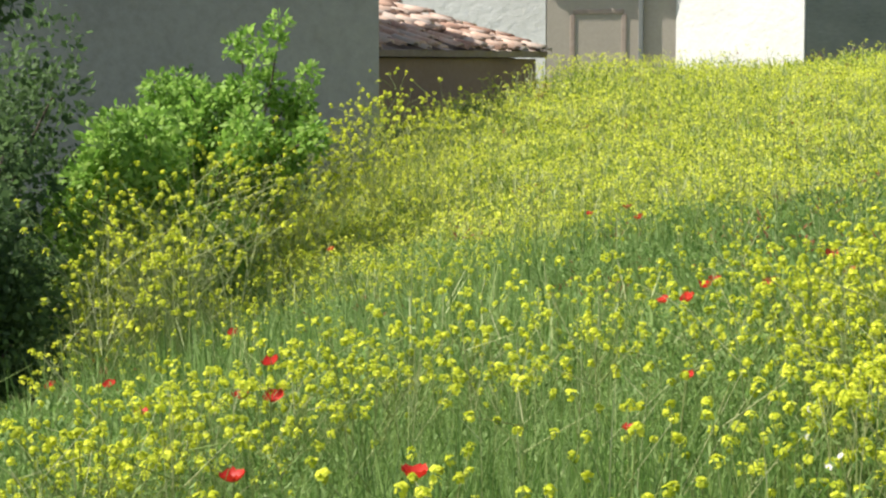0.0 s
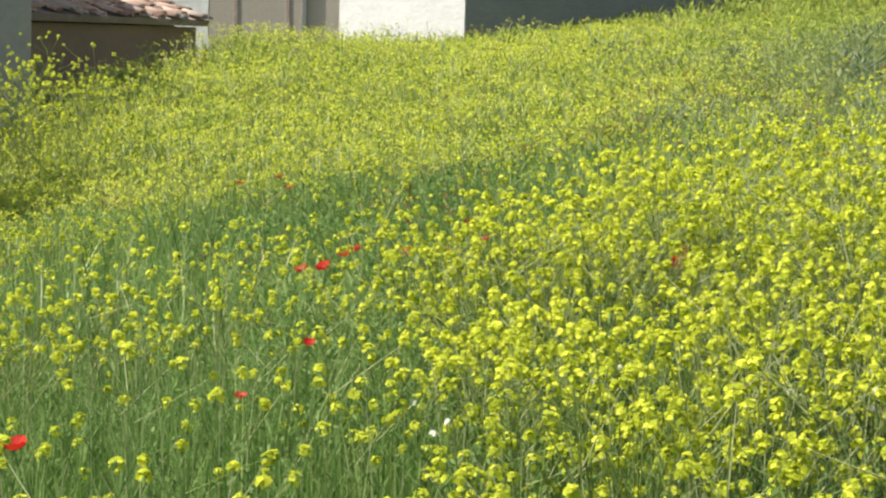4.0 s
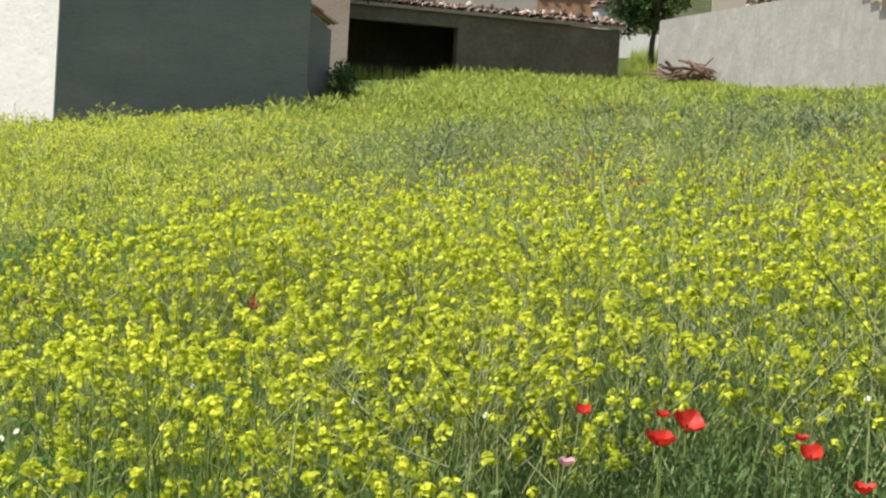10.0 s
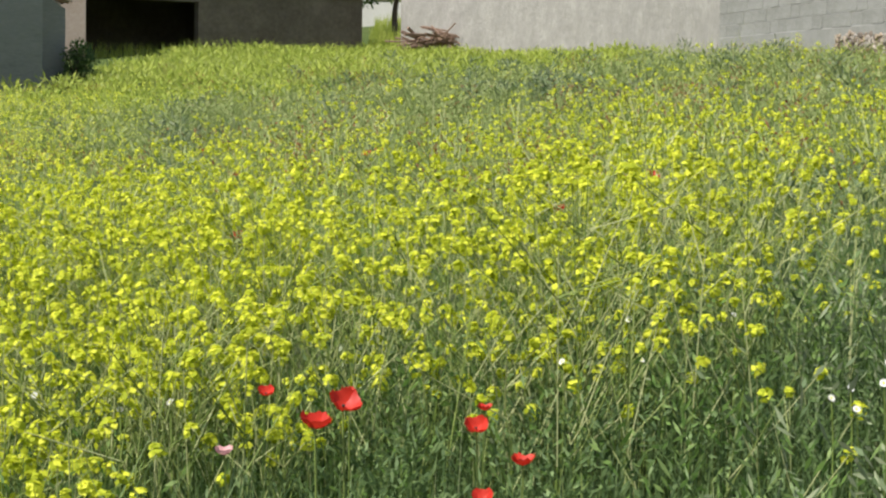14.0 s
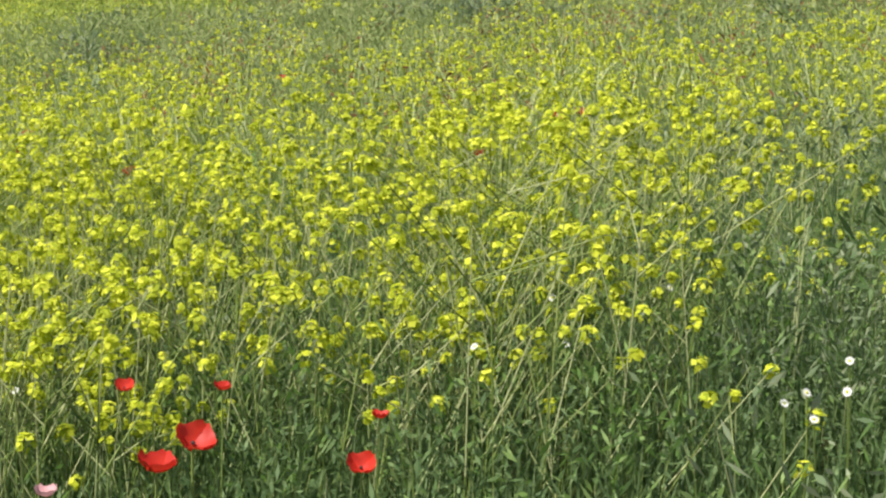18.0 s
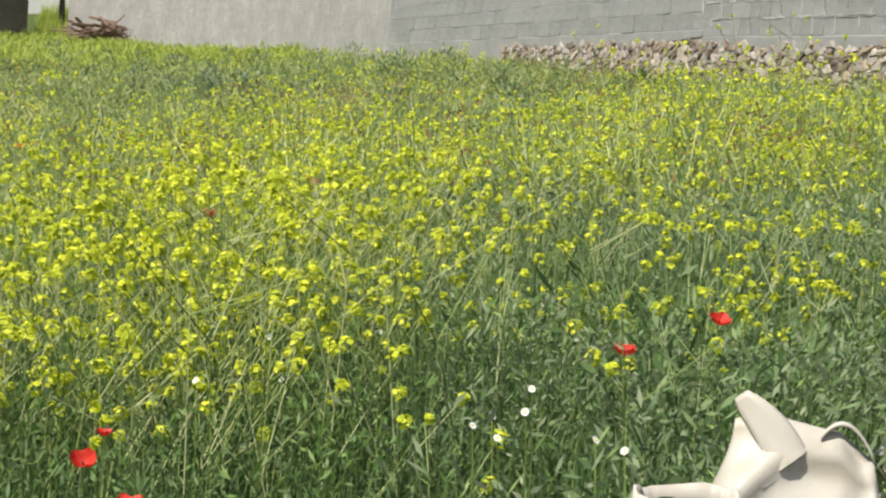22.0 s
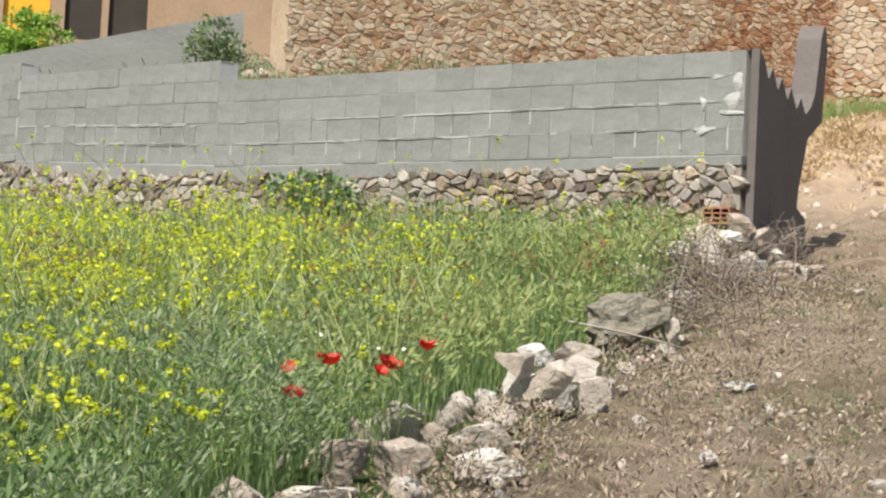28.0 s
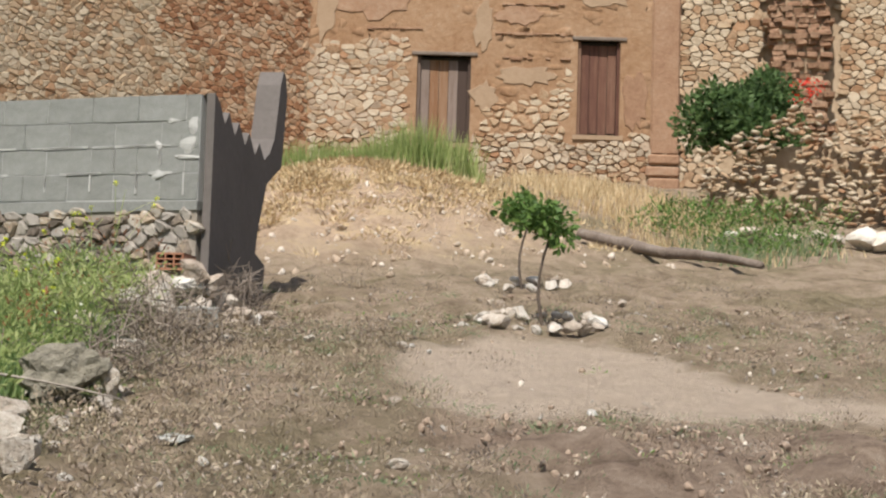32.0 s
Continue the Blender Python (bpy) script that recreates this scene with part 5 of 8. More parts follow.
def mustard(name, seed, r0, r1, per_m2, branches, florets, petal, stem, tall, label, sides=True, keep=bloom, puff=0.9, sway=0.11, dome=0.0, petal_mat="mustard_yellow"):
    r = rng(seed)
    base = scatter(r, per_m2, r0, r1, -47, 44, keep)
    n = len(base)
    h = tall * r.uniform(0.55, 1.15, n) * (0.8 + 0.4 * wave(base[:, 0], base[:, 1], 2.0, 8))
    lean = r.normal(0, sway, (n, 2))
    top = base + np.stack([lean[:, 0] * h, lean[:, 1] * h, h], -1)
    fork = base + (top - base) * r.uniform(0.4, 0.65, n)[:, None]
    heads, p, q = [top], [base, fork], [fork, top]
    for k in range(branches):
        a = r.uniform(0, 2 * np.pi, n)
        out = h * r.uniform(0.12, 0.38, n)
        s = r.uniform(0.3, 0.85, n)[:, None]
        start = base + (top - base) * s
        end = start + np.stack([np.cos(a) * out, np.sin(a) * out, (1 - s[:, 0]) * h * r.uniform(0.5, 1.0, n)], -1)
        heads.append(end)
        p.append(start)
        q.append(end)
    p, q = np.concatenate(p), np.concatenate(q)
    w = np.full(len(p), stem)
    if sides:
        sv, sf = tubes(r, p, q, w, w * 0.55)
    else:
        d = q - p
        side = np.stack([-d[:, 1] + 0.02, d[:, 0] + 0.3 * d[:, 2], 0 * w], -1)
        side = side / (np.linalg.norm(side, axis=1, keepdims=True) + 1e-9) * stem
        sv = np.stack([p - side, p + side, q + side * 0.6, q - side * 0.6], 1).reshape(-1, 3)
        sf = np.arange(len(p))[:, None] * 4 + np.arange(4)
    heads = np.concatenate(heads)
    heads = heads[r.uniform(0, 1, len(heads)) < 0.85]
    if dome:
        # a round head: petals over a small dome, each facing outward
        way = r.normal(0, 1, (len(heads) * florets, 3))
        way[:, 2] += 0.5
        way /= np.linalg.norm(way, axis=1, keepdims=True)
        at = np.repeat(heads, florets, 0) + way * np.repeat(dome * r.uniform(0.55, 1.15, len(heads)), florets)[:, None]
        fv, ff = petals(r, at, petal * r.uniform(0.6, 1.0, len(at)), way=way)
    else:
        at = np.repeat(heads, florets, 0) + r.normal(0, 1, (len(heads) * florets, 3)) * np.array([1, 1, 0.8]) * petal * puff
        fv, ff = petals(r, at, petal * r.uniform(0.55, 1.0, len(at)))
    ob = cloud(name, np.concatenate([sv, fv]), [np.asarray(sf), ff + len(sv)], ["stem", petal_mat], np.concatenate([np.zeros(len(sf)), np.ones(len(ff))]))
    return tagged(ob, label, "wildflowers", kind="stuff")


def grass(name, seed, r0, r1, per_m2, tall, width, segs, label, material="grass", keep=in_field, az=(-47, 44), sway=0.5):
    r = rng(seed)
    base = scatter(r, per_m2, r0, r1, *az, keep)
    n = len(base)
    uneven = 0.7 if r0 < 13 else 0.25
    h = tall * r.uniform(0.4, 1.1, n) * (1 - 0.5 * uneven + uneven * wave(base[:, 0], base[:, 1], 2.6, 11))
    h = h * (0.5 + 0.5 * smoothstep(0.15, 1.3, -row_side(base[:, 0], base[:, 1])))
    v, f = blades(r, base, h, width * r.uniform(0.6, 1.3, n), r.uniform(0.02, sway, n), segs)
    return tagged(cloud(name, v, f, [material]), label, "grass", kind="stuff")


def weeds(name, seed, r0, r1, per_m2, leaves, size, tall, material, keep, label, az=(-47, 44)):
    """Leafy tangles: small narrow leaves at all heights round each place."""
    r = rng(seed)
    base = scatter(r, per_m2, r0, r1, *az, keep)
    n = len(base) * leaves
    h = tall * r.uniform(0.25, 1.0, n) ** 0.8 * np.repeat(0.55 + 0.6 * wave(base[:, 0], base[:, 1], 1.6, seed), leaves)
    a, out = r.uniform(0, 2 * np.pi, n), np.abs(r.normal(0, 0.07, n)) * (0.5 + h / tall)
    p = np.repeat(base, leaves, 0) + np.stack([np.cos(a) * out, np.sin(a) * out, h], -1)
    d = np.stack([np.cos(a), np.sin(a), r.uniform(-0.1, 1.6, n)], -1) * (size * r.uniform(0.6, 1.5, n))[:, None]
    side = np.cross(d, r.normal(0, 1, (n, 3)))
    side = side / (np.linalg.norm(side, axis=1, keepdims=True) + 1e-9) * (size * 0.17 * r.uniform(0.6, 1.4, n))[:, None]
    v = np.stack([p, p + d * 0.5 + side, p + d, p + d * 0.5 - side], 1).reshape(-1, 3)
    return tagged(cloud(name, v, np.arange(n)[:, None] * 4 + np.arange(4), [material]), label, "weeds", kind="stuff")


def edge_bloom(x, y):
    """Tall mustard along the field's lower edge."""
    e = np.interp(y, EDGE_Y, EDGE_X)
    return ((x > e + 0.1) & (x < e + 1.2) & (y > 9.8)).astype(float) * (0.3 + 0.7 * wave(x, y, 1.2, 44))


def lush(x, y):
    """Rank blue-green grass towards the stone row."""
    d, az = polar(x, y)
    return in_field(x, y) * np.clip(smoothstep(8, 20, az) + 0.12 * smoothstep(-14, -4, az), 0, 1)


def leafy(x, y):
    """Leafy weeds, sparser towards the stone row and at the foot."""
    d, az = polar(x, y)
    return in_field(x, y) * (1 - 0.6 * smoothstep(7, 14, az)) * (0.25 + 0.75 * smoothstep(3.8, 5.0, d))


def grey_weed(x, y):
    """Rank grey-green weeds before the stone row."""
    d, az = polar(x, y)
    return in_field(x, y) * smoothstep(7, 14, az) * (0.4 + 0.6 * wave(x, y, 1.0, 71)) * (0.4 + 0.6 * smoothstep(4.4, 5.6, d))


def lower_side(x, y):
    """The sunny lower side of the field, towards the houses."""
    d, az = polar(x, y)
    return in_field(x, y) * (1 - smoothstep(-18, -9, az - 13 * smoothstep(19, 29, d) + 8 * (wave(x, y, 4.0, 67) - 0.5)))


def upper_side(x, y):
    return in_field(x, y) - lower_side(x, y)


def foot_belt(x, y):
    """Deep grass at the field's foot, darkened for the shade between its stems."""
    d, az = polar(x, y)
    return in_field(x, y) * (1 - smoothstep(3.9, 5.4, d)) * smoothstep(-18, -8, az)


def wall_strip(x, y):
    """The weedy strip along the foot of the block wall."""
    deep = terrace_depth(x, y)
    return ((deep < -0.22) & (deep > -1.3) & (y < 34) & (row_side(x, y) < 0)).astype(float) * (0.3 + 0.7 * wave(x, y, 1.2, 68))


mustard("mustard_flowers", 21, 1.6, 6.5, 140, 5, 18, 0.0092, 0.0017, 0.6, "yellow wild mustard in bloom on thin pale stems", dome=0.0132)
mustard("mustard_flowers", 22, 6.5, 13.0, 84, 5, 9, 0.0098, 0.0024, 0.58, "yellow wild mustard in bloom across the meadow", sides=False, dome=0.0125)
mustard("mustard_flowers", 23, 13.0, 26.0, 62, 5, 5, 0.0135, 0.0034, 0.48, "yellow wild mustard thick on the slope", sides=False, petal_mat="mustard_pale")
mustard("mustard_flowers", 24, 26.0, 52.0, 24, 4, 3, 0.015, 0.005, 0.26, "yellow wild mustard along the far meadow", sides=False, petal_mat="mustard_pale")
mustard("tall_mustard", 25, 5.0, 16.0, 0.9, 4, 18, 0.009, 0.0026, 0.8, "tall single mustard stalks above the meadow", keep=in_field, sway=0.06, dome=0.016)
grass("edge_grass", 27, 9.0, 17.5, 170, 0.6, 0.014, 1, "tall green grass along the field's lower edge", "fresh_grass", edge_bloom)
mustard("tall_mustard", 26, 9.0, 18.5, 40, 7, 12, 0.0145, 0.0026, 1.15, "tall mustard thick along the field's lower edge", keep=edge_bloom, dome=0.02)
grass("meadow_grass", 31, 1.3, 6.0, 760, 0.36, 0.006, 2, "dense green meadow grass", "grass", lambda x, y: upper_side(x, y) * (1 - 0.7 * foot_belt(x, y)) * (1 - 0.6 * smoothstep(12, 20, polar(x, y)[1])))
grass("meadow_grass", 131, 1.3, 6.5, 800, 0.38, 0.006, 2, "fresh green meadow grass", "fresh_grass", lower_side)
# darker greens paint in the shade low among the stems
grass("deep_grass", 132, 1.3, 5.4, 700, 0.4, 0.006, 2, "grass at the field's foot, darkened for the shade between stems", "deep_grass", foot_belt, sway=0.6)
weeds("deep_weeds", 133, 1.3, 5.4, 90, 34, 0.017, 0.34, "deep_grass", foot_belt, "leafy weeds at the field's foot, darkened for the shade between stems")
grass("rank_grass", 41, 1.3, 8.0, 380, 0.44, 0.0075, 2, "tall blue-green grass near the stone row", "blue_grass", lush, sway=0.5)
grass("rank_grass", 42, 8.0, 15.0, 250, 0.46, 0.012, 1, "tall blue-green grass below the block wall", "blue_grass", lush)
weeds("meadow_weeds", 35, 1.3, 6.5, 90, 44, 0.019, 0.42, "fresh_grass", leafy, "leafy green weeds among the grass")
weeds("rank_weeds", 72, 1.3, 7.0, 100, 40, 0.024, 0.5, "grey_green", grey_weed, "rank grey-green leafy weeds near the stone row")
weeds("meadow_weeds", 38, 3.8, 6.5, 40, 36, 0.018, 0.46, "grey_green", upper_side, "grey-green leafy weeds among the grass")
grass("meadow_grass", 32, 6.0, 13.0, 330, 0.36, 0.011, 1, "dense green meadow grass", "grass", upper_side)
grass("meadow_grass", 134, 6.5, 13.5, 380, 0.4, 0.011, 1, "fresh green meadow grass", "fresh_grass", lower_side)
grass("gap_grass", 135, 5.5, 13.0, 260, 0.55, 0.01, 2, "rank green grass between the flowers", "fresh_grass", lambda x, y: in_field(x, y) * green_gap(x, y), sway=0.4)
weeds("meadow_weeds", 36, 6.5, 14.0, 70, 22, 0.036, 0.4, "fresh_grass", lower_side, "leafy green weeds among the grass")
weeds("meadow_weeds", 39, 6.5, 14.0, 70, 22, 0.036, 0.42, "dull_grass", upper_side, "grey-green leafy weeds among the grass")
grass("meadow_grass", 33, 13.0, 26.0, 120, 0.38, 0.02, 1, "pale yellow-green meadow grass", "bright_grass", lower_side)
grass("meadow_grass", 136, 13.0, 26.0, 130, 0.38, 0.02, 1, "dull green meadow grass", "dull_grass", upper_side)
weeds("meadow_weeds", 37, 14.0, 28.0, 26, 14, 0.055, 0.36, "bright_grass", lower_side, "pale green weeds on the slope")
weeds("meadow_weeds", 137, 14.0, 28.0, 30, 16, 0.055, 0.4, "dull_grass", upper_side, "grey-green weeds on the slope")
weeds("meadow_weeds", 40, 28.0, 52.0, 14, 11, 0.09, 0.26, "far_grass", in_field, "pale green weeds on the far slope")
grass("meadow_grass", 34, 26.0, 52.0, 60, 0.28, 0.035, 1, "dense yellow-green grass of the far meadow", "far_grass")
weeds("grey_tussocks", 138, 12.0, 32.0, 0.6, 130, 0.05, 0.5, "grey_green", upper_side, "grey-green tussocks over the upper meadow")
weeds("dock_weeds", 43, 8.0, 30.0, 2.6, 30, 0.03, 0.5, "dock_red", lambda x, y: in_field(x, y) * wave(x, y, 3.0, 46) ** 2, "reddish-brown seeding dock among the grass")
weeds("dock_weeds", 44, 7.0, 17.0, 9.0, 40, 0.024, 0.6, "dock_red", lambda x, y: in_field(x, y) * smoothstep(-22, -12, polar(x, y)[1]) * wave(x, y, 1.6, 45) ** 2, "rusty seed heads of dock among the flowers")
grass("pale_stalks", 47, 3.2, 9.0, 36, 0.56, 0.0034, 3, "thin pale stalks among the grass", "stem", sway=0.09)
grass("pale_stalks", 48, 9.0, 16.0, 50, 0.55, 0.008, 1, "thin pale stalks among the grass", "stem", sway=0.1)
weeds("thistle_leaves", 145, 1.5, 8.0, 80, 30, 0.036, 0.42, "deep_grass", lambda x, y: in_field(x, y) * np.exp(-(((x - 1.8) / 0.3) ** 2 + ((y - 5.9) / 0.8) ** 2)), "broad dark thistle leaves by the white sacks")
grass("wall_strip_grass", 139, 9.0, 34.0, 180, 0.48, 0.014, 1, "dry yellow-green grass along the wall's foot", "far_grass", wall_strip, (2, 44))
weeds("wall_strip_weeds", 140, 9.0, 34.0, 16, 26, 0.035, 0.4, "dull_grass", wall_strip, "leafy weeds along the wall's foot", (2, 44))


def verge(x, y):
    """The strip before the open shed and the plot under the village tree."""
    line = y - 47.9 - (x + 8.5) * 0.466
    strip = (line > -0.3) & (line < 0.62) & (x > -8.6) & (x < -1.2)
    plot = (x > -1.3) & (x < 1.6) & (y > 49.5) & (y < 60.2) & (terrace_depth(x, y) < -0.15)
    return (strip | plot).astype(float)


grass("verge_grass", 49, 44.0, 62.0, 130, 0.42, 0.03, 1, "bright yellow-green grass before the shed", "far_grass", verge, (-14, 6))


# ---- bushes and trees ----
def leaf_cloud(name, parent, balls, leaves, size, material, seed, drop=0.0):
    """Leaves in clumps: balls are (x, y, z, radius); each carries its share of small pointed leaves."""
    r = rng(seed)
    ctr = np.array([b[:3] for b in balls])
    rad = np.array([b[3] for b in balls])
    pick = r.choice(len(balls), leaves, p=rad**2 / (rad**2).sum())
    d = r.normal(0, 1, (leaves, 3))
    d /= np.linalg.norm(d, axis=1, keepdims=True)
    p = ctr[pick] + d * (rad[pick] * r.uniform(0.35, 1.08, leaves) ** 0.7)[:, None]
    u = d + r.normal(0, 0.8, (leaves, 3)) + np.array([0, 0, -drop])
    u /= np.linalg.norm(u, axis=1, keepdims=True)
    w = np.cross(u, r.normal(0, 1, (leaves, 3)))
    w /= np.linalg.norm(w, axis=1, keepdims=True)
    s = (size * r.uniform(0.6, 1.4, leaves))[:, None]
    v = np.stack([p, p + u * s * 0.5 + w * s * 0.28, p + u * s, p + u * s * 0.5 - w * s * 0.28], 1).reshape(-1, 3)
    ob = cloud(name, v, np.arange(leaves)[:, None] * 4 + np.arange(4), [material])
    if parent:
        ob.parent = parent
        ob.matrix_parent_inverse = parent.matrix_world.inverted()
    return ob


def limbs(name, parent, lines, material="bark", bow=0.09):
    """Tapered, bent limbs: each line is (start, end, radius at start, at end)."""
    bm = bmesh.new()
    for k, (a, b, r0, r1) in enumerate(lines):
        a, b = Vector(a), Vector(b)
        n, rings = 5, []
        axis = (b - a).normalized()
        u = axis.orthogonal().normalized()
        w = axis.cross(u)
        bend = (u * math.sin(k * 2.3) + w * math.cos(k * 1.7)) * (b - a).length * bow
        for i in range(n + 1):
            f = i / n
            c = a.lerp(b, f) + bend * math.sin(f * math.pi)
            rad = r0 + (r1 - r0) * f
            rings.append([bm.verts.new(c + (u * math.cos(t) + w * math.sin(t)) * rad * (1 + 0.12 * math.sin(3 * t + k + i))) for t in (j * math.pi / 3 for j in range(6))])
        for i in range(n):
            for j in range(6):
                bm.faces.new((rings[i][j], rings[i][(j + 1) % 6], rings[i + 1][(j + 1) % 6], rings[i + 1][j]))
        bm.faces.new(rings[-1])
    ob = part(name, bm, material, parent, smooth=True)
    if parent:
        ob.matrix_parent_inverse = parent.matrix_world.inverted()
    return ob


def clumps(r, c, radii, n, size):
    """Balls scattered through an ellipsoid, mostly near its skin."""
    out = []
    for _ in range(n):
        d = r.normal(0, 1, 3)
        d /= np.linalg.norm(d)
        q = np.array(c) + d * np.array(radii) * r.uniform(0.3, 1.08)
        out.append((*q, size * r.uniform(0.45, 1.5)))
    return out


def bush(name, label, at, radii, n, size, leaves, leaf, material, seed, category="bush", lift=0.5):
    r = rng(seed)
    z = float(height(*at)) if len(at) == 2 else at[2]
    ob = thing(name, label, category, (at[0], at[1], z))
    c = (at[0], at[1], z + radii[2] * lift * 2 - radii[2] * (2 * lift - 1))
    balls = clumps(r, c, radii, n, size)
    limbs("branchwork", ob, [((at[0], at[1], z - 0.1), b[:3], 0.03, 0.008) for b in balls[:9]])
    tagged(leaf_cloud("foliage", ob, balls, leaves, leaf, material, seed + 1), "")
    return ob


def tree(name, label, at, trunk_h, crown_z, radii, n, size, leaves, leaf, material, seed, girth=0.12):
    r = rng(seed)
    z = float(height(*at)) if len(at) == 2 else at[2]
    ob = thing(name, label, "tree", (at[0], at[1], z))
    c = (at[0], at[1], crown_z)
    balls = clumps(r, c, radii, n, size)
    fork = Vector((at[0], at[1], z + trunk_h))
    lines = [((at[0], at[1], z - 0.15), fork, girth, girth * 0.7)] + [(fork, b[:3], girth * 0.5, girth * 0.12) for b in balls[:10]]
    limbs("trunk", ob, lines)
    leaf_cloud("crown", ob, balls, leaves, leaf, material, seed + 1)
    return ob


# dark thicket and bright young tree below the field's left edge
# dark leaf colour paints in the shade under the overhang
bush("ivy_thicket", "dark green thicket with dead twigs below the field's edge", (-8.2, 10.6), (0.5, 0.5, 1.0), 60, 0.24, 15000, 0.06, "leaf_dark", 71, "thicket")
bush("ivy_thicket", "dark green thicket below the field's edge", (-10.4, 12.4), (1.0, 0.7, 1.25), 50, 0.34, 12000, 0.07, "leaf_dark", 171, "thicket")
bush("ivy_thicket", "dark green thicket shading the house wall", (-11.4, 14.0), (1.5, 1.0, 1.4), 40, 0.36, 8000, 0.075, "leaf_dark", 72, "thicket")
def feathery_tree(name, label, at, arms, seed):
    """A young tree of rising, leafy arms: each arm is (heading, lean, length) from a low fork."""
    r = rng(seed)
    z = float(height(*at))
    ob = thing(name, label, "tree", (*at, z))
    fork = Vector((at[0], at[1], z + 0.75))
    lines, balls = [((at[0], at[1], z - 0.1), fork, 0.045, 0.035)], []
    for turn, lean, long in arms:
        way = Vector((math.sin(lean) * math.cos(turn), math.sin(lean) * math.sin(turn), math.cos(lean)))
        tip = fork + way * long
        lines.append((fork, tip, 0.02, 0.006))
        for k in range(9):
            f = 0.3 + 0.78 * k / 8
            c = fork + way * long * f + Vector(r.normal(0, 0.09, 3)) * (1.15 - 0.5 * f)
            balls.append((*c, 0.19 * (1.15 - 0.75 * f) + 0.03))
    limbs("trunk", ob, lines)
    leaf_cloud("crown", ob, balls, 15000, 0.065, "leaf", seed + 1)
    return ob


feathery_tree("young_tree", "bright green young tree with rising arms beside the grey house", (-9.12, 14.47), [(0.5, 0.35, 1.5), (0.8, 0.65, 1.3), (2.6, 0.6, 1.2), (3.4, 0.85, 1.1), (5.6, 0.8, 1.0), (1.6, 0.3, 1.35), (0.3, 0.9, 1.05), (4.2, 0.5, 1.1), (3.0, 0.3, 1.1)], 73)
bush("low_shrub", "light green shrub at the field's edge", (-9.0, 13.35), (0.85, 0.5, 0.88), 60, 0.17, 11000, 0.07, "leaf", 74, "shrub")
bush("low_shrub", "light green shrub among tall mustard", (-8.75, 13.7), (0.7, 0.4, 0.42), 36, 0.14, 4000, 0.06, "leaf", 77, "shrub")
bush("low_shrub", "shrub below the house wall with leaves darkened for shade", (-10.6, 16.6), (1.1, 0.8, 0.7), 22, 0.28, 4500, 0.07, "leaf_dark", 76, "shrub")
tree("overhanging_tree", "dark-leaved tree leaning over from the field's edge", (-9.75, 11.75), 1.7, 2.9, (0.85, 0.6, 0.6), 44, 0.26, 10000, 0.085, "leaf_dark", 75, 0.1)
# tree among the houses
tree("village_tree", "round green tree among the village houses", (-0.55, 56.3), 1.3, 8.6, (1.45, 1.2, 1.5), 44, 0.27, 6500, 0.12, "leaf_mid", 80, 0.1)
# bright and dark leaf colours paint in the sunlit top and shaded lower left
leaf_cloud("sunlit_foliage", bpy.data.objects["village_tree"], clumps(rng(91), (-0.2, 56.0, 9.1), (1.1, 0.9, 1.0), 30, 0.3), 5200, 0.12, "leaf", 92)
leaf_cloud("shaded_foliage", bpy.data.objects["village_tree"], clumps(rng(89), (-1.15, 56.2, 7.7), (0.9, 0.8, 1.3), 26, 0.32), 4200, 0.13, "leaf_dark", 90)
# the bush with red flowers by the farmhouse
flowering = bush("flowering_bush", "dense dark green bush with a patch of red flowers", (20.5, 15.95, 4.9), (0.75, 0.6, 0.62), 34, 0.25, 8000, 0.09, "leaf_dark", 83)
tagged(leaf_cloud("red_flowers", flowering, [(21.0, 15.5, 5.85, 0.17), (20.8, 15.75, 6.02, 0.1), (21.15, 15.4, 5.95, 0.12)], 150, 0.05, "poppy_red", 84), "bright red flowers")
bush("green_shrub", "small bright green shrub beside the mound", (13.4, 18.6, 4.1), (0.55, 0.4, 0.42), 16, 0.18, 2200, 0.06, "leaf", 85, "shrub")
bush("terrace_shrub", "grey-green shrub on the terrace slope", (10.6, 25.6, 4.9), (0.55, 0.4, 0.5), 16, 0.18, 2000, 0.07, "grey_green", 86, "shrub")
bush("vine", "leafy green vine before the yellow door", (11.45, 36.3, 6.4), (0.8, 0.3, 0.72), 26, 0.17, 3000, 0.09, "leaf", 87, "vine")
for k, (x, y, s) in enumerate([(6.8, 14.7, 0.55), (5.9, 21.0, 0.4), (7.4, 13.2, 0.35)]):
    bush("wall_weed", "leafy dark green weed at the foot of the block wall", (x, y), (0.4 * s * 2, 0.25, 0.3 * s * 2), 14, 0.11, 1600, 0.05, "leaf_dark" if k % 2 else "blue_grass", 190 + 2 * k, "weed")
bush("corner_weed", "dark green weeds at the barn's corner", (-5.75, 34.6), (0.35, 0.25, 0.4), 14, 0.16, 1600, 0.06, "leaf_dark", 93, "weed")
bush("meadow_bush", "low grey-green bush in the meadow", (1.75, 22.3), (0.35, 0.3, 0.25), 10, 0.14, 900, 0.06, "grey_green", 88)

# ---- saplings in stone rings ----
rocks = [rock_mesh("rock", 700 + k, "pale_stone", 0.75, 0.24, 3) for k in range(12)]


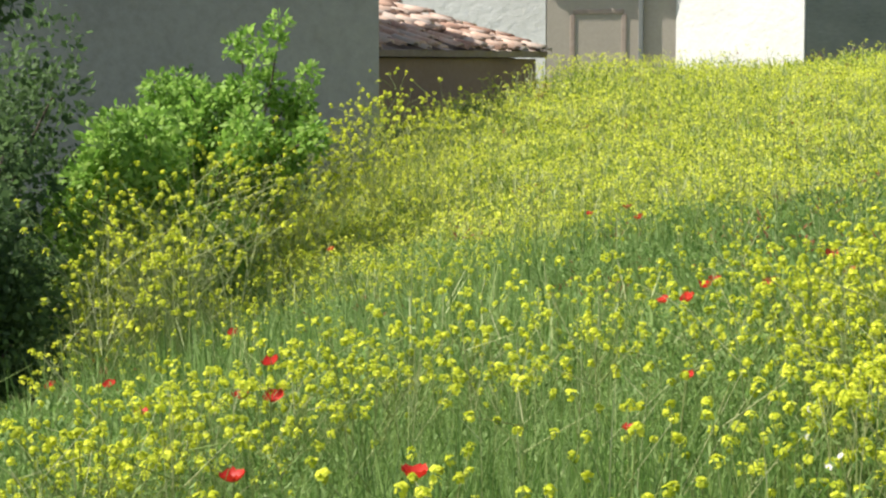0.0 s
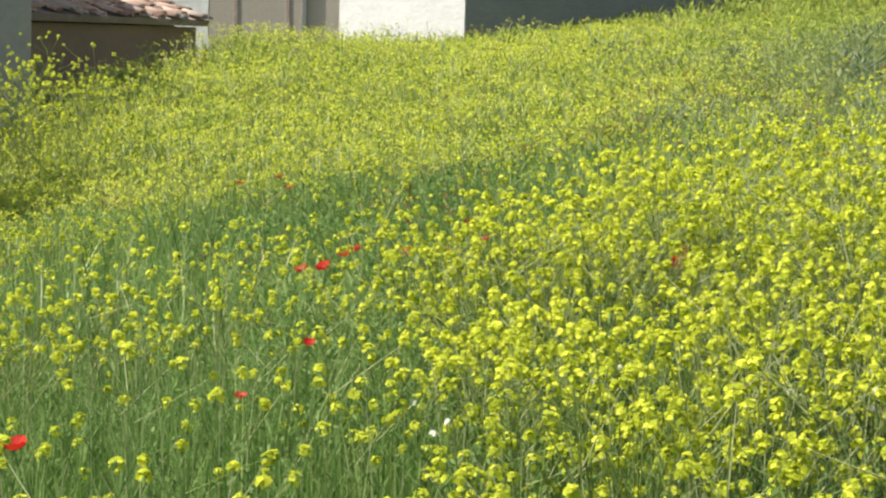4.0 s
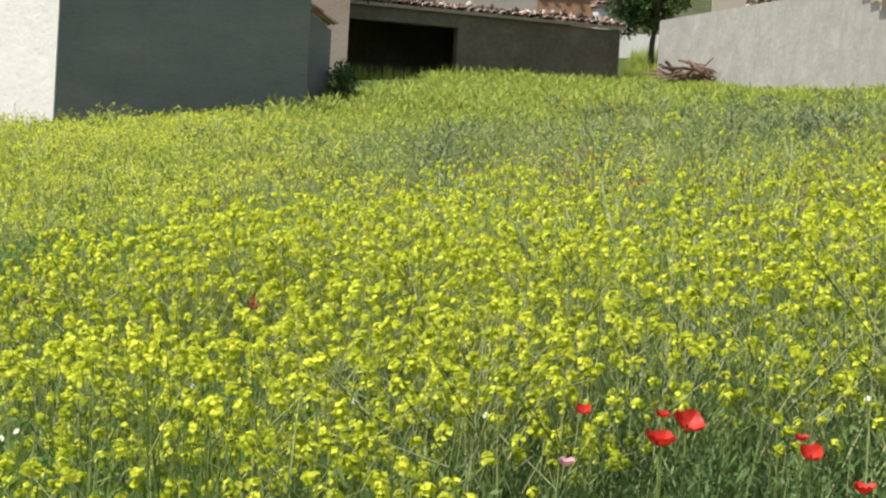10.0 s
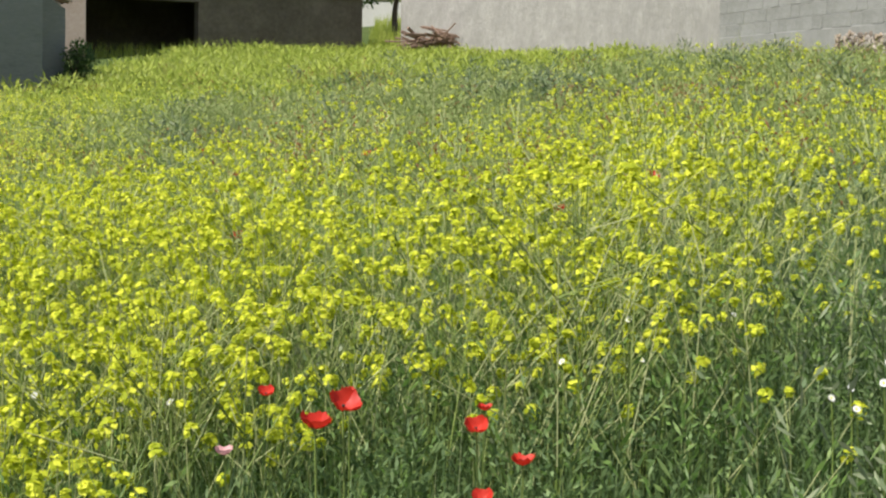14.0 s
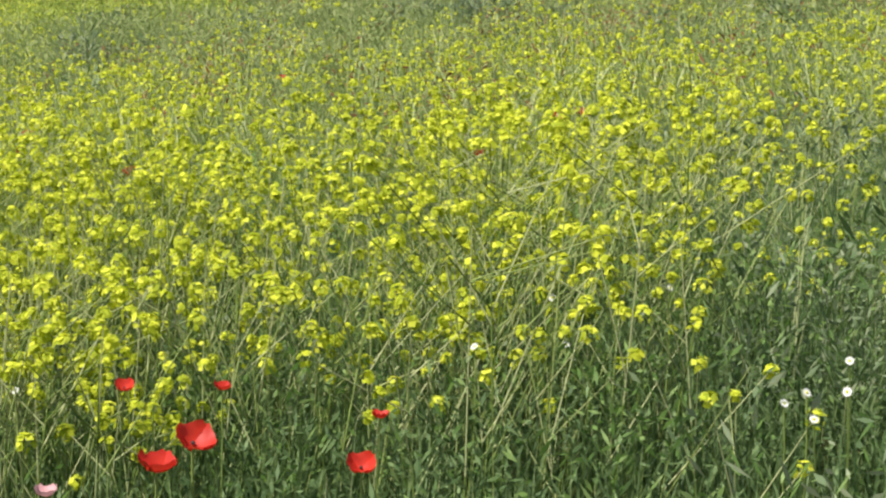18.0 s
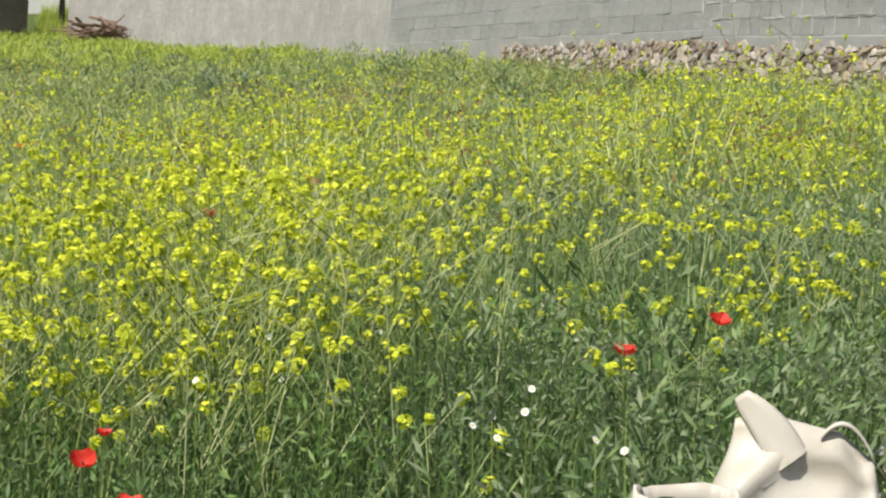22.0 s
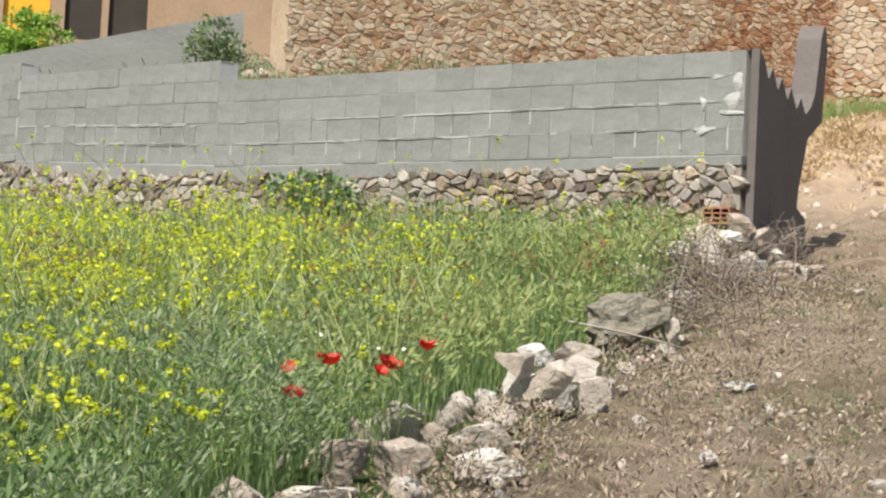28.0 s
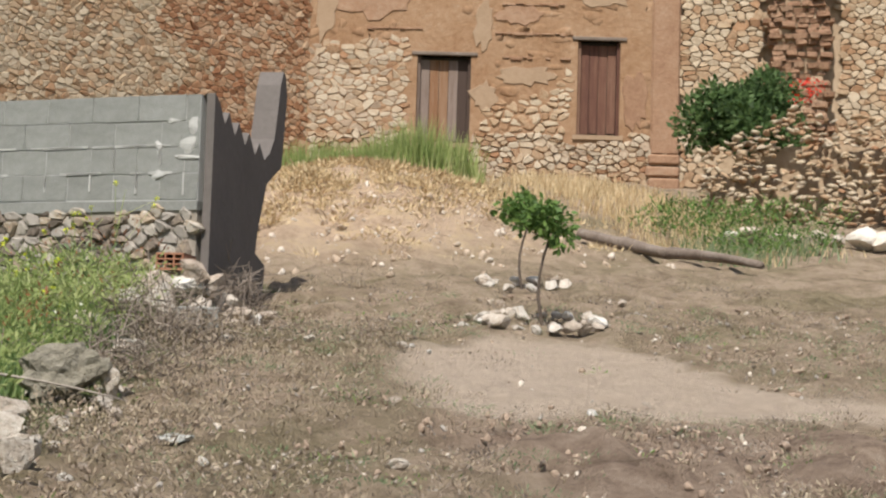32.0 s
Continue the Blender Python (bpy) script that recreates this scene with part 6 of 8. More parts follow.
def rock(x, y, size, seed, z=None, group="stones of the row", label="pale broken limestone rock among dry weeds", me=None, sink=0.25, name="rock"):
    r = rng(seed)
    base = float(height(x, y)) if z is None else z
    s = size * r.uniform(0.85, 1.15, 3)
    m = Matrix.Translation((x, y, base + size * 0.36 * (1 - sink) + min(0.03, 0.1 * size))) @ Euler((r.normal(0, 0.25), r.normal(0, 0.25), r.uniform(0, 6.28))).to_matrix().to_4x4() @ Matrix.Diagonal((*(s * np.array([1.25, 1.0, 1.0])), 1))
    return tagged(placed(name, me or rocks[seed % 12], m), label, "rock", group)


for k, (x, y, crown, rad, n) in enumerate([(10.58, 10.77, 0.72, 0.42, 20), (12.56, 12.71, 0.62, 0.38, 12)]):
    z = float(height(x, y))
    sap = thing("sapling", "young green sapling inside a ring of stones", "tree", (x, y, z), group="saplings of the yard")
    balls = clumps(rng(90 + k), (x, y, z + crown + 0.05), (0.2, 0.2, 0.13), 14, 0.075)
    limbs("trunk", sap, [((x, y, z - 0.05), (x + 0.03, y, z + crown - 0.1), 0.013, 0.009)] + [((x + 0.03, y, z + crown - 0.12), b[:3], 0.006, 0.003) for b in balls[:8]])
    leaf_cloud("crown", sap, balls, 620, 0.055, "leaf_mid", 95 + k, 0.5)
    for j in range(n):
        a = j * 2 * math.pi / n
        rock(x + math.cos(a) * rad * rng(j + 7).uniform(0.85, 1.2), y + math.sin(a) * rad * 0.85, rng(j).uniform(0.08, 0.17), 800 + 30 * k + j, group="stones round the saplings", label="pale stone of the ring round a sapling")

# ---- the row of stones between field and yard ----
def broken_stone(seed, material="pale_stone", chip=1.0, faces=10):
    """A broken limestone block filling a 1 m cube, with flat faces and chipped edges; its origin is at the foot."""
    r = rng(seed)
    bm = bmesh.new()
    bmesh.ops.create_icosphere(bm, subdivisions=4, radius=0.7)
    planes = [(Vector(r.normal(0, 1, 3)).normalized(), r.uniform(0.2, 0.4)) for _ in range(faces)]
    off = Vector(r.uniform(0, 50, 3))
    for v in bm.verts:
        for n, d in planes:
            over = v.co.dot(n) - d
            if over > 0:
                v.co -= n * over * 0.98
        v.co *= 1 + chip * (0.1 * noise.noise(v.co * 4 + off) + 0.06 * noise.noise(v.co * 11 + off))
    lo = Vector([min(v.co[k] for v in bm.verts) for k in range(3)])
    hi = Vector([max(v.co[k] for v in bm.verts) for k in range(3)])
    for v in bm.verts:
        v.co = Vector([(v.co[k] - lo[k]) / (hi[k] - lo[k]) - (0.5, 0.5, 0.0)[k] for k in range(3)])
    me = bpy.data.meshes.new("rock")
    bm.to_mesh(me)
    bm.free()
    me.materials.append(M[material])
    return me


# place, width, height and lift over the ground of the stones in the row
broken = [broken_stone(1700 + k) for k in range(11)]
MAIN = [(3.29, 7.58, 0.2, 0.12, 0), (3.8, 8.13, 0.23, 0.15, 0), (3.33, 7.25, 0.17, 0.17, 0), (3.23, 7.05, 0.1, 0.08, 0), (4.16, 8.35, 0.15, 0.15, 0), (4.31, 8.3, 0.18, 0.14, 0),
        (3.97, 7.87, 0.19, 0.12, 0), (3.77, 7.46, 0.22, 0.1, 0), (3.93, 8.1, 0.1, 0.08, 0), (3.65, 8.12, 0.09, 0.1, 0), (4.77, 8.81, 0.13, 0.15, 0)]
MAIN += [(4.81, 8.58, 0.14, 0.11, 0), (4.98, 8.61, 0.11, 0.14, 0), (6.18, 9.67, 0.12, 0.15, 0), (4.68, 8.72, 0.15, 0.11, 0.12), (4.64, 8.42, 0.2, 0.16, 0.08), (5.08, 8.9, 0.22, 0.1, 0.13),
         (4.76, 8.35, 0.14, 0.15, 0.04), (4.92, 8.95, 0.15, 0.1, 0.12), (4.94, 8.67, 0.15, 0.11, 0.1), (4.86, 8.75, 0.2, 0.14, 0)]
MAIN += [(2.69, 7.01, 0.16, 0.12, 0), (2.91, 7.01, 0.24, 0.09, 0), (2.78, 6.91, 0.12, 0.1, 0), (2.55, 6.99, 0.08, 0.06, 0), (3.24, 7.06, 0.11, 0.08, 0), (2.3, 6.5, 0.2, 0.13, 0), (1.95, 6.1, 0.17, 0.1, 0)]
for k, (x, y, w, h, up) in enumerate(MAIN):
    g = rng(900 + k)
    m = Matrix.Translation((x, y, float(height(x, y)) + up + 0.005)) @ Matrix.Rotation(-0.62 + g.normal(0, 0.25), 4, "Z") @ Matrix.Rotation(g.normal(0, 0.12), 4, "Y") @ Matrix.Diagonal((w * 1.1, w * g.uniform(0.75, 1.0), h * 1.05, 1))
    tagged(placed("rock", broken[(k * 7) % 11], m), "pale broken limestone rock among dry weeds", "rock", "stones of the row")
r = rng(55)
for k in range(100):
    t = r.uniform(1.6, 6.95)
    x, y = (np.interp(t, range(8), ROW[:, c]) for c in (0, 1))
    x, y, w = x + r.normal(0, 0.14), y + r.normal(0, 0.14), r.uniform(0.04, 0.12)
    m = Matrix.Translation((x, y, float(height(x, y)) - 0.005)) @ Matrix.Rotation(r.uniform(0, 6.28), 4, "Z") @ Matrix.Diagonal((w, w * r.uniform(0.6, 1), w * r.uniform(0.4, 0.8), 1))
    tagged(placed("rock", broken[k % 11], m), "small pale broken stone of the row", "rock", "stones of the row")
m = Matrix.Translation((6.02, 9.82, float(height(6.02, 9.82)) - 0.03)) @ Matrix.Rotation(-0.62, 4, "Z") @ Matrix.Diagonal((0.44, 0.36, 0.31, 1))
tagged(placed("boulder", broken_stone(1733, "grey_rock", 3.0, 5), m), "large grey lichened boulder at the field's edge", "boulder")
for k in range(44):
    x, y = r.uniform(3.6, 12.5), 0
    y = x * 0.55 + r.uniform(3.6, 6.2)
    if row_side(x, y) > 0.1 and terrace_depth(x, y) < -0.3:
        rock(x, y, r.uniform(0.03, 0.085), 1020 + k, group="loose stones of the yard", label="loose pale stone lying in the bare yard", sink=0.5)
# boulders and dry-stone terrace below the flowering bush
for k in range(8, 22):
    f = k / 21
    x, y = 17.9 + 1.9 * f - 0.8 * f * (1 - f), 16.6 - 4.8 * f
    rock(x, y, r.uniform(0.2, 0.38), 1060 + k, group="boulders of the terrace", label="pale boulder edging the earth terrace")
for k in range(16):
    rock(17.3 + r.uniform(-0.3, 1.6), 11.6 + r.uniform(-0.5, 0.6), r.uniform(0.12, 0.26), 1090 + k, group="boulders of the terrace", label="pale boulder edging the earth terrace")
terrace = thing("terrace_wall", "low dry-stone terrace wall of brown rubble", "wall", (20.6, 15.2, 4.2))
ta, tb = (19.75, 16.0), (22.6, 11.6)
t1 = wall_part("earth_core", ta, tb, 3.6, 4.98, 5.25, 0.6, "mortar_tan", terrace)
t1.matrix_parent_inverse = terrace.matrix_world.inverted()
r = rng(64)
loose = [rock_mesh("rubble_stone", 1800 + k, "wall_stone_piece", 0.6, 0.45, 1) for k in range(6)]
heap = []
for k in range(900):
    f, u = r.uniform(-0.02, 0.75), r.uniform(0, 1)
    top = 4.95 + 0.47 * smoothstep(0.0, 0.17, f) - 0.14 * smoothstep(0.2, 0.4, f) + 0.05 * math.sin(40 * f)
    out = 0.26 + 0.1 * (1 - u) + r.normal(0, 0.02)
    x, y = ta[0] + (tb[0] - ta[0]) * f - 0.84 * out, ta[1] + (tb[1] - ta[1]) * f - 0.54 * out
    size = r.uniform(0.09, 0.17)
    heap.append(Matrix.Translation((x, y, 3.98 + (top - 3.98) * u)) @ Euler((r.normal(0, 0.3), r.normal(0, 0.3), r.uniform(0, 6))).to_matrix().to_4x4() @ Matrix.Diagonal((size * 1.3, size, size * 0.75, 1)))
for k in range(260):
    placed("stone", loose[k % 6], heap[k], terrace)
joined("bank_rubble", loose, heap[260:], "wall_stone", terrace, "small brown rubble of the terrace face")

# ---- log, bricks and litter of the yard ----
log = thing("fallen_log", "long weathered grey log lying below the bank", "log", (17.0, 14.5, 3.3))
pts = [Vector((x, y, float(height(x, y)) + 0.1)) for x, y in ((17.26, 16.0), (17.05, 15.2), (16.75, 14.35), (16.1, 12.75))]
limbs("trunk", log, [(pts[0], pts[1] + Vector((0, 0, 0.03)), 0.06, 0.075), (pts[1] + Vector((0, 0, 0.03)), pts[2], 0.075, 0.065), (pts[2], pts[3], 0.065, 0.04)], "log_wood", 0.012)
brick = thing("hollow_brick", "red hollow clay brick on the stone row", "brick", (8.32, 11.95, float(height(8.32, 11.95)) + 0.33), 0.6)
bm = bmesh.new()
for z0, z1 in ((0, 0.012), (0.034, 0.042), (0.066, 0.074), (0.098, 0.11)):
    box(bm, -0.14, -0.09, z0, 0.14, 0.09, z1)
for y in (-0.09, -0.033, 0.024, 0.08):
    box(bm, -0.139, y, 0.001, 0.139, y + 0.01, 0.109)
part("brick_body", bm, "brick_red", brick)
g = rng(1120)
for k in range(60):
    x, y = 8.22 + g.normal(0, 0.2), 11.85 + g.normal(0, 0.24)
    w = g.uniform(0.09, 0.24)
    up = max(0.0, 0.4 - 0.85 * math.hypot(x - 8.3, y - 11.92)) * g.uniform(0.4, 1.0)
    m = Matrix.Translation((x, y, float(height(x, y)) + up - 0.01)) @ Euler((g.normal(0, 0.2), g.normal(0, 0.2), g.uniform(0, 6.28))).to_matrix().to_4x4() @ Matrix.Diagonal((w, w * g.uniform(0.7, 1), w * g.uniform(0.5, 0.9), 1))
    tagged(placed("rock", broken[k % 11], m), "pale rubble stone heaped at the wall corner", "rock", "rubble under the brick")
half = thing("concrete_block", "grey concrete block lying by the wall corner", "block", (8.02, 11.35, float(height(8.02, 11.35)) + 0.01), -0.6)
bm = bmesh.new()
box(bm, -0.13, -0.1, 0, 0.13, 0.1, 0.13, 0.008)
part("block_body", bm, "concrete_block", half)
rag = thing("plastic_rag", "crumpled pale plastic rag on the yard soil", "litter", (5.83, 8.73, float(height(5.83, 8.73))))
placed("sheet", rock_mesh("sheet", 1130, "plastic_white", 0.35, 0.8), Matrix.Translation((5.83, 8.73, float(height(5.83, 8.73)) + 0.03)) @ Matrix.Diagonal((0.2, 0.14, 0.16, 1)), rag)
limbs("fallen_branch", None, [((5.55, 9.65, float(height(5.5, 9.6)) + 0.2), (6.1, 9.45, float(height(6.1, 9.45)) + 0.05), 0.007, 0.004)], "weathered_wood", 0.02)
tagged(bpy.data.objects["fallen_branch"], "thin pale dead branch leaning on the stones", "branch")


def twigs(name, label, at, radii, n, seed, material="dry_brush"):
    """A tangle of dry twigs."""
    r = rng(seed)
    z = float(height(*at))
    p = np.array([at[0], at[1], z]) + np.stack([r.normal(0, radii[0] / 2, n), r.normal(0, radii[1] / 2, n), np.abs(r.normal(0, radii[2] / 2, n))], -1)
    q = p + r.normal(0, 0.09, (n, 3))
    v, f = tubes(r, p, q, np.full(n, 0.0035), np.full(n, 0.002))
    return tagged(cloud(name, v, f, [material]), label, "brushwood", kind="stuff")


twigs("brushwood", "grey dry brambles over the stone row", (7.45, 10.95), (0.36, 0.5, 0.26), 650, 131)
twigs("brushwood", "grey dry brambles at the wall corner", (9.1, 12.25), (0.22, 0.2, 0.26), 420, 132)
twigs("brushwood", "dry brambles round the boulder", (6.6, 10.25), (0.45, 0.4, 0.2), 420, 133)


# yard weeds, dry grass and small stones
def on_yard(x, y):
    d = row_side(x, y)
    path = trodden_way(x, y)
    return ((d > 0.02) & (terrace_depth(x, y) < -0.1)).astype(float) * (1 - 0.95 * path)


def row_weeds(x, y):
    d = row_side(x, y)
    return on_yard(x, y) * np.exp(-(d / 1.3) ** 2) * wave(x, y, 1.1, 15)


def mound_grass(x, y):
    return on_yard(x, y) * np.exp(-(((x - 15.2) / 2.2) ** 2 + ((y - 17.4) / 1.5) ** 2)) * (0.2 + wave(x, y, 0.8, 17))


def bank(x, y):
    """The grassy bank between log and farmhouse."""
    s = (x - 17.2) * 0.88 - (y - 14.6) * 0.46
    return on_yard(x, y) * smoothstep(-0.1, 0.3, s) * (1 - smoothstep(1.2, 2.2, s)) * smoothstep(12.9, 13.7, y) * (y < 20)


AZ2 = (18, 66)
weeds("dry_weeds", 141, 3.0, 12.0, 150, 20, 0.019, 0.15, "straw_dull", row_weeds, "dry straw weeds along the stone row", AZ2)
weeds("dry_weeds", 142, 3.0, 12.0, 90, 16, 0.018, 0.12, "dry_brush", row_weeds, "brown dead weeds along the stone row", AZ2)
weeds("yard_weeds", 143, 3.0, 14.0, 50, 16, 0.015, 0.06, "grey_green", lambda x, y: on_yard(x, y) * wave(x, y, 1.5, 19) ** 3, "sparse green weeds in the bare yard", AZ2)
grass("mound_grass", 144, 16.0, 26.0, 420, 0.13, 0.008, 1, "straw-coloured dry grass over the mound", "dry_grass", mound_grass, AZ2)
grass("bank_grass", 145, 16.0, 27.0, 260, 0.5, 0.018, 1, "green grass on the bank by the log", "grey_green", lambda x, y: bank(x, y) * (1 - smoothstep(14.4, 15.6, y)), AZ2)
grass("bank_grass", 146, 16.0, 29.0, 260, 0.45, 0.018, 1, "pale dry grass on the bank by the farmhouse", "dry_grass", lambda x, y: bank(x, y) * smoothstep(14.2, 15.4, y), AZ2)
weeds("bank_weeds", 148, 16.0, 27.0, 40, 18, 0.05, 0.5, "leaf_mid", lambda x, y: bank(x, y) * (1 - smoothstep(15.0, 16.5, y)), "leafy green weeds on the bank", AZ2)
r = rng(149)
n = 3400
a = np.clip(r.normal(-0.75, 0.8, n), -2.0, 0.45)
x = 17.2 + a * 1.15 * 0.7
y = 18.6 - a * 1.15 * 0.7 + r.normal(0, 0.2, n)
v, fc = blades(r, np.stack([x, y, height(x, y) - 0.02], -1), (0.62 + 0.14 * a + 0.1 * np.cos(a * 5.0)) * r.uniform(0.5, 1.1, n), np.full(n, 0.022), r.uniform(0.05, 0.35, n))
tagged(cloud("tall_grass", v, fc, ["dull_grass"]), "tall yellow-green grass behind the mound", "grass", kind="stuff")
# small stones and clods of the yard
n = 15000
rr, az = np.sqrt(r.uniform(9, 15.5**2, n)), np.radians(r.uniform(24, 64, n))
x, y = 0.3 + rr * np.sin(az), 2.3 + rr * np.cos(az)
keep = r.uniform(0, 1, n) < on_yard(x, y) * (0.25 + 0.75 * wave(x, y, 2.0, 23))
chips = [rock_mesh("chip", 1200 + k, "pale_stone", 0.6, 0.55, 2) for k in range(6)]
mats = [Matrix.Translation((p, q, z + 0.004)) @ Euler(r.uniform(0, 6, 3)).to_matrix().to_4x4() @ Matrix.Scale(float(0.008 + 0.05 * r.uniform(0, 1) ** 3.2), 4) for p, q, z in zip(x[keep], y[keep], height(x[keep], y[keep]))]
tagged(joined("yard_pebbles", chips, mats[: len(mats) // 8], "pale_stone", None, "scattered pale pebbles on the bare yard"), category="pebbles")
tagged(joined("brown_pebbles", chips, mats[len(mats) // 8: len(mats) // 2], "rubble_joined", None, "scattered brown and grey pebbles on the bare yard"), category="pebbles")
tagged(joined("yard_clods", chips, mats[len(mats) // 2:], "soil", None, "scattered clods of dry brown earth"), category="clods")
weeds("yard_litter", 171, 4.0, 17.0, 46, 14, 0.019, 0.03, "dry_brush", lambda x, y: on_yard(x, y) * wave(x, y, 1.3, 52) ** 2, "brown plant litter over the bare yard", AZ2)
weeds("yard_litter", 172, 4.0, 18.0, 46, 14, 0.017, 0.035, "straw_dull", lambda x, y: on_yard(x, y) * wave(x, y, 1.0, 53) ** 2, "straw litter over the bare yard", AZ2)
weeds("yard_seedlings", 173, 4.0, 15.0, 1.3, 18, 0.018, 0.07, "fresh_grass", lambda x, y: on_yard(x, y), "bright green seedlings in the bare yard", AZ2)
# upturned clods along the trodden path
n = 900
x = r.uniform(7.0, 13.5, n)
y = 14.1 - 0.75 * x + 0.25 - np.abs(r.normal(0, 0.9, n))
mats = [Matrix.Translation((p, q, z + 0.01)) @ Euler(r.uniform(0, 6, 3)).to_matrix().to_4x4() @ Matrix.Scale(float(0.015 + 0.045 * s**3), 4) for p, q, z, s in zip(x, y, height(x, y), r.uniform(0, 1, n))]
tagged(joined("tilled_clods", chips, mats, "soil", None, "upturned clods of earth along the path"), category="clods")
# dirt, stones and straw over the mound
n = 800
x, y = r.normal(14.2, 1.5, n), r.normal(16.2, 1.15, n)
ok = (on_yard(x, y) > 0.5) & (0.77 * (x - 10.6) - 0.64 * (y - 13.75) > -0.6)
mats = [Matrix.Translation((p, q, z + 0.01)) @ Euler(h).to_matrix().to_4x4() @ Matrix.Scale(float(0.025 + 0.1 * s**5), 4) for p, q, z, h, s in zip(x[ok], y[ok], height(x, y)[ok], r.uniform(0, 6, (n, 3)), r.uniform(0, 1, n))]
tagged(joined("mound_dirt", chips, mats[::2], "soil_pale", None, "lumps of pale dirt over the mound"), category="clods")
tagged(joined("mound_stones", chips, mats[1::2], "pale_stone", None, "small pale stones over the mound"), category="stones")
grass("bank_straw", 176, 16.0, 27.0, 130, 0.34, 0.016, 1, "dry stems among the bank grass", "dry_grass", bank, AZ2)
weeds("mound_straw", 174, 15.0, 24.0, 260, 18, 0.045, 0.07, "dry_grass", lambda x, y: on_yard(x, y) * np.exp(-(((x - 14.7) / 2.0) ** 2 + ((y - 17.2) / 1.1) ** 2)) * wave(x, y, 0.9, 57), "flattened straw over the mound", AZ2)
grass("dry_tussocks", 175, 17.0, 26.0, 340, 0.5, 0.016, 1, "bleached dry tussocks below the farmhouse", "dry_grass", lambda x, y: on_yard(x, y) * np.exp(-(((x - 18.3) / 1.2) ** 2 + ((y - 17.6) / 1.2) ** 2)) * wave(x, y, 0.8, 58), AZ2)
weeds("dry_tufts", 177, 4.0, 14.0, 2.2, 90, 0.016, 0.09, "dry_brush", lambda x, y: on_yard(x, y) * wave(x, y, 1.4, 61) ** 2, "brown dead tufts in the bare yard", AZ2)
weeds("dry_tufts", 178, 4.0, 15.0, 7.0, 80, 0.018, 0.09, "straw_dull", lambda x, y: on_yard(x, y) * wave(x, y, 1.2, 62) ** 2, "straw tufts in the bare yard", AZ2)
weeds("green_tufts", 179, 4.0, 15.0, 5.0, 80, 0.016, 0.07, "grey_green", lambda x, y: on_yard(x, y) * wave(x, y, 1.6, 63) ** 3, "low green tufts in the bare yard", AZ2)


# ---- poppies and daisies ----
def cup_petal(width, length, cup, seed):
    """A rounded petal that leans outward from its foot at the origin, along +x."""
    r = rng(seed)
    bm = bmesh.new()
    rows = []
    for i in range(6):
        f = i / 5
        w = width * (0.22 + 0.78 * math.sin(min(1.0, f * 1.05) * math.pi * 0.62)) * (1 - 0.25 * max(0, f - 0.8) / 0.2)
        row = []
        for j in range(5):
            u = (j - 2) / 2
            x = length * f * (1 - 0.12 * abs(u) * f)
            z = cup * (f**1.4) + 0.3 * cup * u * u * f + 0.05 * cup * math.sin(5 * u + seed) * f
            row.append(bm.verts.new((x, u * w / 2, z + float(r.normal(0, 0.0012)) * f)))
        rows.append(row)
    for i in range(5):
        for j in range(4):
            bm.faces.new((rows[i][j], rows[i][j + 1], rows[i + 1][j + 1], rows[i + 1][j]))
    return bm


def stem_part(parent, tall, lean, rad=0.0016):
    bm = bmesh.new()
    rings = []
    for i in range(7):
        f = i / 6
        c = Vector((lean * math.sin(f * 2.2), 0, tall * f))
        rings.append([bm.verts.new(c + Vector((math.cos(a), math.sin(a), 0)) * rad) for a in (0, 2.09, 4.19)])
    for i in range(6):
        for j in range(3):
            bm.faces.new((rings[i][j], rings[i][(j + 1) % 3], rings[i + 1][(j + 1) % 3], rings[i + 1][j]))
    return part("stalk", bm, "stem", parent), Vector((lean * math.sin(2.2), 0, tall))


def poppy(seed, petal_mat="poppy_red", label="open red poppy on a thin hairy stalk", tall=0.38, size=0.034):
    ob = thing("poppy", label, "poppy", group="poppies of the meadow")
    _, top = stem_part(ob, tall, 0.03 * math.sin(seed))
    tilt = Matrix.Rotation(0.35 + 0.25 * math.sin(seed * 1.7), 4, "X")
    for k in range(4):
        bm = cup_petal(size * 1.75, size * (1.0 if k % 2 else 1.08), size * 0.75, seed + k)
        p = part("petal", bm, petal_mat, ob, smooth=True)
        p.matrix_basis = Matrix.Translation(top) @ tilt @ Matrix.Rotation(k * math.pi / 2, 4, "Z")
    bm = bmesh.new()
    bmesh.ops.create_icosphere(bm, subdivisions=1, radius=size * 0.13)
    p = part("seed_head", bm, "dark_inside", ob, "dark centre of the poppy")
    p.matrix_basis = Matrix.Translation(top) @ tilt @ Matrix.Translation((0, 0, size * 0.2))
    return ob


def daisy(seed, label="white daisy with a yellow centre in the grass"):
    ob = thing("daisy", label, "daisy", group="daisies of the meadow")
    _, top = stem_part(ob, 0.4, 0.03)
    bm = bmesh.new()
    tilt = Matrix.Rotation(0.6 + 0.3 * math.sin(seed), 4, "X")
    for k in range(12):
        a = k * math.pi / 6
        d, w = Vector((math.cos(a), math.sin(a), 0.15)) * 0.4, Vector((-math.sin(a), math.cos(a), 0)) * 0.0019
        bm.faces.new([bm.verts.new(v) for v in (d * 0.004, d * 0.011 + w, d * 0.02, d * 0.011 - w)])
    p = part("petals", bm, "petal_white", ob)
    p.matrix_basis = Matrix.Translation(top) @ tilt
    bm = bmesh.new()
    bmesh.ops.create_icosphere(bm, subdivisions=1, radius=0.0028)
    p = part("centre", bm, "mustard_yellow", ob, "yellow centre")
    p.matrix_basis = Matrix.Translation(top) @ tilt
    return ob


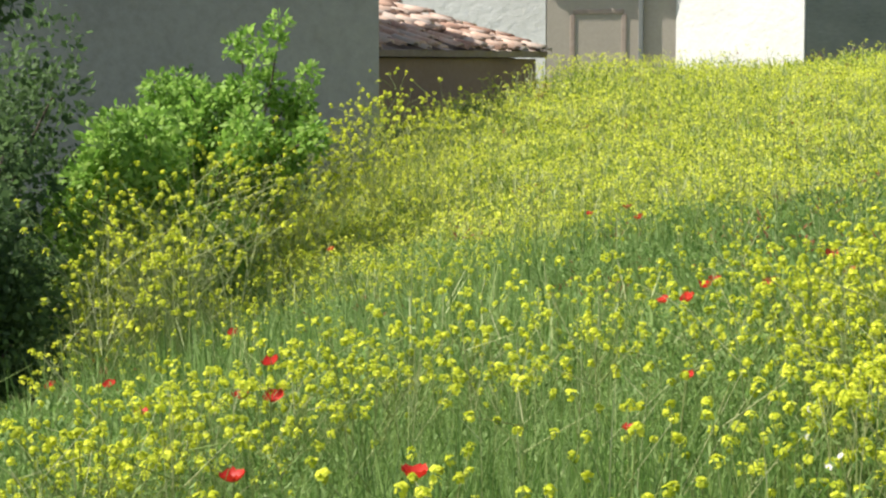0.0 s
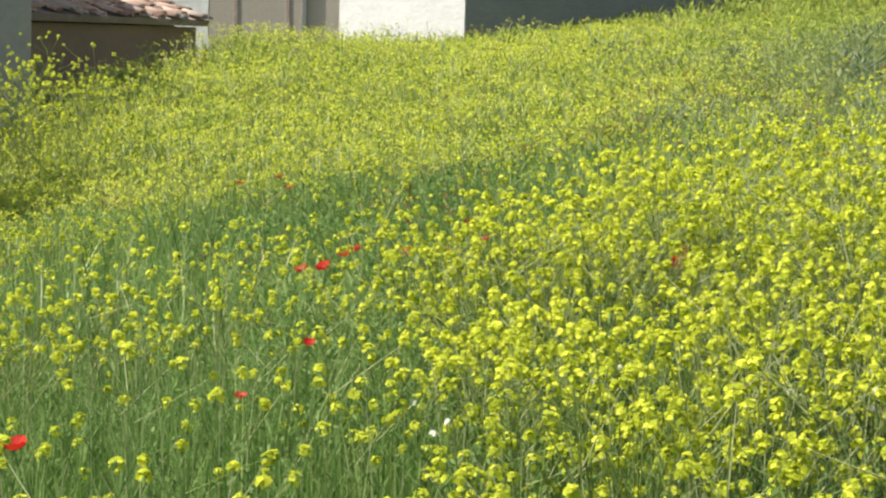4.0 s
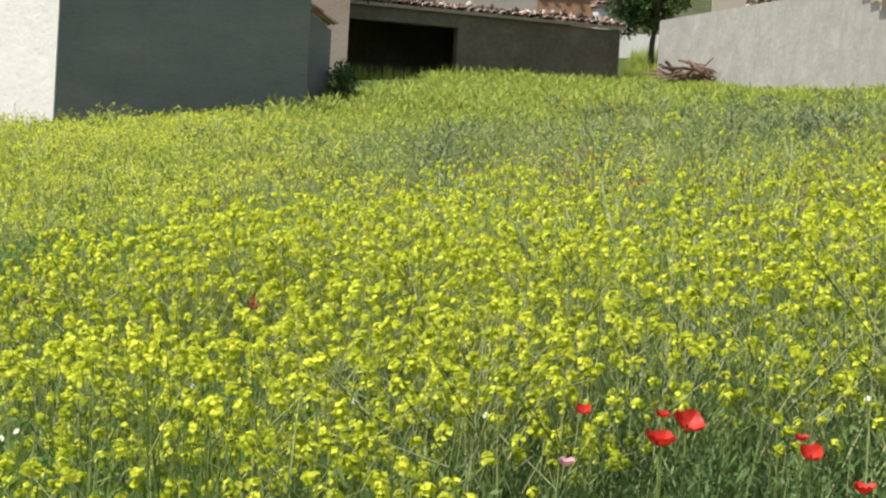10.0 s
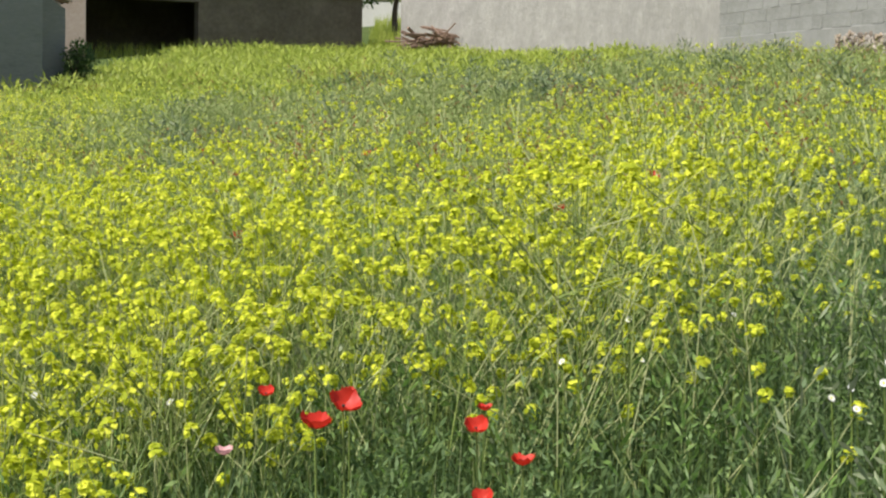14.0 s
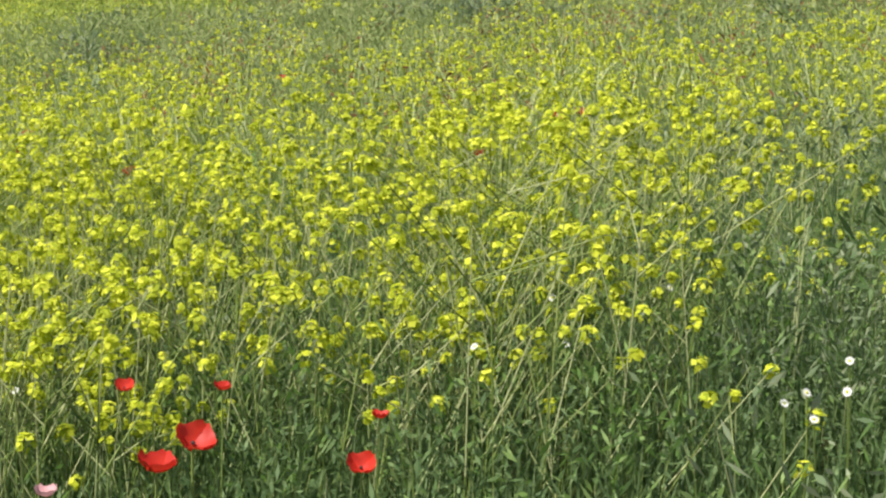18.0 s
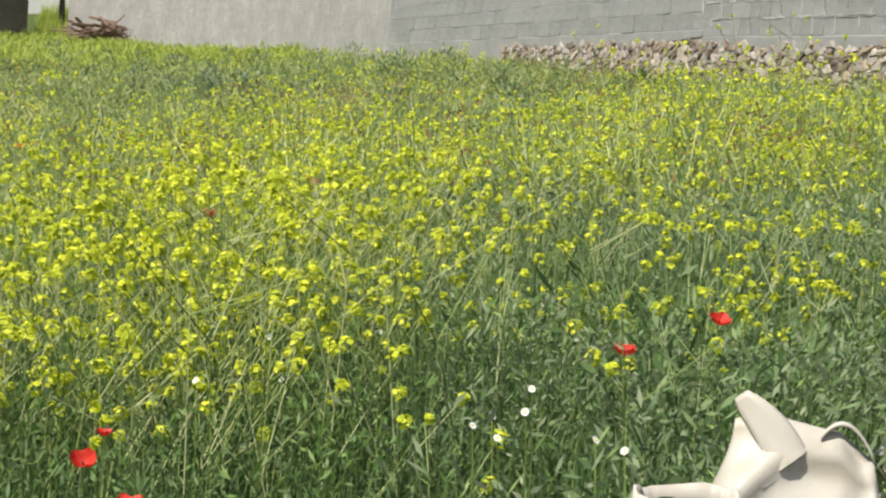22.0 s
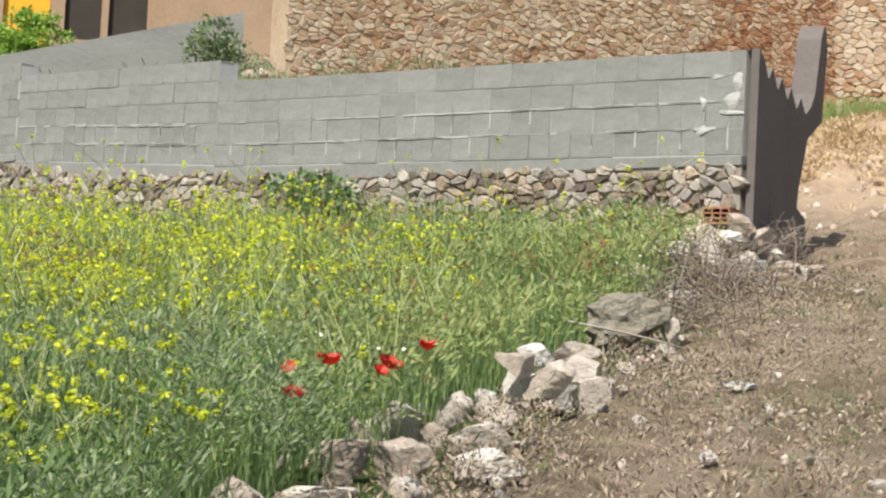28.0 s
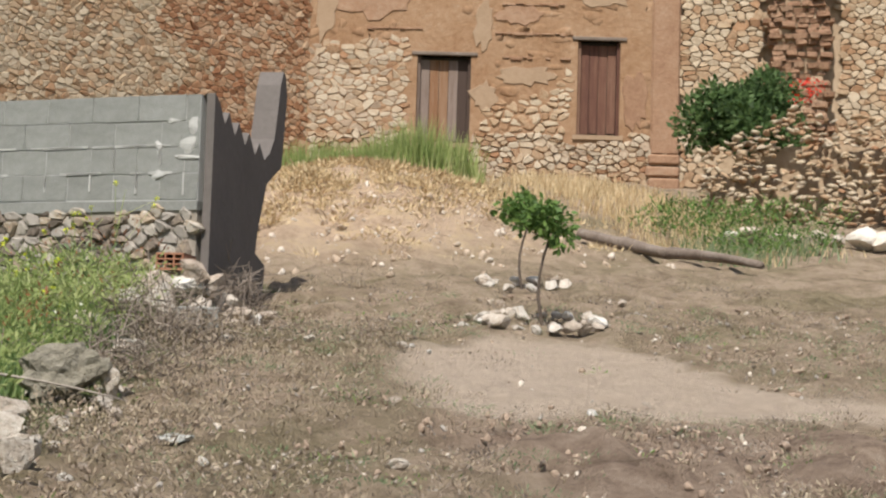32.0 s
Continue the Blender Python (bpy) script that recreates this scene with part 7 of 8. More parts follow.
POPPIES = [(-6.1, 8.97), (-5.31, 8.5), (-4.24, 7.33), (-3.81, 7.38), (-4.14, 8.01), (-3.25, 6.79), (-2.67, 5.71), (-2.04, 5.56), (-7.84, 14.21), (-5.62, 9.88), (-5.65, 14.21), (-5.39, 14.34), (-4.96, 13.52),
           (-2.91, 9.07), (-2.79, 9.13), (-2.82, 9.41), (-2.69, 8.72), (-2.41, 8.94), (-2.29, 9.0), (-2.11, 8.95), (-1.17, 8.09), (-1.05, 7.59), (-1.28, 11.03), (-1.02, 10.52)]
POPPIES += [(-0.48, 8.98), (-0.37, 8.98), (-0.03, 14.1), (-1.14, 7.96), (-2.55, 10.03), (-0.06, 13.83), (-1.2, 11.64), (0.75, 8.56), (1.13, 10.08), (1.22, 9.77), (-0.88, 13.6), (-1.34, 16.05)]
kinds = [poppy(k * 3 + 1, tall=0.44, size=0.027) for k in range(4)]
r = rng(61)
for k, (x, y) in enumerate(POPPIES[4:], 4):
    copy_thing(kinds[k % 4], Matrix.Translation((x, y, float(height(x, y)) - 0.02)) @ Matrix.Rotation(r.uniform(-0.7, 0.7), 4, "Z") @ Matrix.Scale(r.uniform(1.05, 1.14) if x < -3 and y < 10 else r.uniform(0.95, 1.04), 4))
for k in range(4):
    x, y = POPPIES[k]
    kinds[k].matrix_world = Matrix.Translation((x, y, float(height(x, y)) - 0.02))
# the pair of poppies before the sacks, smaller ones beside them, and the poppies by the stone row: place, height of the flower, kind, size
NEAR_POPPIES = [(0.165, 4.55, 1.203, 0, 0.72), (0.135, 4.53, 1.18, 2, 0.68), (0.03, 5.44, 1.12, 1, 0.5), (0.14, 5.45, 1.12, 2, 0.45), (0.4, 5.24, 1.12, 3, 0.42), (0.335, 4.65, 1.165, 0, 0.55), (0.42, 4.44, 1.15, 3, 0.5), (0.37, 4.24, 1.14, 1, 0.42),
                (3.26, 7.86, 1.41, 1, 1.2), (3.07, 7.5, 1.34, 2, 1.25), (3.44, 7.94, 1.44, 3, 1.45), (3.54, 7.83, 1.42, 0, 0.9), (3.66, 7.94, 1.44, 1, 1.45), (4.01, 8.27, 1.51, 3, 1.3), (1.7, 6.19, 1.262, 1, 0.8), (1.38, 5.91, 1.212, 2, 0.75),
                (-1.84, 6.68, 0.961, 1, 0.55), (-1.76, 6.02, 0.925, 2, 0.5)]
for x, y, z, k, s in NEAR_POPPIES:
    low = float(height(x, y)) - 0.02
    poppy(3 * k + 1, tall=z - low, size=0.027 * s).matrix_world = Matrix.Translation((x, y, low)) @ Matrix.Rotation(0.5 * math.sin(9 * x), 4, "Z")
pale = poppy(77, "pink_petal", "faded pink poppy bent in the grass", 0.56, 0.011)
pale.matrix_world = Matrix.Translation((0.0, 4.64, 0.57))
ball = daisy(1)
ball.matrix_world = Matrix.Translation((1.0, 5.36, float(height(1.0, 5.36))))
for k, (x, y) in enumerate([(1.03, 5.3), (0.98, 5.45), (0.47, 4.64), (-0.11, 4.62), (1.1, 5.55), (1.13, 5.2), (1.16, 5.16), (1.01, 5.43), (0.68, 6.0), (0.7, 5.9), (0.96, 6.36), (0.54, 5.87), (-0.1, 6.67), (-0.48, 5.76), (-0.34, 5.9), (-0.1, 4.58), (-0.91, 5.91), (-0.31, 5.75),
                            (-0.91, 6.13), (-0.2, 5.65), (-1.24, 5.74), (-1.11, 5.89), (-1.33, 6.02), (-1.16, 5.73), (-1.13, 5.53), (3.24, 7.52), (3.33, 7.87), (3.55, 7.88), (3.6, 7.8), (6.5, 10.4), (6.3, 10.15), (6.05, 10.0)]):
    copy_thing(ball, Matrix.Translation((x, y, float(height(x, y)) - 0.02)) @ Matrix.Rotation(r.uniform(-0.8, 0.8), 4, "Z") @ Matrix.Diagonal((1, 1, r.uniform(0.95, 1.2), 1)))

# ---- sacks at the field's foot ----
def sack(name, label, at, turn, width, depth, tall, z_top, seed, material="plastic_white", fold=0.02, dip=0.0, ears=0.0, slump=0.0, shut=0.0):
    """An open, creased plastic sack: a thin double wall. dip: how far the front rim sags; ears: how far the rim's ends rise; slump: dents in its sides."""
    r = rng(seed)
    ob = thing(name, label, "sack", (at[0], at[1], z_top - tall), turn)
    bm = bmesh.new()
    n, m = 72, 22
    ph = Vector(r.uniform(0, 40, 3))

    def ring(f, shrink):
        out = []
        for k in range(n):
            a = 2 * math.pi * k / n
            c, s = math.cos(a), math.sin(a)
            x = math.copysign(abs(c) ** 0.75, c) * width / 2 * (0.94 + 0.06 * f) - shrink * c
            y = math.copysign(abs(s) ** 0.8, s) * depth / 2 * (1.15 - 0.2 * f) - shrink * s
            soft = noise.noise(Vector((c * 1.4, s * 1.4, f * 2.2)) + ph)
            sharp = abs(noise.noise(Vector((c * 3.1, s * 3.1, f * 3.7 + c)) + ph * 2)) - 0.25
            push = 1 + slump * soft + fold * 2.2 * sharp
            z = tall * f - f**5 * (dip * max(0.0, -s) ** 0.8 * (0.65 + 0.35 * c) - ears * abs(c) ** 7 + 0.012 * noise.noise(Vector((c * 2, s * 2, 7)) + ph))
            out.append((x * push, y * push * (1 - shut * max(0.0, (f - 0.6) / 0.4) ** 1.5), z))
        return out

    outer = [[bm.verts.new(p) for p in ring(i / m, 0.0)] for i in range(m + 1)]
    inner = [[bm.verts.new(p) for p in ring(i / m, 0.004)] for i in range(m // 3, m + 1)]
    for rows, flip in ((outer, False), (inner, True)):
        for i in range(len(rows) - 1):
            for k in range(n):
                q = (rows[i][k], rows[i][(k + 1) % n], rows[i + 1][(k + 1) % n], rows[i + 1][k])
                bm.faces.new(q[::-1] if flip else q)
    for k in range(n):
        bm.faces.new((outer[-1][k], outer[-1][(k + 1) % n], inner[-1][(k + 1) % n], inner[-1][k]))
    bm.faces.new(outer[0][::-1])
    bm.faces.new(inner[0])
    part("sack_body", bm, material, ob, smooth=True)
    return ob


green = sack("fertilizer_sack", "open white plastic sack with green printed panels standing in the grass", (0.415, 4.0), -0.03, 0.285, 0.1, 0.55, 1.136, 5, fold=0.03, dip=0.062, ears=0.008)
green.matrix_world = green.matrix_world @ Matrix.Translation((0, 0, 0.55)) @ Matrix.Rotation(0.075, 4, "Y") @ Matrix.Translation((0, 0, -0.55))
bm = bmesh.new()
flap = [(0.098 + 0.045 * f, 0.02 - 0.03 * f, 0.585 - 0.012 * f - 0.04 * f * f, 0.004 + 0.012 * f) for f in (i / 8 for i in range(9))]
rows = [[bm.verts.new((x, y - 0.5 * w, z)), bm.verts.new((x + 0.004, y, z + 0.006)), bm.verts.new((x, y + 0.5 * w, z - 0.002))] for x, y, z, w in flap]
for p, q in zip(rows, rows[1:]):
    for k in (0, 1):
        bm.faces.new((p[k], p[k + 1], q[k + 1], q[k]))
part("torn_flap", bm, "plastic_white", green, "torn strip of the white rim")
for name, y, z0, z1, x0, x1 in (("green_panel", -0.079, 0.0, 0.475, -0.115, 0.02), ("inner_panel", 0.032, 0.43, 0.532, -0.085, 0.032)):
    bm = bmesh.new()
    cols = []
    for i in range(11):
        x = x0 + (x1 - x0) * i / 10
        c = -(min(1.0, abs(x) / 0.143) ** (1 / 0.75))
        s = math.sqrt(max(0.0, 1 - c * c))
        if y < 0:
            top, yy = 0.55 - 0.062 * s**0.8 * (0.65 + 0.35 * c) - 0.006, -(s**0.8) * 0.0475 * 1.05 - 0.005
        else:
            top, yy = z1, y - 0.006 * math.cos(9 * x)
        cols.append([bm.verts.new((x, yy, z)) for z in (z0, top - 0.06, top)])
    for p, q in zip(cols, cols[1:]):
        for k in (0, 1):
            bm.faces.new((p[k], q[k], q[k + 1], p[k + 1]))
    part(name, bm, "plastic_green", green, "green printed panel")
text = bpy.data.curves.new("lettering", "FONT")
text.body, text.size, text.extrude, text.align_x = "ESPECIAL", 0.026, 0.0006, "CENTER"
text.materials.append(M["ink"])
word = new("lettering", text)
word.parent = green
word.matrix_basis = Matrix.Translation((-0.07, -0.062, 0.487)) @ Matrix.Rotation(-0.2, 4, "Z") @ Matrix.Rotation(math.pi / 2, 4, "X") @ Matrix.Rotation(-0.3, 4, "Z")
for k in range(2):
    bm = bmesh.new()
    bmesh.ops.create_circle(bm, segments=12, radius=0.009, cap_ends=False)
    for v in list(bm.verts):
        v.co.z = v.co.y
        v.co.y = 0
    ret = bmesh.ops.extrude_edge_only(bm, edges=bm.edges[:])
    for v in ret["geom"]:
        if isinstance(v, bmesh.types.BMVert):
            v.co *= 0.6
    mark = part("printed_mark", bm, "ink", green)
    mark.matrix_basis = Matrix.Translation((-0.012, 0.0245, 0.508 - 0.02 * k))
white = thing("white_sack", "crumpled cream plastic sack with a folded ear and a carry loop", "sack", (1.29, 4.72, 0.65), -0.32)
bm = bmesh.new()
rings = []
for i in range(41):
    f = i / 40
    # wide at the foot, its left side slanting in, pinched flat at the top
    left, right = -0.128 + 0.045 * smoothstep(0.72, 1.0, f), 0.112 - 0.01 * smoothstep(0.85, 1.0, f)
    deep = 0.08 * (1 - 0.9 * smoothstep(0.78, 1.0, f))
    ring = []
    for k in range(64):
        a = 2 * math.pi * k / 64
        c, sn = math.cos(a), math.sin(a)
        x = (left + right) / 2 + (right - left) / 2 * math.copysign(abs(c) ** 0.6, c)
        y = deep * math.copysign(abs(sn) ** 0.6, sn)
        z = 0.58 * f
        # a sharp fold runs across the front; the cloth below it hangs back
        fold = 0.552 + 0.75 * min(0.0, x) - z
        if sn < 0:
            y += 0.022 * smoothstep(0.0, 0.05, fold) * smoothstep(-0.1, -0.04, x) * (1 - smoothstep(0.085, 0.105, x)) - 0.012 * max(0.0, 1 - abs(fold) / 0.03)
        crease = abs(noise.noise(Vector((x * 14 + z * 9, z * 10 - x * 6, sn * 1.5)))) + 0.5 * abs(noise.noise(Vector((x * 26 - z * 18, z * 16, sn * 2 + 5))))
        y += math.copysign(0.014, sn) * (crease - 0.3) * (1 - 0.7 * f**6)
        z -= (0.05 * smoothstep(0.05, 0.09, x) + 0.008 * math.sin(38 * x)) * f**5
        ring.append(bm.verts.new((x, y, z)))
    rings.append(ring)
for p, q in zip(rings, rings[1:]):
    for k in range(64):
        bm.faces.new((p[k], p[(k + 1) % 64], q[(k + 1) % 64], q[k]))
bm.faces.new(rings[0][::-1])
bm.faces.new(rings[-1])
part("sack_body", bm, "plastic_cream", white, smooth=True)
# the folded ear: a bent, flattened tube that rises from the pinched top to the left
bm = bmesh.new()
rings = []
for i in range(13):
    f = i / 12
    c = Vector((-0.012 - 0.064 * f, -0.028 + 0.022 * f, 0.528 + 0.086 * f + 0.008 * math.sin(f * math.pi)))
    rad = 0.031 - 0.016 * f - 0.004 * max(0.0, f - 0.8) / 0.2
    u, w = Vector((0.8, 0, 0.6)), Vector((0, 1, 0))
    rings.append([bm.verts.new(c + u * math.cos(a) * rad * (1 + 0.1 * math.sin(3 * a + 5 * f)) + w * math.sin(a) * rad * 0.5 * (1 + 0.25 * math.sin(2 * a + 3 * f))) for a in (2 * math.pi * j / 14 for j in range(14))])
for p, q in zip(rings, rings[1:]):
    for j in range(14):
        bm.faces.new((p[j], p[(j + 1) % 14], q[(j + 1) % 14], q[j]))
bm.faces.new(rings[-1])
part("folded_ear", bm, "plastic_cream", white, smooth=True)
bm = bmesh.new()
loop = [(0.03 + 0.068 * f, -0.012, 0.562 + 0.03 * math.sin(f * math.pi) ** 0.8 - 0.02 * f) for f in (i / 12 for i in range(13))]
rings = [[bm.verts.new((x, y + dy, z + dz)) for dy, dz in ((-0.008, -0.003), (0.008, -0.003), (0.008, 0.003), (-0.008, 0.003))] for x, y, z in loop]
for p, q in zip(rings, rings[1:]):
    for j in range(4):
        bm.faces.new((p[j], p[(j + 1) % 4], q[(j + 1) % 4], q[j]))
part("carry_loop", bm, "plastic_cream", white, smooth=True)
sack("white_sack", "flattened white plastic sack lying low in the grass", (1.1, 4.6), -0.25, 0.135, 0.1, 0.5, 1.155, 12, "plastic_cream", 0.06, 0.02, 0.0, 0.05, 0.4)
wrap = thing("orange_wrapper", "crumpled orange wrapper in the grass", "litter", (0.22, 4.02, 0.9))
placed("foil", rock_mesh("foil", 1300, "orange_wrap", 0.8, 0.9), Matrix.Translation((0.22, 4.02, 1.0)) @ Matrix.Rotation(0.9, 4, "Y") @ Matrix.Diagonal((0.11, 0.05, 0.07, 1)), wrap)

# ---- woodpile by the wall's end, firewood heap and lumber on the terrace ----
def stick_mesh(name, seed, material, sides=7):
    r = rng(seed)
    bm = bmesh.new()
    rings = []
    for i in range(4):
        rad = 0.5 * (1 - 0.08 * i) * r.uniform(0.9, 1.1)
        rings.append([bm.verts.new(((i / 3 - 0.5), math.cos(a) * rad, math.sin(a) * rad * r.uniform(0.8, 1.1))) for a in (2 * math.pi * j / sides for j in range(sides))])
    for i in range(3):
        for j in range(sides):
            bm.faces.new((rings[i][j], rings[i][(j + 1) % sides], rings[i + 1][(j + 1) % sides], rings[i + 1][j]))
    bm.faces.new(rings[0][::-1])
    bm.faces.new(rings[-1])
    me = bpy.data.meshes.new(name)
    bm.to_mesh(me)
    bm.free()
    me.materials.append(M[material])
    return me


sticks = [stick_mesh("log", 1400 + k, "firewood") for k in range(6)]
pile = thing("firewood_heap", "big untidy heap of split firewood and scrap timber", "woodpile", (6.35, 38.3, 6.1))
for k in range(296):
    a, q = r.uniform(0, 6.28), math.sqrt(r.uniform(0, 1))
    x, y = 6.35 + 1.75 * q * math.cos(a), 38.4 + 1.2 * q * math.sin(a)
    z = 6.15 + 1.02 * (1 - q**1.3) * r.uniform(0.72, 1.0)
    placed("log", sticks[k % 6], Matrix.Translation((x, y, z)) @ Euler((r.normal(0, 0.4), r.normal(0, 0.35), r.uniform(0, 6.28))).to_matrix().to_4x4() @ Matrix.Diagonal((r.uniform(0.2, 0.6), r.uniform(0.04, 0.1), r.uniform(0.035, 0.09), 1)), pile)
branches = thing("branch_pile", "tangle of reddish dead branches at the wall's end", "woodpile", (0.5, 48.6, 4.5))
grey_sticks = [stick_mesh("branch", 1420 + k, "red_branch", 5) for k in range(4)]
for k in range(46):
    big_one = k < 5
    L = r.uniform(1.2, 1.9) if big_one else r.uniform(0.5, 1.3)
    m = Matrix.Translation((0.5 + r.normal(0, 0.4), 48.5 + r.normal(0, 0.25), 4.9 + abs(r.normal(0, 0.18)))) @ Euler((0, r.normal(0, 0.32), r.uniform(-0.9, 0.9))).to_matrix().to_4x4()
    placed("branch", grey_sticks[k % 4], m @ Matrix.Diagonal((L, 0.1 if big_one else 0.05, 0.1 if big_one else 0.05, 1)), branches)
lumber = thing("plank_stack", "stack of pale sawn planks on the terrace", "planks", (10.1, 36.9, 6.45))
for k in range(9):
    bm = bmesh.new()
    box(bm, -0.75, -0.14, 0, 0.75, 0.14, 0.05, 0.006)
    p = part("plank", bm, "weathered_wood", lumber)
    p.matrix_basis = Matrix.Translation((r.normal(0, 0.06), r.normal(0, 0.05), 0.065 * k)) @ Matrix.Rotation(r.normal(-0.3, 0.05), 4, "Z")
hut = house("lean_to", "low dark timber lean-to on the terrace", (8.4, 37.9), (9.5, 37.5), 1.0, 6.2, 6.8, 6.8, 6.7, 6.7, "old_wood", roof="bark", category="shed", thick=0.06)
hut2 = house("scrap_shelter", "small rusty scrap shelter beside the stepped wall", (4.3, 42.3), (5.6, 41.8), 1.0, 5.9, 6.6, 6.58, 6.5, 6.45, "dark_render", roof="dark_render", category="shed", thick=0.06)
ramp = thing("ramp_wall", "grey concrete parapet rising along a ramp", "wall", (9.9, 27.6, 5.0))
p = wall_part("parapet", (7.9, 28.3), (11.6, 26.9), 4.2, 5.25, 6.3, 0.25, "cement", ramp)
p.matrix_parent_inverse = ramp.matrix_world.inverted()
far_house = house("porch_house", "stone house with a yellow door and dark porch openings", (11.745, 40.516), (17.6, 38.4), 4.0, 6.2, 10.4, 10.4, 11.2, 11.2, "adobe_pale", openings=[(0.5, 0.95, 7.2, 9.0), (1.75, 0.75, 7.75, 9.0), (2.65, 0.8, 7.75, 9.0)], seed=31)
ochre_bank = rock_mesh("ochre_bank", 1603, "adobe_pale", 0.8, 0.5, 4)
tagged(placed("ochre_bank", ochre_bank, Matrix.Translation((9.8, 43.2, 6.7)) @ Matrix.Rotation(-0.35, 4, "Z") @ Matrix.Diagonal((6.5, 3.0, 2.5, 1))), "bank of dug ochre earth beside the stone house", "bank")
for k in range(26):
    rock(9.6 + r.normal(0, 1.3), 41.6 + r.normal(0, 0.4), r.uniform(0.1, 0.28), 1650 + k, group="rubble of the ochre bank", label="ochre rubble stone below the dug bank")
fl = math.hypot(8.3, 3.0)
ft = Matrix.Translation((9.3, 41.4, 0)) @ Matrix.Rotation(math.atan2(-3.0, 8.3), 4, "Z")
# near-black plates paint in the dark behind the window openings
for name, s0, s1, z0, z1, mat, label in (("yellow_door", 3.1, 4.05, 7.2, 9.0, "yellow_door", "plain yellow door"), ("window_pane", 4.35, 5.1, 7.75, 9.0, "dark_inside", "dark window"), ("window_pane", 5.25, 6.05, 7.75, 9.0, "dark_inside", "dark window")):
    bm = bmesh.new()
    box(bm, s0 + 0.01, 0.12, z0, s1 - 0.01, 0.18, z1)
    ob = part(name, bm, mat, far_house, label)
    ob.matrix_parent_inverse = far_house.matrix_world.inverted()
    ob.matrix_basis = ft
# rubble and plants on the terrace slope
for k in range(16):
    rock(11.0 + r.normal(0, 0.3), 24.75 + r.normal(0, 0.22), r.uniform(0.07, 0.16), 1150 + k, group="rubble of the terrace", label="pale rubble stone on the terrace slope")


def on_terrace(x, y):
    d = terrace_depth(x, y)
    return ((d > 0.35 + 0.045 * np.clip(y - 14, 0, 40)) & (y > 16) & (y < 47) & (x < 15)).astype(float) * (0.35 + 0.65 * wave(x, y, 2.2, 33))


grass("terrace_grass", 151, 15.0, 46.0, 60, 0.2, 0.03, 1, "rough grey-green grass on the terrace", "grey_green", on_terrace, (-2, 36))
weeds("terrace_weeds", 152, 15.0, 46.0, 4, 14, 0.06, 0.24, "grey_green", on_terrace, "pale green weeds on the terrace", (-2, 36))
grass("terrace_grass", 153, 25.0, 46.0, 230, 0.5, 0.022, 1, "green grass behind the stepped wall", "leaf_mid", lambda x, y: (terrace_depth(x, y) > 0.75) * (y > 29) * (y < 43) * (x < 8.4) * (0.4 + 0.6 * wave(x, y, 2.0, 34)), (-2, 22))
twigs("brushwood", "grey dry brush before the firewood heap", (6.4, 36.6), (1.6, 0.5, 0.5), 900, 134)

# ---- details of the village ----
chimney = thing("chimney", "white rendered chimney with a small tiled cap", "chimney", (-12.65, 37.1, 5.5))
bm = bmesh.new()
box(bm, -0.27, -0.2, 0, 0.27, 0.2, 0.95, 0.01)
for x in (-0.27, 0.17):
    for y in (-0.2, 0.1):
        box(bm, x, y, 0.95, x + 0.1, y + 0.1, 1.3)
part("shaft", bm, "white_paint", chimney)
bm = bmesh.new()
box(bm, -0.2, -0.12, 0.95, 0.2, 0.12, 1.3)
part("flue", bm, "dark_inside", chimney)
tiled_roof("cap", chimney, (-0.36, -0.3, 1.3), (0.36, -0.3, 1.3), (0.3, 0.3, 1.42), (-0.3, 0.3, 1.42), 0.16, seed=14)
house("chimney_house", "white house behind the barn", (-17.0, 36.6), (-12.2, 37.6), 4.0, 3.0, 5.9, 5.9, 6.4, 6.4, "white_paint", seed=15)
annex = thing("barn_annex", "low plastered annex with a sloping tile edge", "annex", (-6.3, 34.4, 3.0))
for p in (wall_part("wall", (-6.35, 34.3), (-5.97, 34.81), 2.6, 4.75, 4.45, 0.3, "cement", annex), tiled_roof("roof_tiles", annex, (-5.86, 34.78, 4.52), (-6.6, 35.6, 4.52), (-7.0, 35.0, 4.95), (-6.3, 34.2, 4.85), 0.18, seed=16)):
    p.matrix_parent_inverse = annex.matrix_world.inverted()
low_wall = thing("white_wall", "low whitewashed yard wall behind the tree", "wall", (-0.7, 60.3, 5.5))
p = wall_part("wall_body", (-1.7, 60.3), (0.35, 60.4), 5.2, 7.1, 7.12, 0.25, "white_paint", low_wall)
p.matrix_parent_inverse = low_wall.matrix_world.inverted()
house("stone_store", "long ochre store with a red sheet roof", (-7.2, 79.0), (-2.4, 79.3), 4.0, 8.5, 11.2, 11.3, 12.2, 12.3, "adobe", roof="red_sheet", category="store")
house("white_cottage", "small white house below the tile-roofed cottage", (-2.7, 66.9), (-1.5, 67.1), 2.0, 5.5, 8.6, 8.6, 8.8, 8.8, "white_paint", seed=12)
house("grey_shed", "small grey shed behind the stepped wall", (1.18, 66.3), (2.55, 66.3), 2.0, 7.0, 9.55, 9.75, 9.5, 9.7, "beige_plaster", seed=19, category="shed")


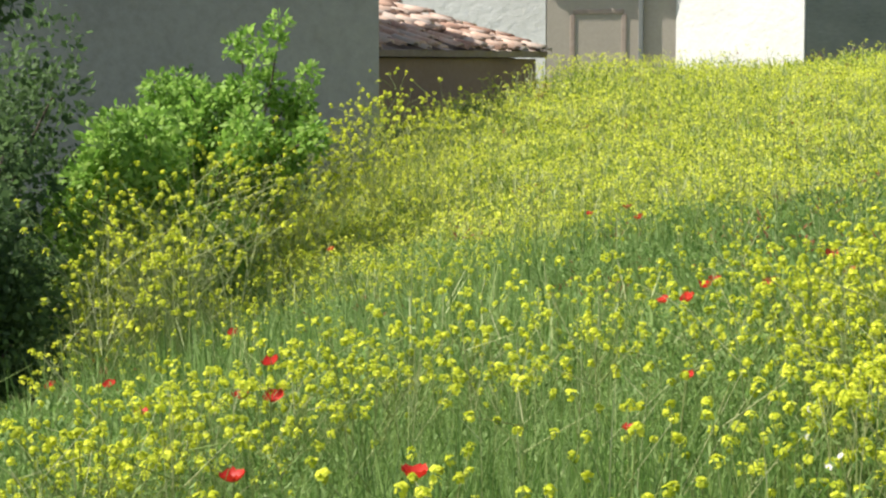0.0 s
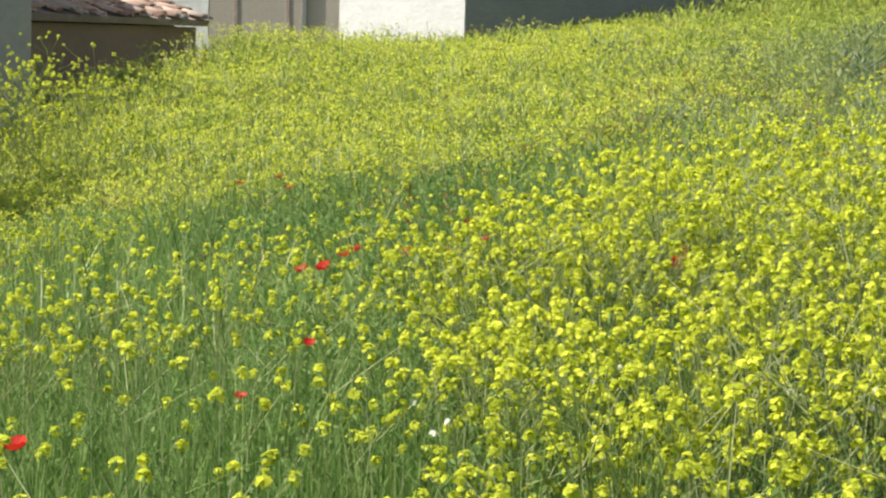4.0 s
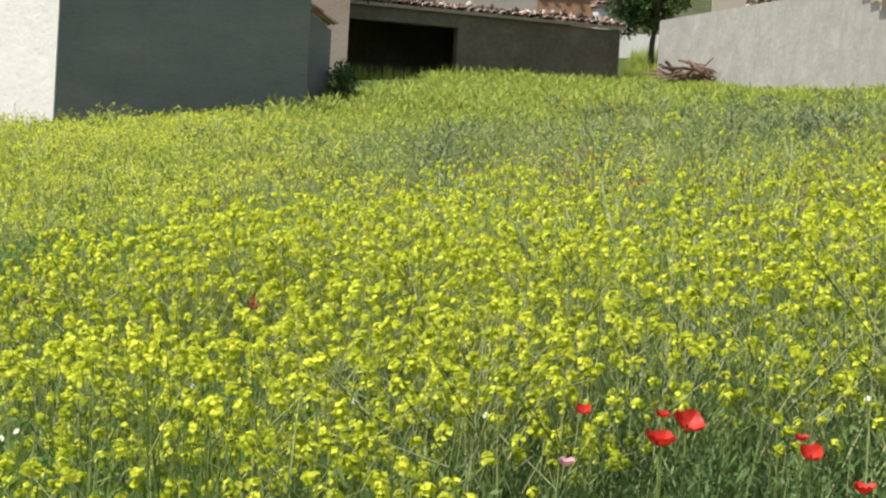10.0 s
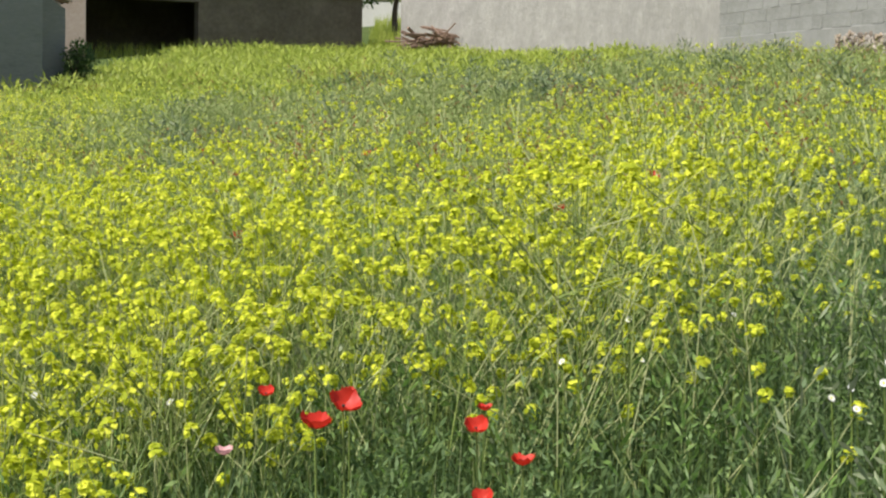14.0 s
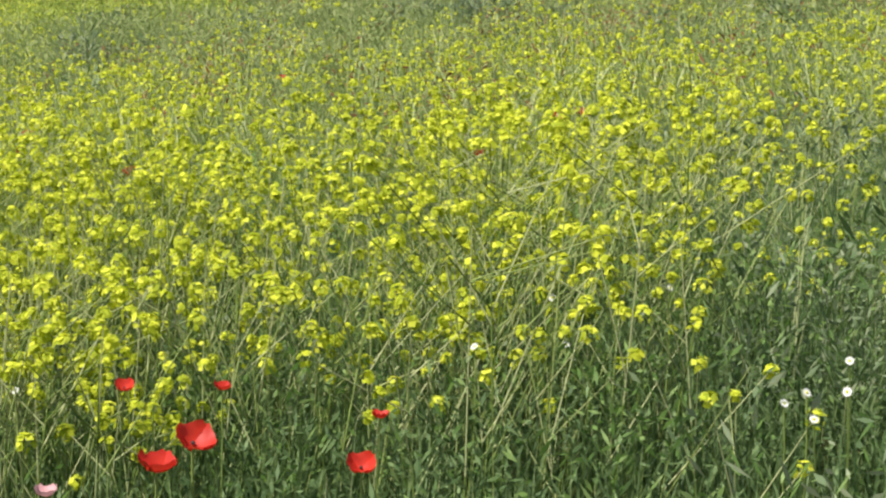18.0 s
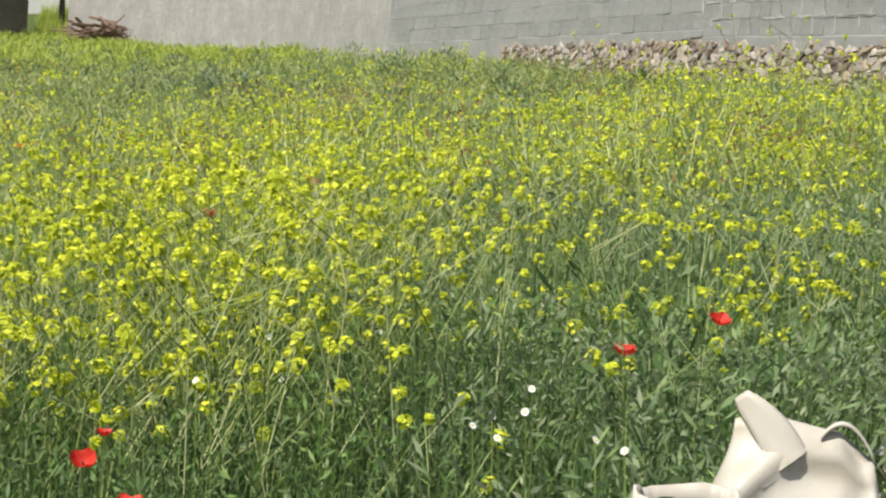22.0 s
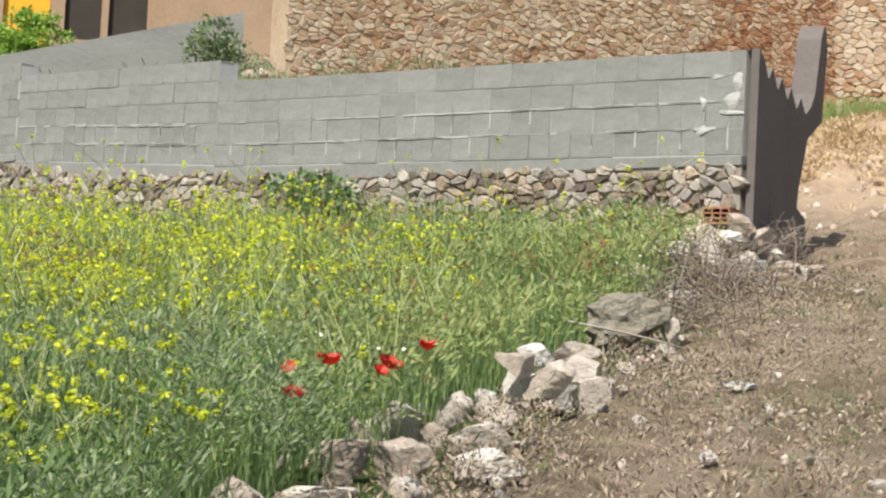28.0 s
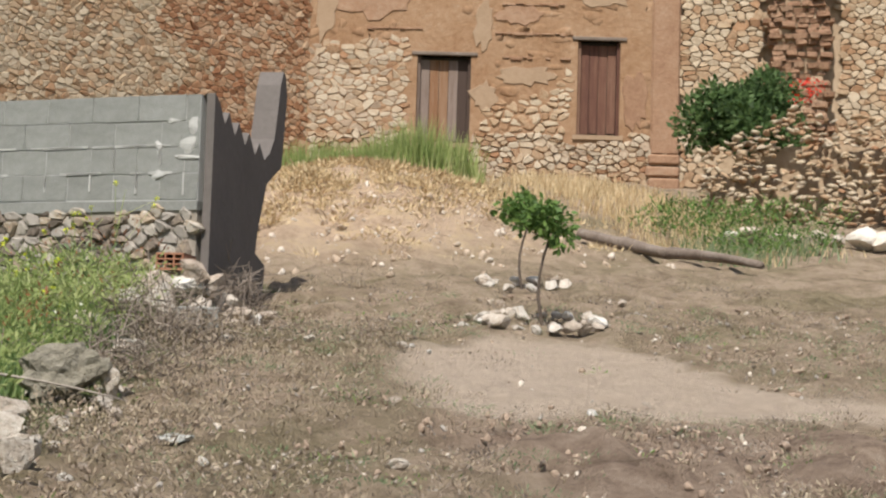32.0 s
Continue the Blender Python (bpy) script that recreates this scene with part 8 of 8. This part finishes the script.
def ruin_on_hill(name, label, rooms, category="ruin", material="adobe"):
    """A group of low broken rooms: (corner a, corner b, depth, foot, top at a, top at b, tiled) each; walls end in uneven steps."""
    ob = thing(name, label, category, (*rooms[0][0], rooms[0][3]))
    g = rng(len(label))
    for a, b, depth, z0, za, zb, tiled in rooms:
        ux, uy = np.subtract(b, a) / np.hypot(*np.subtract(b, a))
        px, py = -uy, ux
        c, d = (b[0] + px * depth, b[1] + py * depth), (a[0] + px * depth, a[1] + py * depth)
        for p, q, t0, t1 in ((a, b, za, zb), (b, c, zb, zb + 0.3), (c, d, zb + 0.3, za + 0.3), (d, a, za + 0.3, za)):
            n = 5
            for k in range(n):
                f0, f1 = k / n, (k + 1) / n
                lo = 0 if tiled else g.uniform(0, 0.7)
                w = wall_part("wall_piece", (p[0] + (q[0] - p[0]) * f0, p[1] + (q[1] - p[1]) * f0), (p[0] + (q[0] - p[0]) * f1, p[1] + (q[1] - p[1]) * f1), z0, t0 + (t1 - t0) * f0 - lo, t0 + (t1 - t0) * f1 - lo * g.uniform(0, 1.3), 0.5, material, ob)
                w.matrix_parent_inverse = ob.matrix_world.inverted()
        if tiled:
            for w in (tiled_roof("roof_tiles", ob, (a[0] - 0.3 * px, a[1] - 0.3 * py, za + 0.05), (b[0] - 0.3 * px, b[1] - 0.3 * py, zb + 0.05), (*c, zb + 1.4), (*d, za + 1.4), 0.26, "roof_tile_old", seed=22),):
                pass
    for child in ob.children:
        child.matrix_parent_inverse = ob.matrix_world.inverted()
    return ob


ruin_on_hill("hill_ruin", "low ochre ruin with broken tile roofs on the hillside", [((-17.9, 141.2), (-13.6, 141.6), 4.5, 21.0, 23.4, 23.6, True), ((-13.5, 140.6), (-9.4, 141.0), 5.0, 21.0, 23.5, 23.9, True), ((-9.3, 141.0), (-8.7, 143.8), 1.0, 20.5, 23.9, 23.5, False)])
ruin_on_hill("hill_ruin", "roofless ochre stone ruin on the ridge", [((-54.2, 225.8), (-50.6, 226.6), 4.0, 38.0, 41.6, 41.8, False), ((-50.5, 226.4), (-47.0, 227.2), 4.0, 38.0, 43.0, 42.8, False), ((-46.9, 227.4), (-40.2, 228.8), 4.0, 38.0, 41.9, 41.6, True)])
ruin_on_hill("hill_ruin", "broken ochre stone barn on the slope", [((9.9, 121.9), (14.0, 121.6), 5.0, 18.5, 22.3, 22.8, True), ((14.2, 121.6), (19.0, 121.0), 5.0, 18.5, 22.9, 22.6, False)])
house("hill_hut", "small hut with a flat roof on the hillside", (-11.9, 93.5), (-8.9, 93.8), 2.5, 11.0, 14.65, 14.7, 14.65, 14.7, "old_plaster", roof="dark_render", category="hut", openings=[(0.4, 1.0, 13.5, 14.45), (1.7, 1.1, 13.5, 14.45)])
bush("hill_bush", "bright green bush below the hillside hut", (-13.4, 90.0), (1.9, 1.0, 1.0), 24, 0.5, 6000, 0.16, "leaf", 181)
bush("hill_bush", "green bush before the hillside hut", (-9.6, 92.2), (1.6, 0.6, 0.6), 18, 0.36, 3600, 0.14, "grass", 183)
bank_mesh = rock_mesh("earth_bank", 1601, "soil_pale", 0.8, 0.5, 4)
tagged(placed("earth_bank", bank_mesh, Matrix.Translation((8.0, 73.0, 9.0)) @ Matrix.Diagonal((14, 4, 4.2, 1))), "bank of bare pale earth behind the stepped wall", "bank")
# broken tiles and rubble over the open shed
chips_dark = [rock_mesh("tile_shard", 1610 + k, "roof_tile_joined", 0.35, 0.4, 1) for k in range(5)]
g = rng(1620)
f, u = g.uniform(0.0, 1.0, 520), g.uniform(-0.1, 0.6, 520)
x, y = -8.5 + 7.08 * f - 0.42 * u, 48.6 + 3.3 * f + 0.91 * u
mats = [Matrix.Translation((a, b, 6.5 + 0.12 * d + abs(e))) @ Euler(h).to_matrix().to_4x4() @ Matrix.Scale(s, 4) for a, b, d, e, h, s in zip(x, y, u, g.normal(0, 0.07, 520), g.uniform(0, 6, (520, 3)), g.uniform(0.08, 0.26, 520))]
tagged(joined("broken_tiles", chips_dark, mats[:170], "roof_tile_joined", None, "broken roof tiles heaped over the shed"), category="tiles")
tagged(joined("roof_rubble", chips_dark, mats[170:], "bark", None, "dark rubble and rotten thatch over the shed"), category="rubble")
post = thing("flue_pipe", "tall thin metal flue above the roof", "flue", (-8.44, 48.5, 8.5))
bm = bmesh.new()
bmesh.ops.create_cone(bm, segments=10, radius1=0.06, radius2=0.06, depth=0.8, cap_ends=True)
part("pipe", bm, "dark_render", post).matrix_basis = Matrix.Translation((0, 0, 0.4))
dish = thing("satellite_dish", "dark satellite dish on the tall house", "dish", (-7.75, 47.6, 8.3))
bm = bmesh.new()
bmesh.ops.create_uvsphere(bm, u_segments=14, v_segments=8, radius=0.24)
bmesh.ops.delete(bm, geom=[v for v in bm.verts if v.co.z > 0.08], context="VERTS")
p = part("bowl", bm, "dark_render", dish)
p.matrix_basis = Matrix.Translation((0, 0, 0.15)) @ Matrix.Rotation(1.2, 4, "X") @ Matrix.Diagonal((1, 1, 0.5, 1))
bm = bmesh.new()
box(bm, -0.2, -0.02, 0.1, 0.02, 0.02, 0.14)
part("arm", bm, "dark_render", dish)
mast = thing("cement_post", "thin grey cement post beside the long house", "post", (-8.68, 61.2, 6.5))
bm = bmesh.new()
box(bm, -0.06, -0.06, 0, 0.06, 0.06, 2.9, 0.01)
part("shaft", bm, "beige_plaster", mast)

# scrub, low trees and rocks over the hillside
r = rng(160)
n = 300
rr, az = r.uniform(90, 260, n), np.radians(np.where(r.uniform(0, 1, n) < 0.08, r.uniform(-22, 0, n), r.uniform(1, 34, n)))
x, y = rr * np.sin(az), 10 + rr * np.cos(az)
balls = [(a, b, c + 0.2, s) for a, b, c, s in zip(x, y, height(x, y), r.uniform(0.2, 0.8, n) * (0.5 + rr / 300))]
tagged(leaf_cloud("hill_scrub", None, balls, 70000, 0.3, "far_leaf", 161), "dark green scrub scattered over the hillside", "scrub", kind="stuff")
for k, (x, y, s) in enumerate([(-2.6, 106, 1.5), (-0.6, 104, 1.3), (1.0, 108, 1.6)]):
    z = float(height(x, y))
    tree("hill_tree", "dark bushy tree on the hillside", (x, y), 0.6, z + 1.6 * s * 0.8, (1.0 * s, 0.8 * s, 0.8 * s), 22, 0.5, 4500, 0.15, "leaf_dark", 400 + 3 * k, 0.12)
for k in range(22):
    x, y = 1.5 + 1.15 * k + r.normal(0, 0.4), (92, 97, 103)[k % 3] + r.normal(0, 1.0)
    z, s = float(height(x, y)), r.uniform(0.5, 0.85)
    tree("orchard_tree", "small dark green orchard tree on the terrace", (x, y), 0.3, z + 1.2 * s, (0.85 * s, 0.7 * s, 0.8 * s), 16, 0.22, 1500, 0.12, "leaf_mid", 420 + 3 * k, 0.09)
boulders = [rock_mesh("hill_boulder", 1500 + k, "hill_rock", 0.55, 0.7, 2) for k in range(6)]
n = 1500
patch = r.uniform(0, 1, n) < 0.22
rr, az = r.uniform(90, 300, n), np.radians(np.where(patch, r.normal(-8.6, 1.0, n), np.where(r.uniform(0, 1, n) < 0.6, r.normal(5.5, 3.0, n), r.uniform(-4, 30, n))))
rr = np.where(patch, r.normal(99, 3, n), rr)
x, y = rr * np.sin(az), 10 + rr * np.cos(az)
mats = [Matrix.Translation((a, b, c + 0.05)) @ Euler(r.uniform(0, 6, 3)).to_matrix().to_4x4() @ Matrix.Scale(float(s), 4) for a, b, c, s in zip(x, y, height(x, y), (0.18 + 0.6 * r.uniform(0, 1, n) ** 2) * (0.5 + rr / 200))]
tagged(joined("hill_rocks", boulders, mats, "hill_rock", None, "pale rocks strewn over the hillside"), category="rocks")
# bank of ochre rubble behind the stepped wall
r = rng(165)
n = 620
along_x, up = r.uniform(1.9, 7.6, n), r.uniform(0, 1, n) ** 0.8
x, y = along_x, 58.6 + 1.3 * up + r.normal(0, 0.06, n)
top = 8.75 + 0.12 * np.sin(1.7 * along_x) + 0.03 * along_x
z = 6.3 + (top - 6.3) * up
mats = [Matrix.Translation((a, b, c)) @ Euler(r.uniform(0, 6, 3)).to_matrix().to_4x4() @ Matrix.Scale(float(q), 4) for a, b, c, q in zip(x, y, z, r.uniform(0.14, 0.34, n))]
tagged(joined("rubble_bank", boulders, mats, "hill_rock", None, "bank of pale ochre rubble behind the block wall"), category="rubble", kind="stuff")
# rusty flue on the barn's roof
flue = thing("roof_flue", "rusty sheet-metal flue with a cowl on the barn roof", "flue", (-8.53, 32.95, 5.3))
for name, profile, label in (("pipe", [(0.0, 0.085), (0.42, 0.085), (0.44, 0.1), (0.46, 0.085)], ""), ("cowl", [(0.5, 0.11), (0.53, 0.13), (0.58, 0.12), (0.64, 0.03)], "rusty rounded cowl")):
    bm = bmesh.new()
    rings = [[bm.verts.new((rad * math.cos(a), rad * math.sin(a), z)) for a in (2 * math.pi * k / 16 for k in range(16))] for z, rad in profile]
    for p, q in zip(rings, rings[1:]):
        for k in range(16):
            bm.faces.new((p[k], p[(k + 1) % 16], q[(k + 1) % 16], q[k]))
    bm.faces.new(rings[0][::-1])
    bm.faces.new(rings[-1])
    if name == "cowl":
        for k in range(3):
            a = 2 * math.pi * k / 3
            box(bm, 0.075 * math.cos(a) - 0.008, 0.075 * math.sin(a) - 0.008, 0.44, 0.075 * math.cos(a) + 0.008, 0.075 * math.sin(a) + 0.008, 0.52)
    part(name, bm, "dark_render", flue, label)
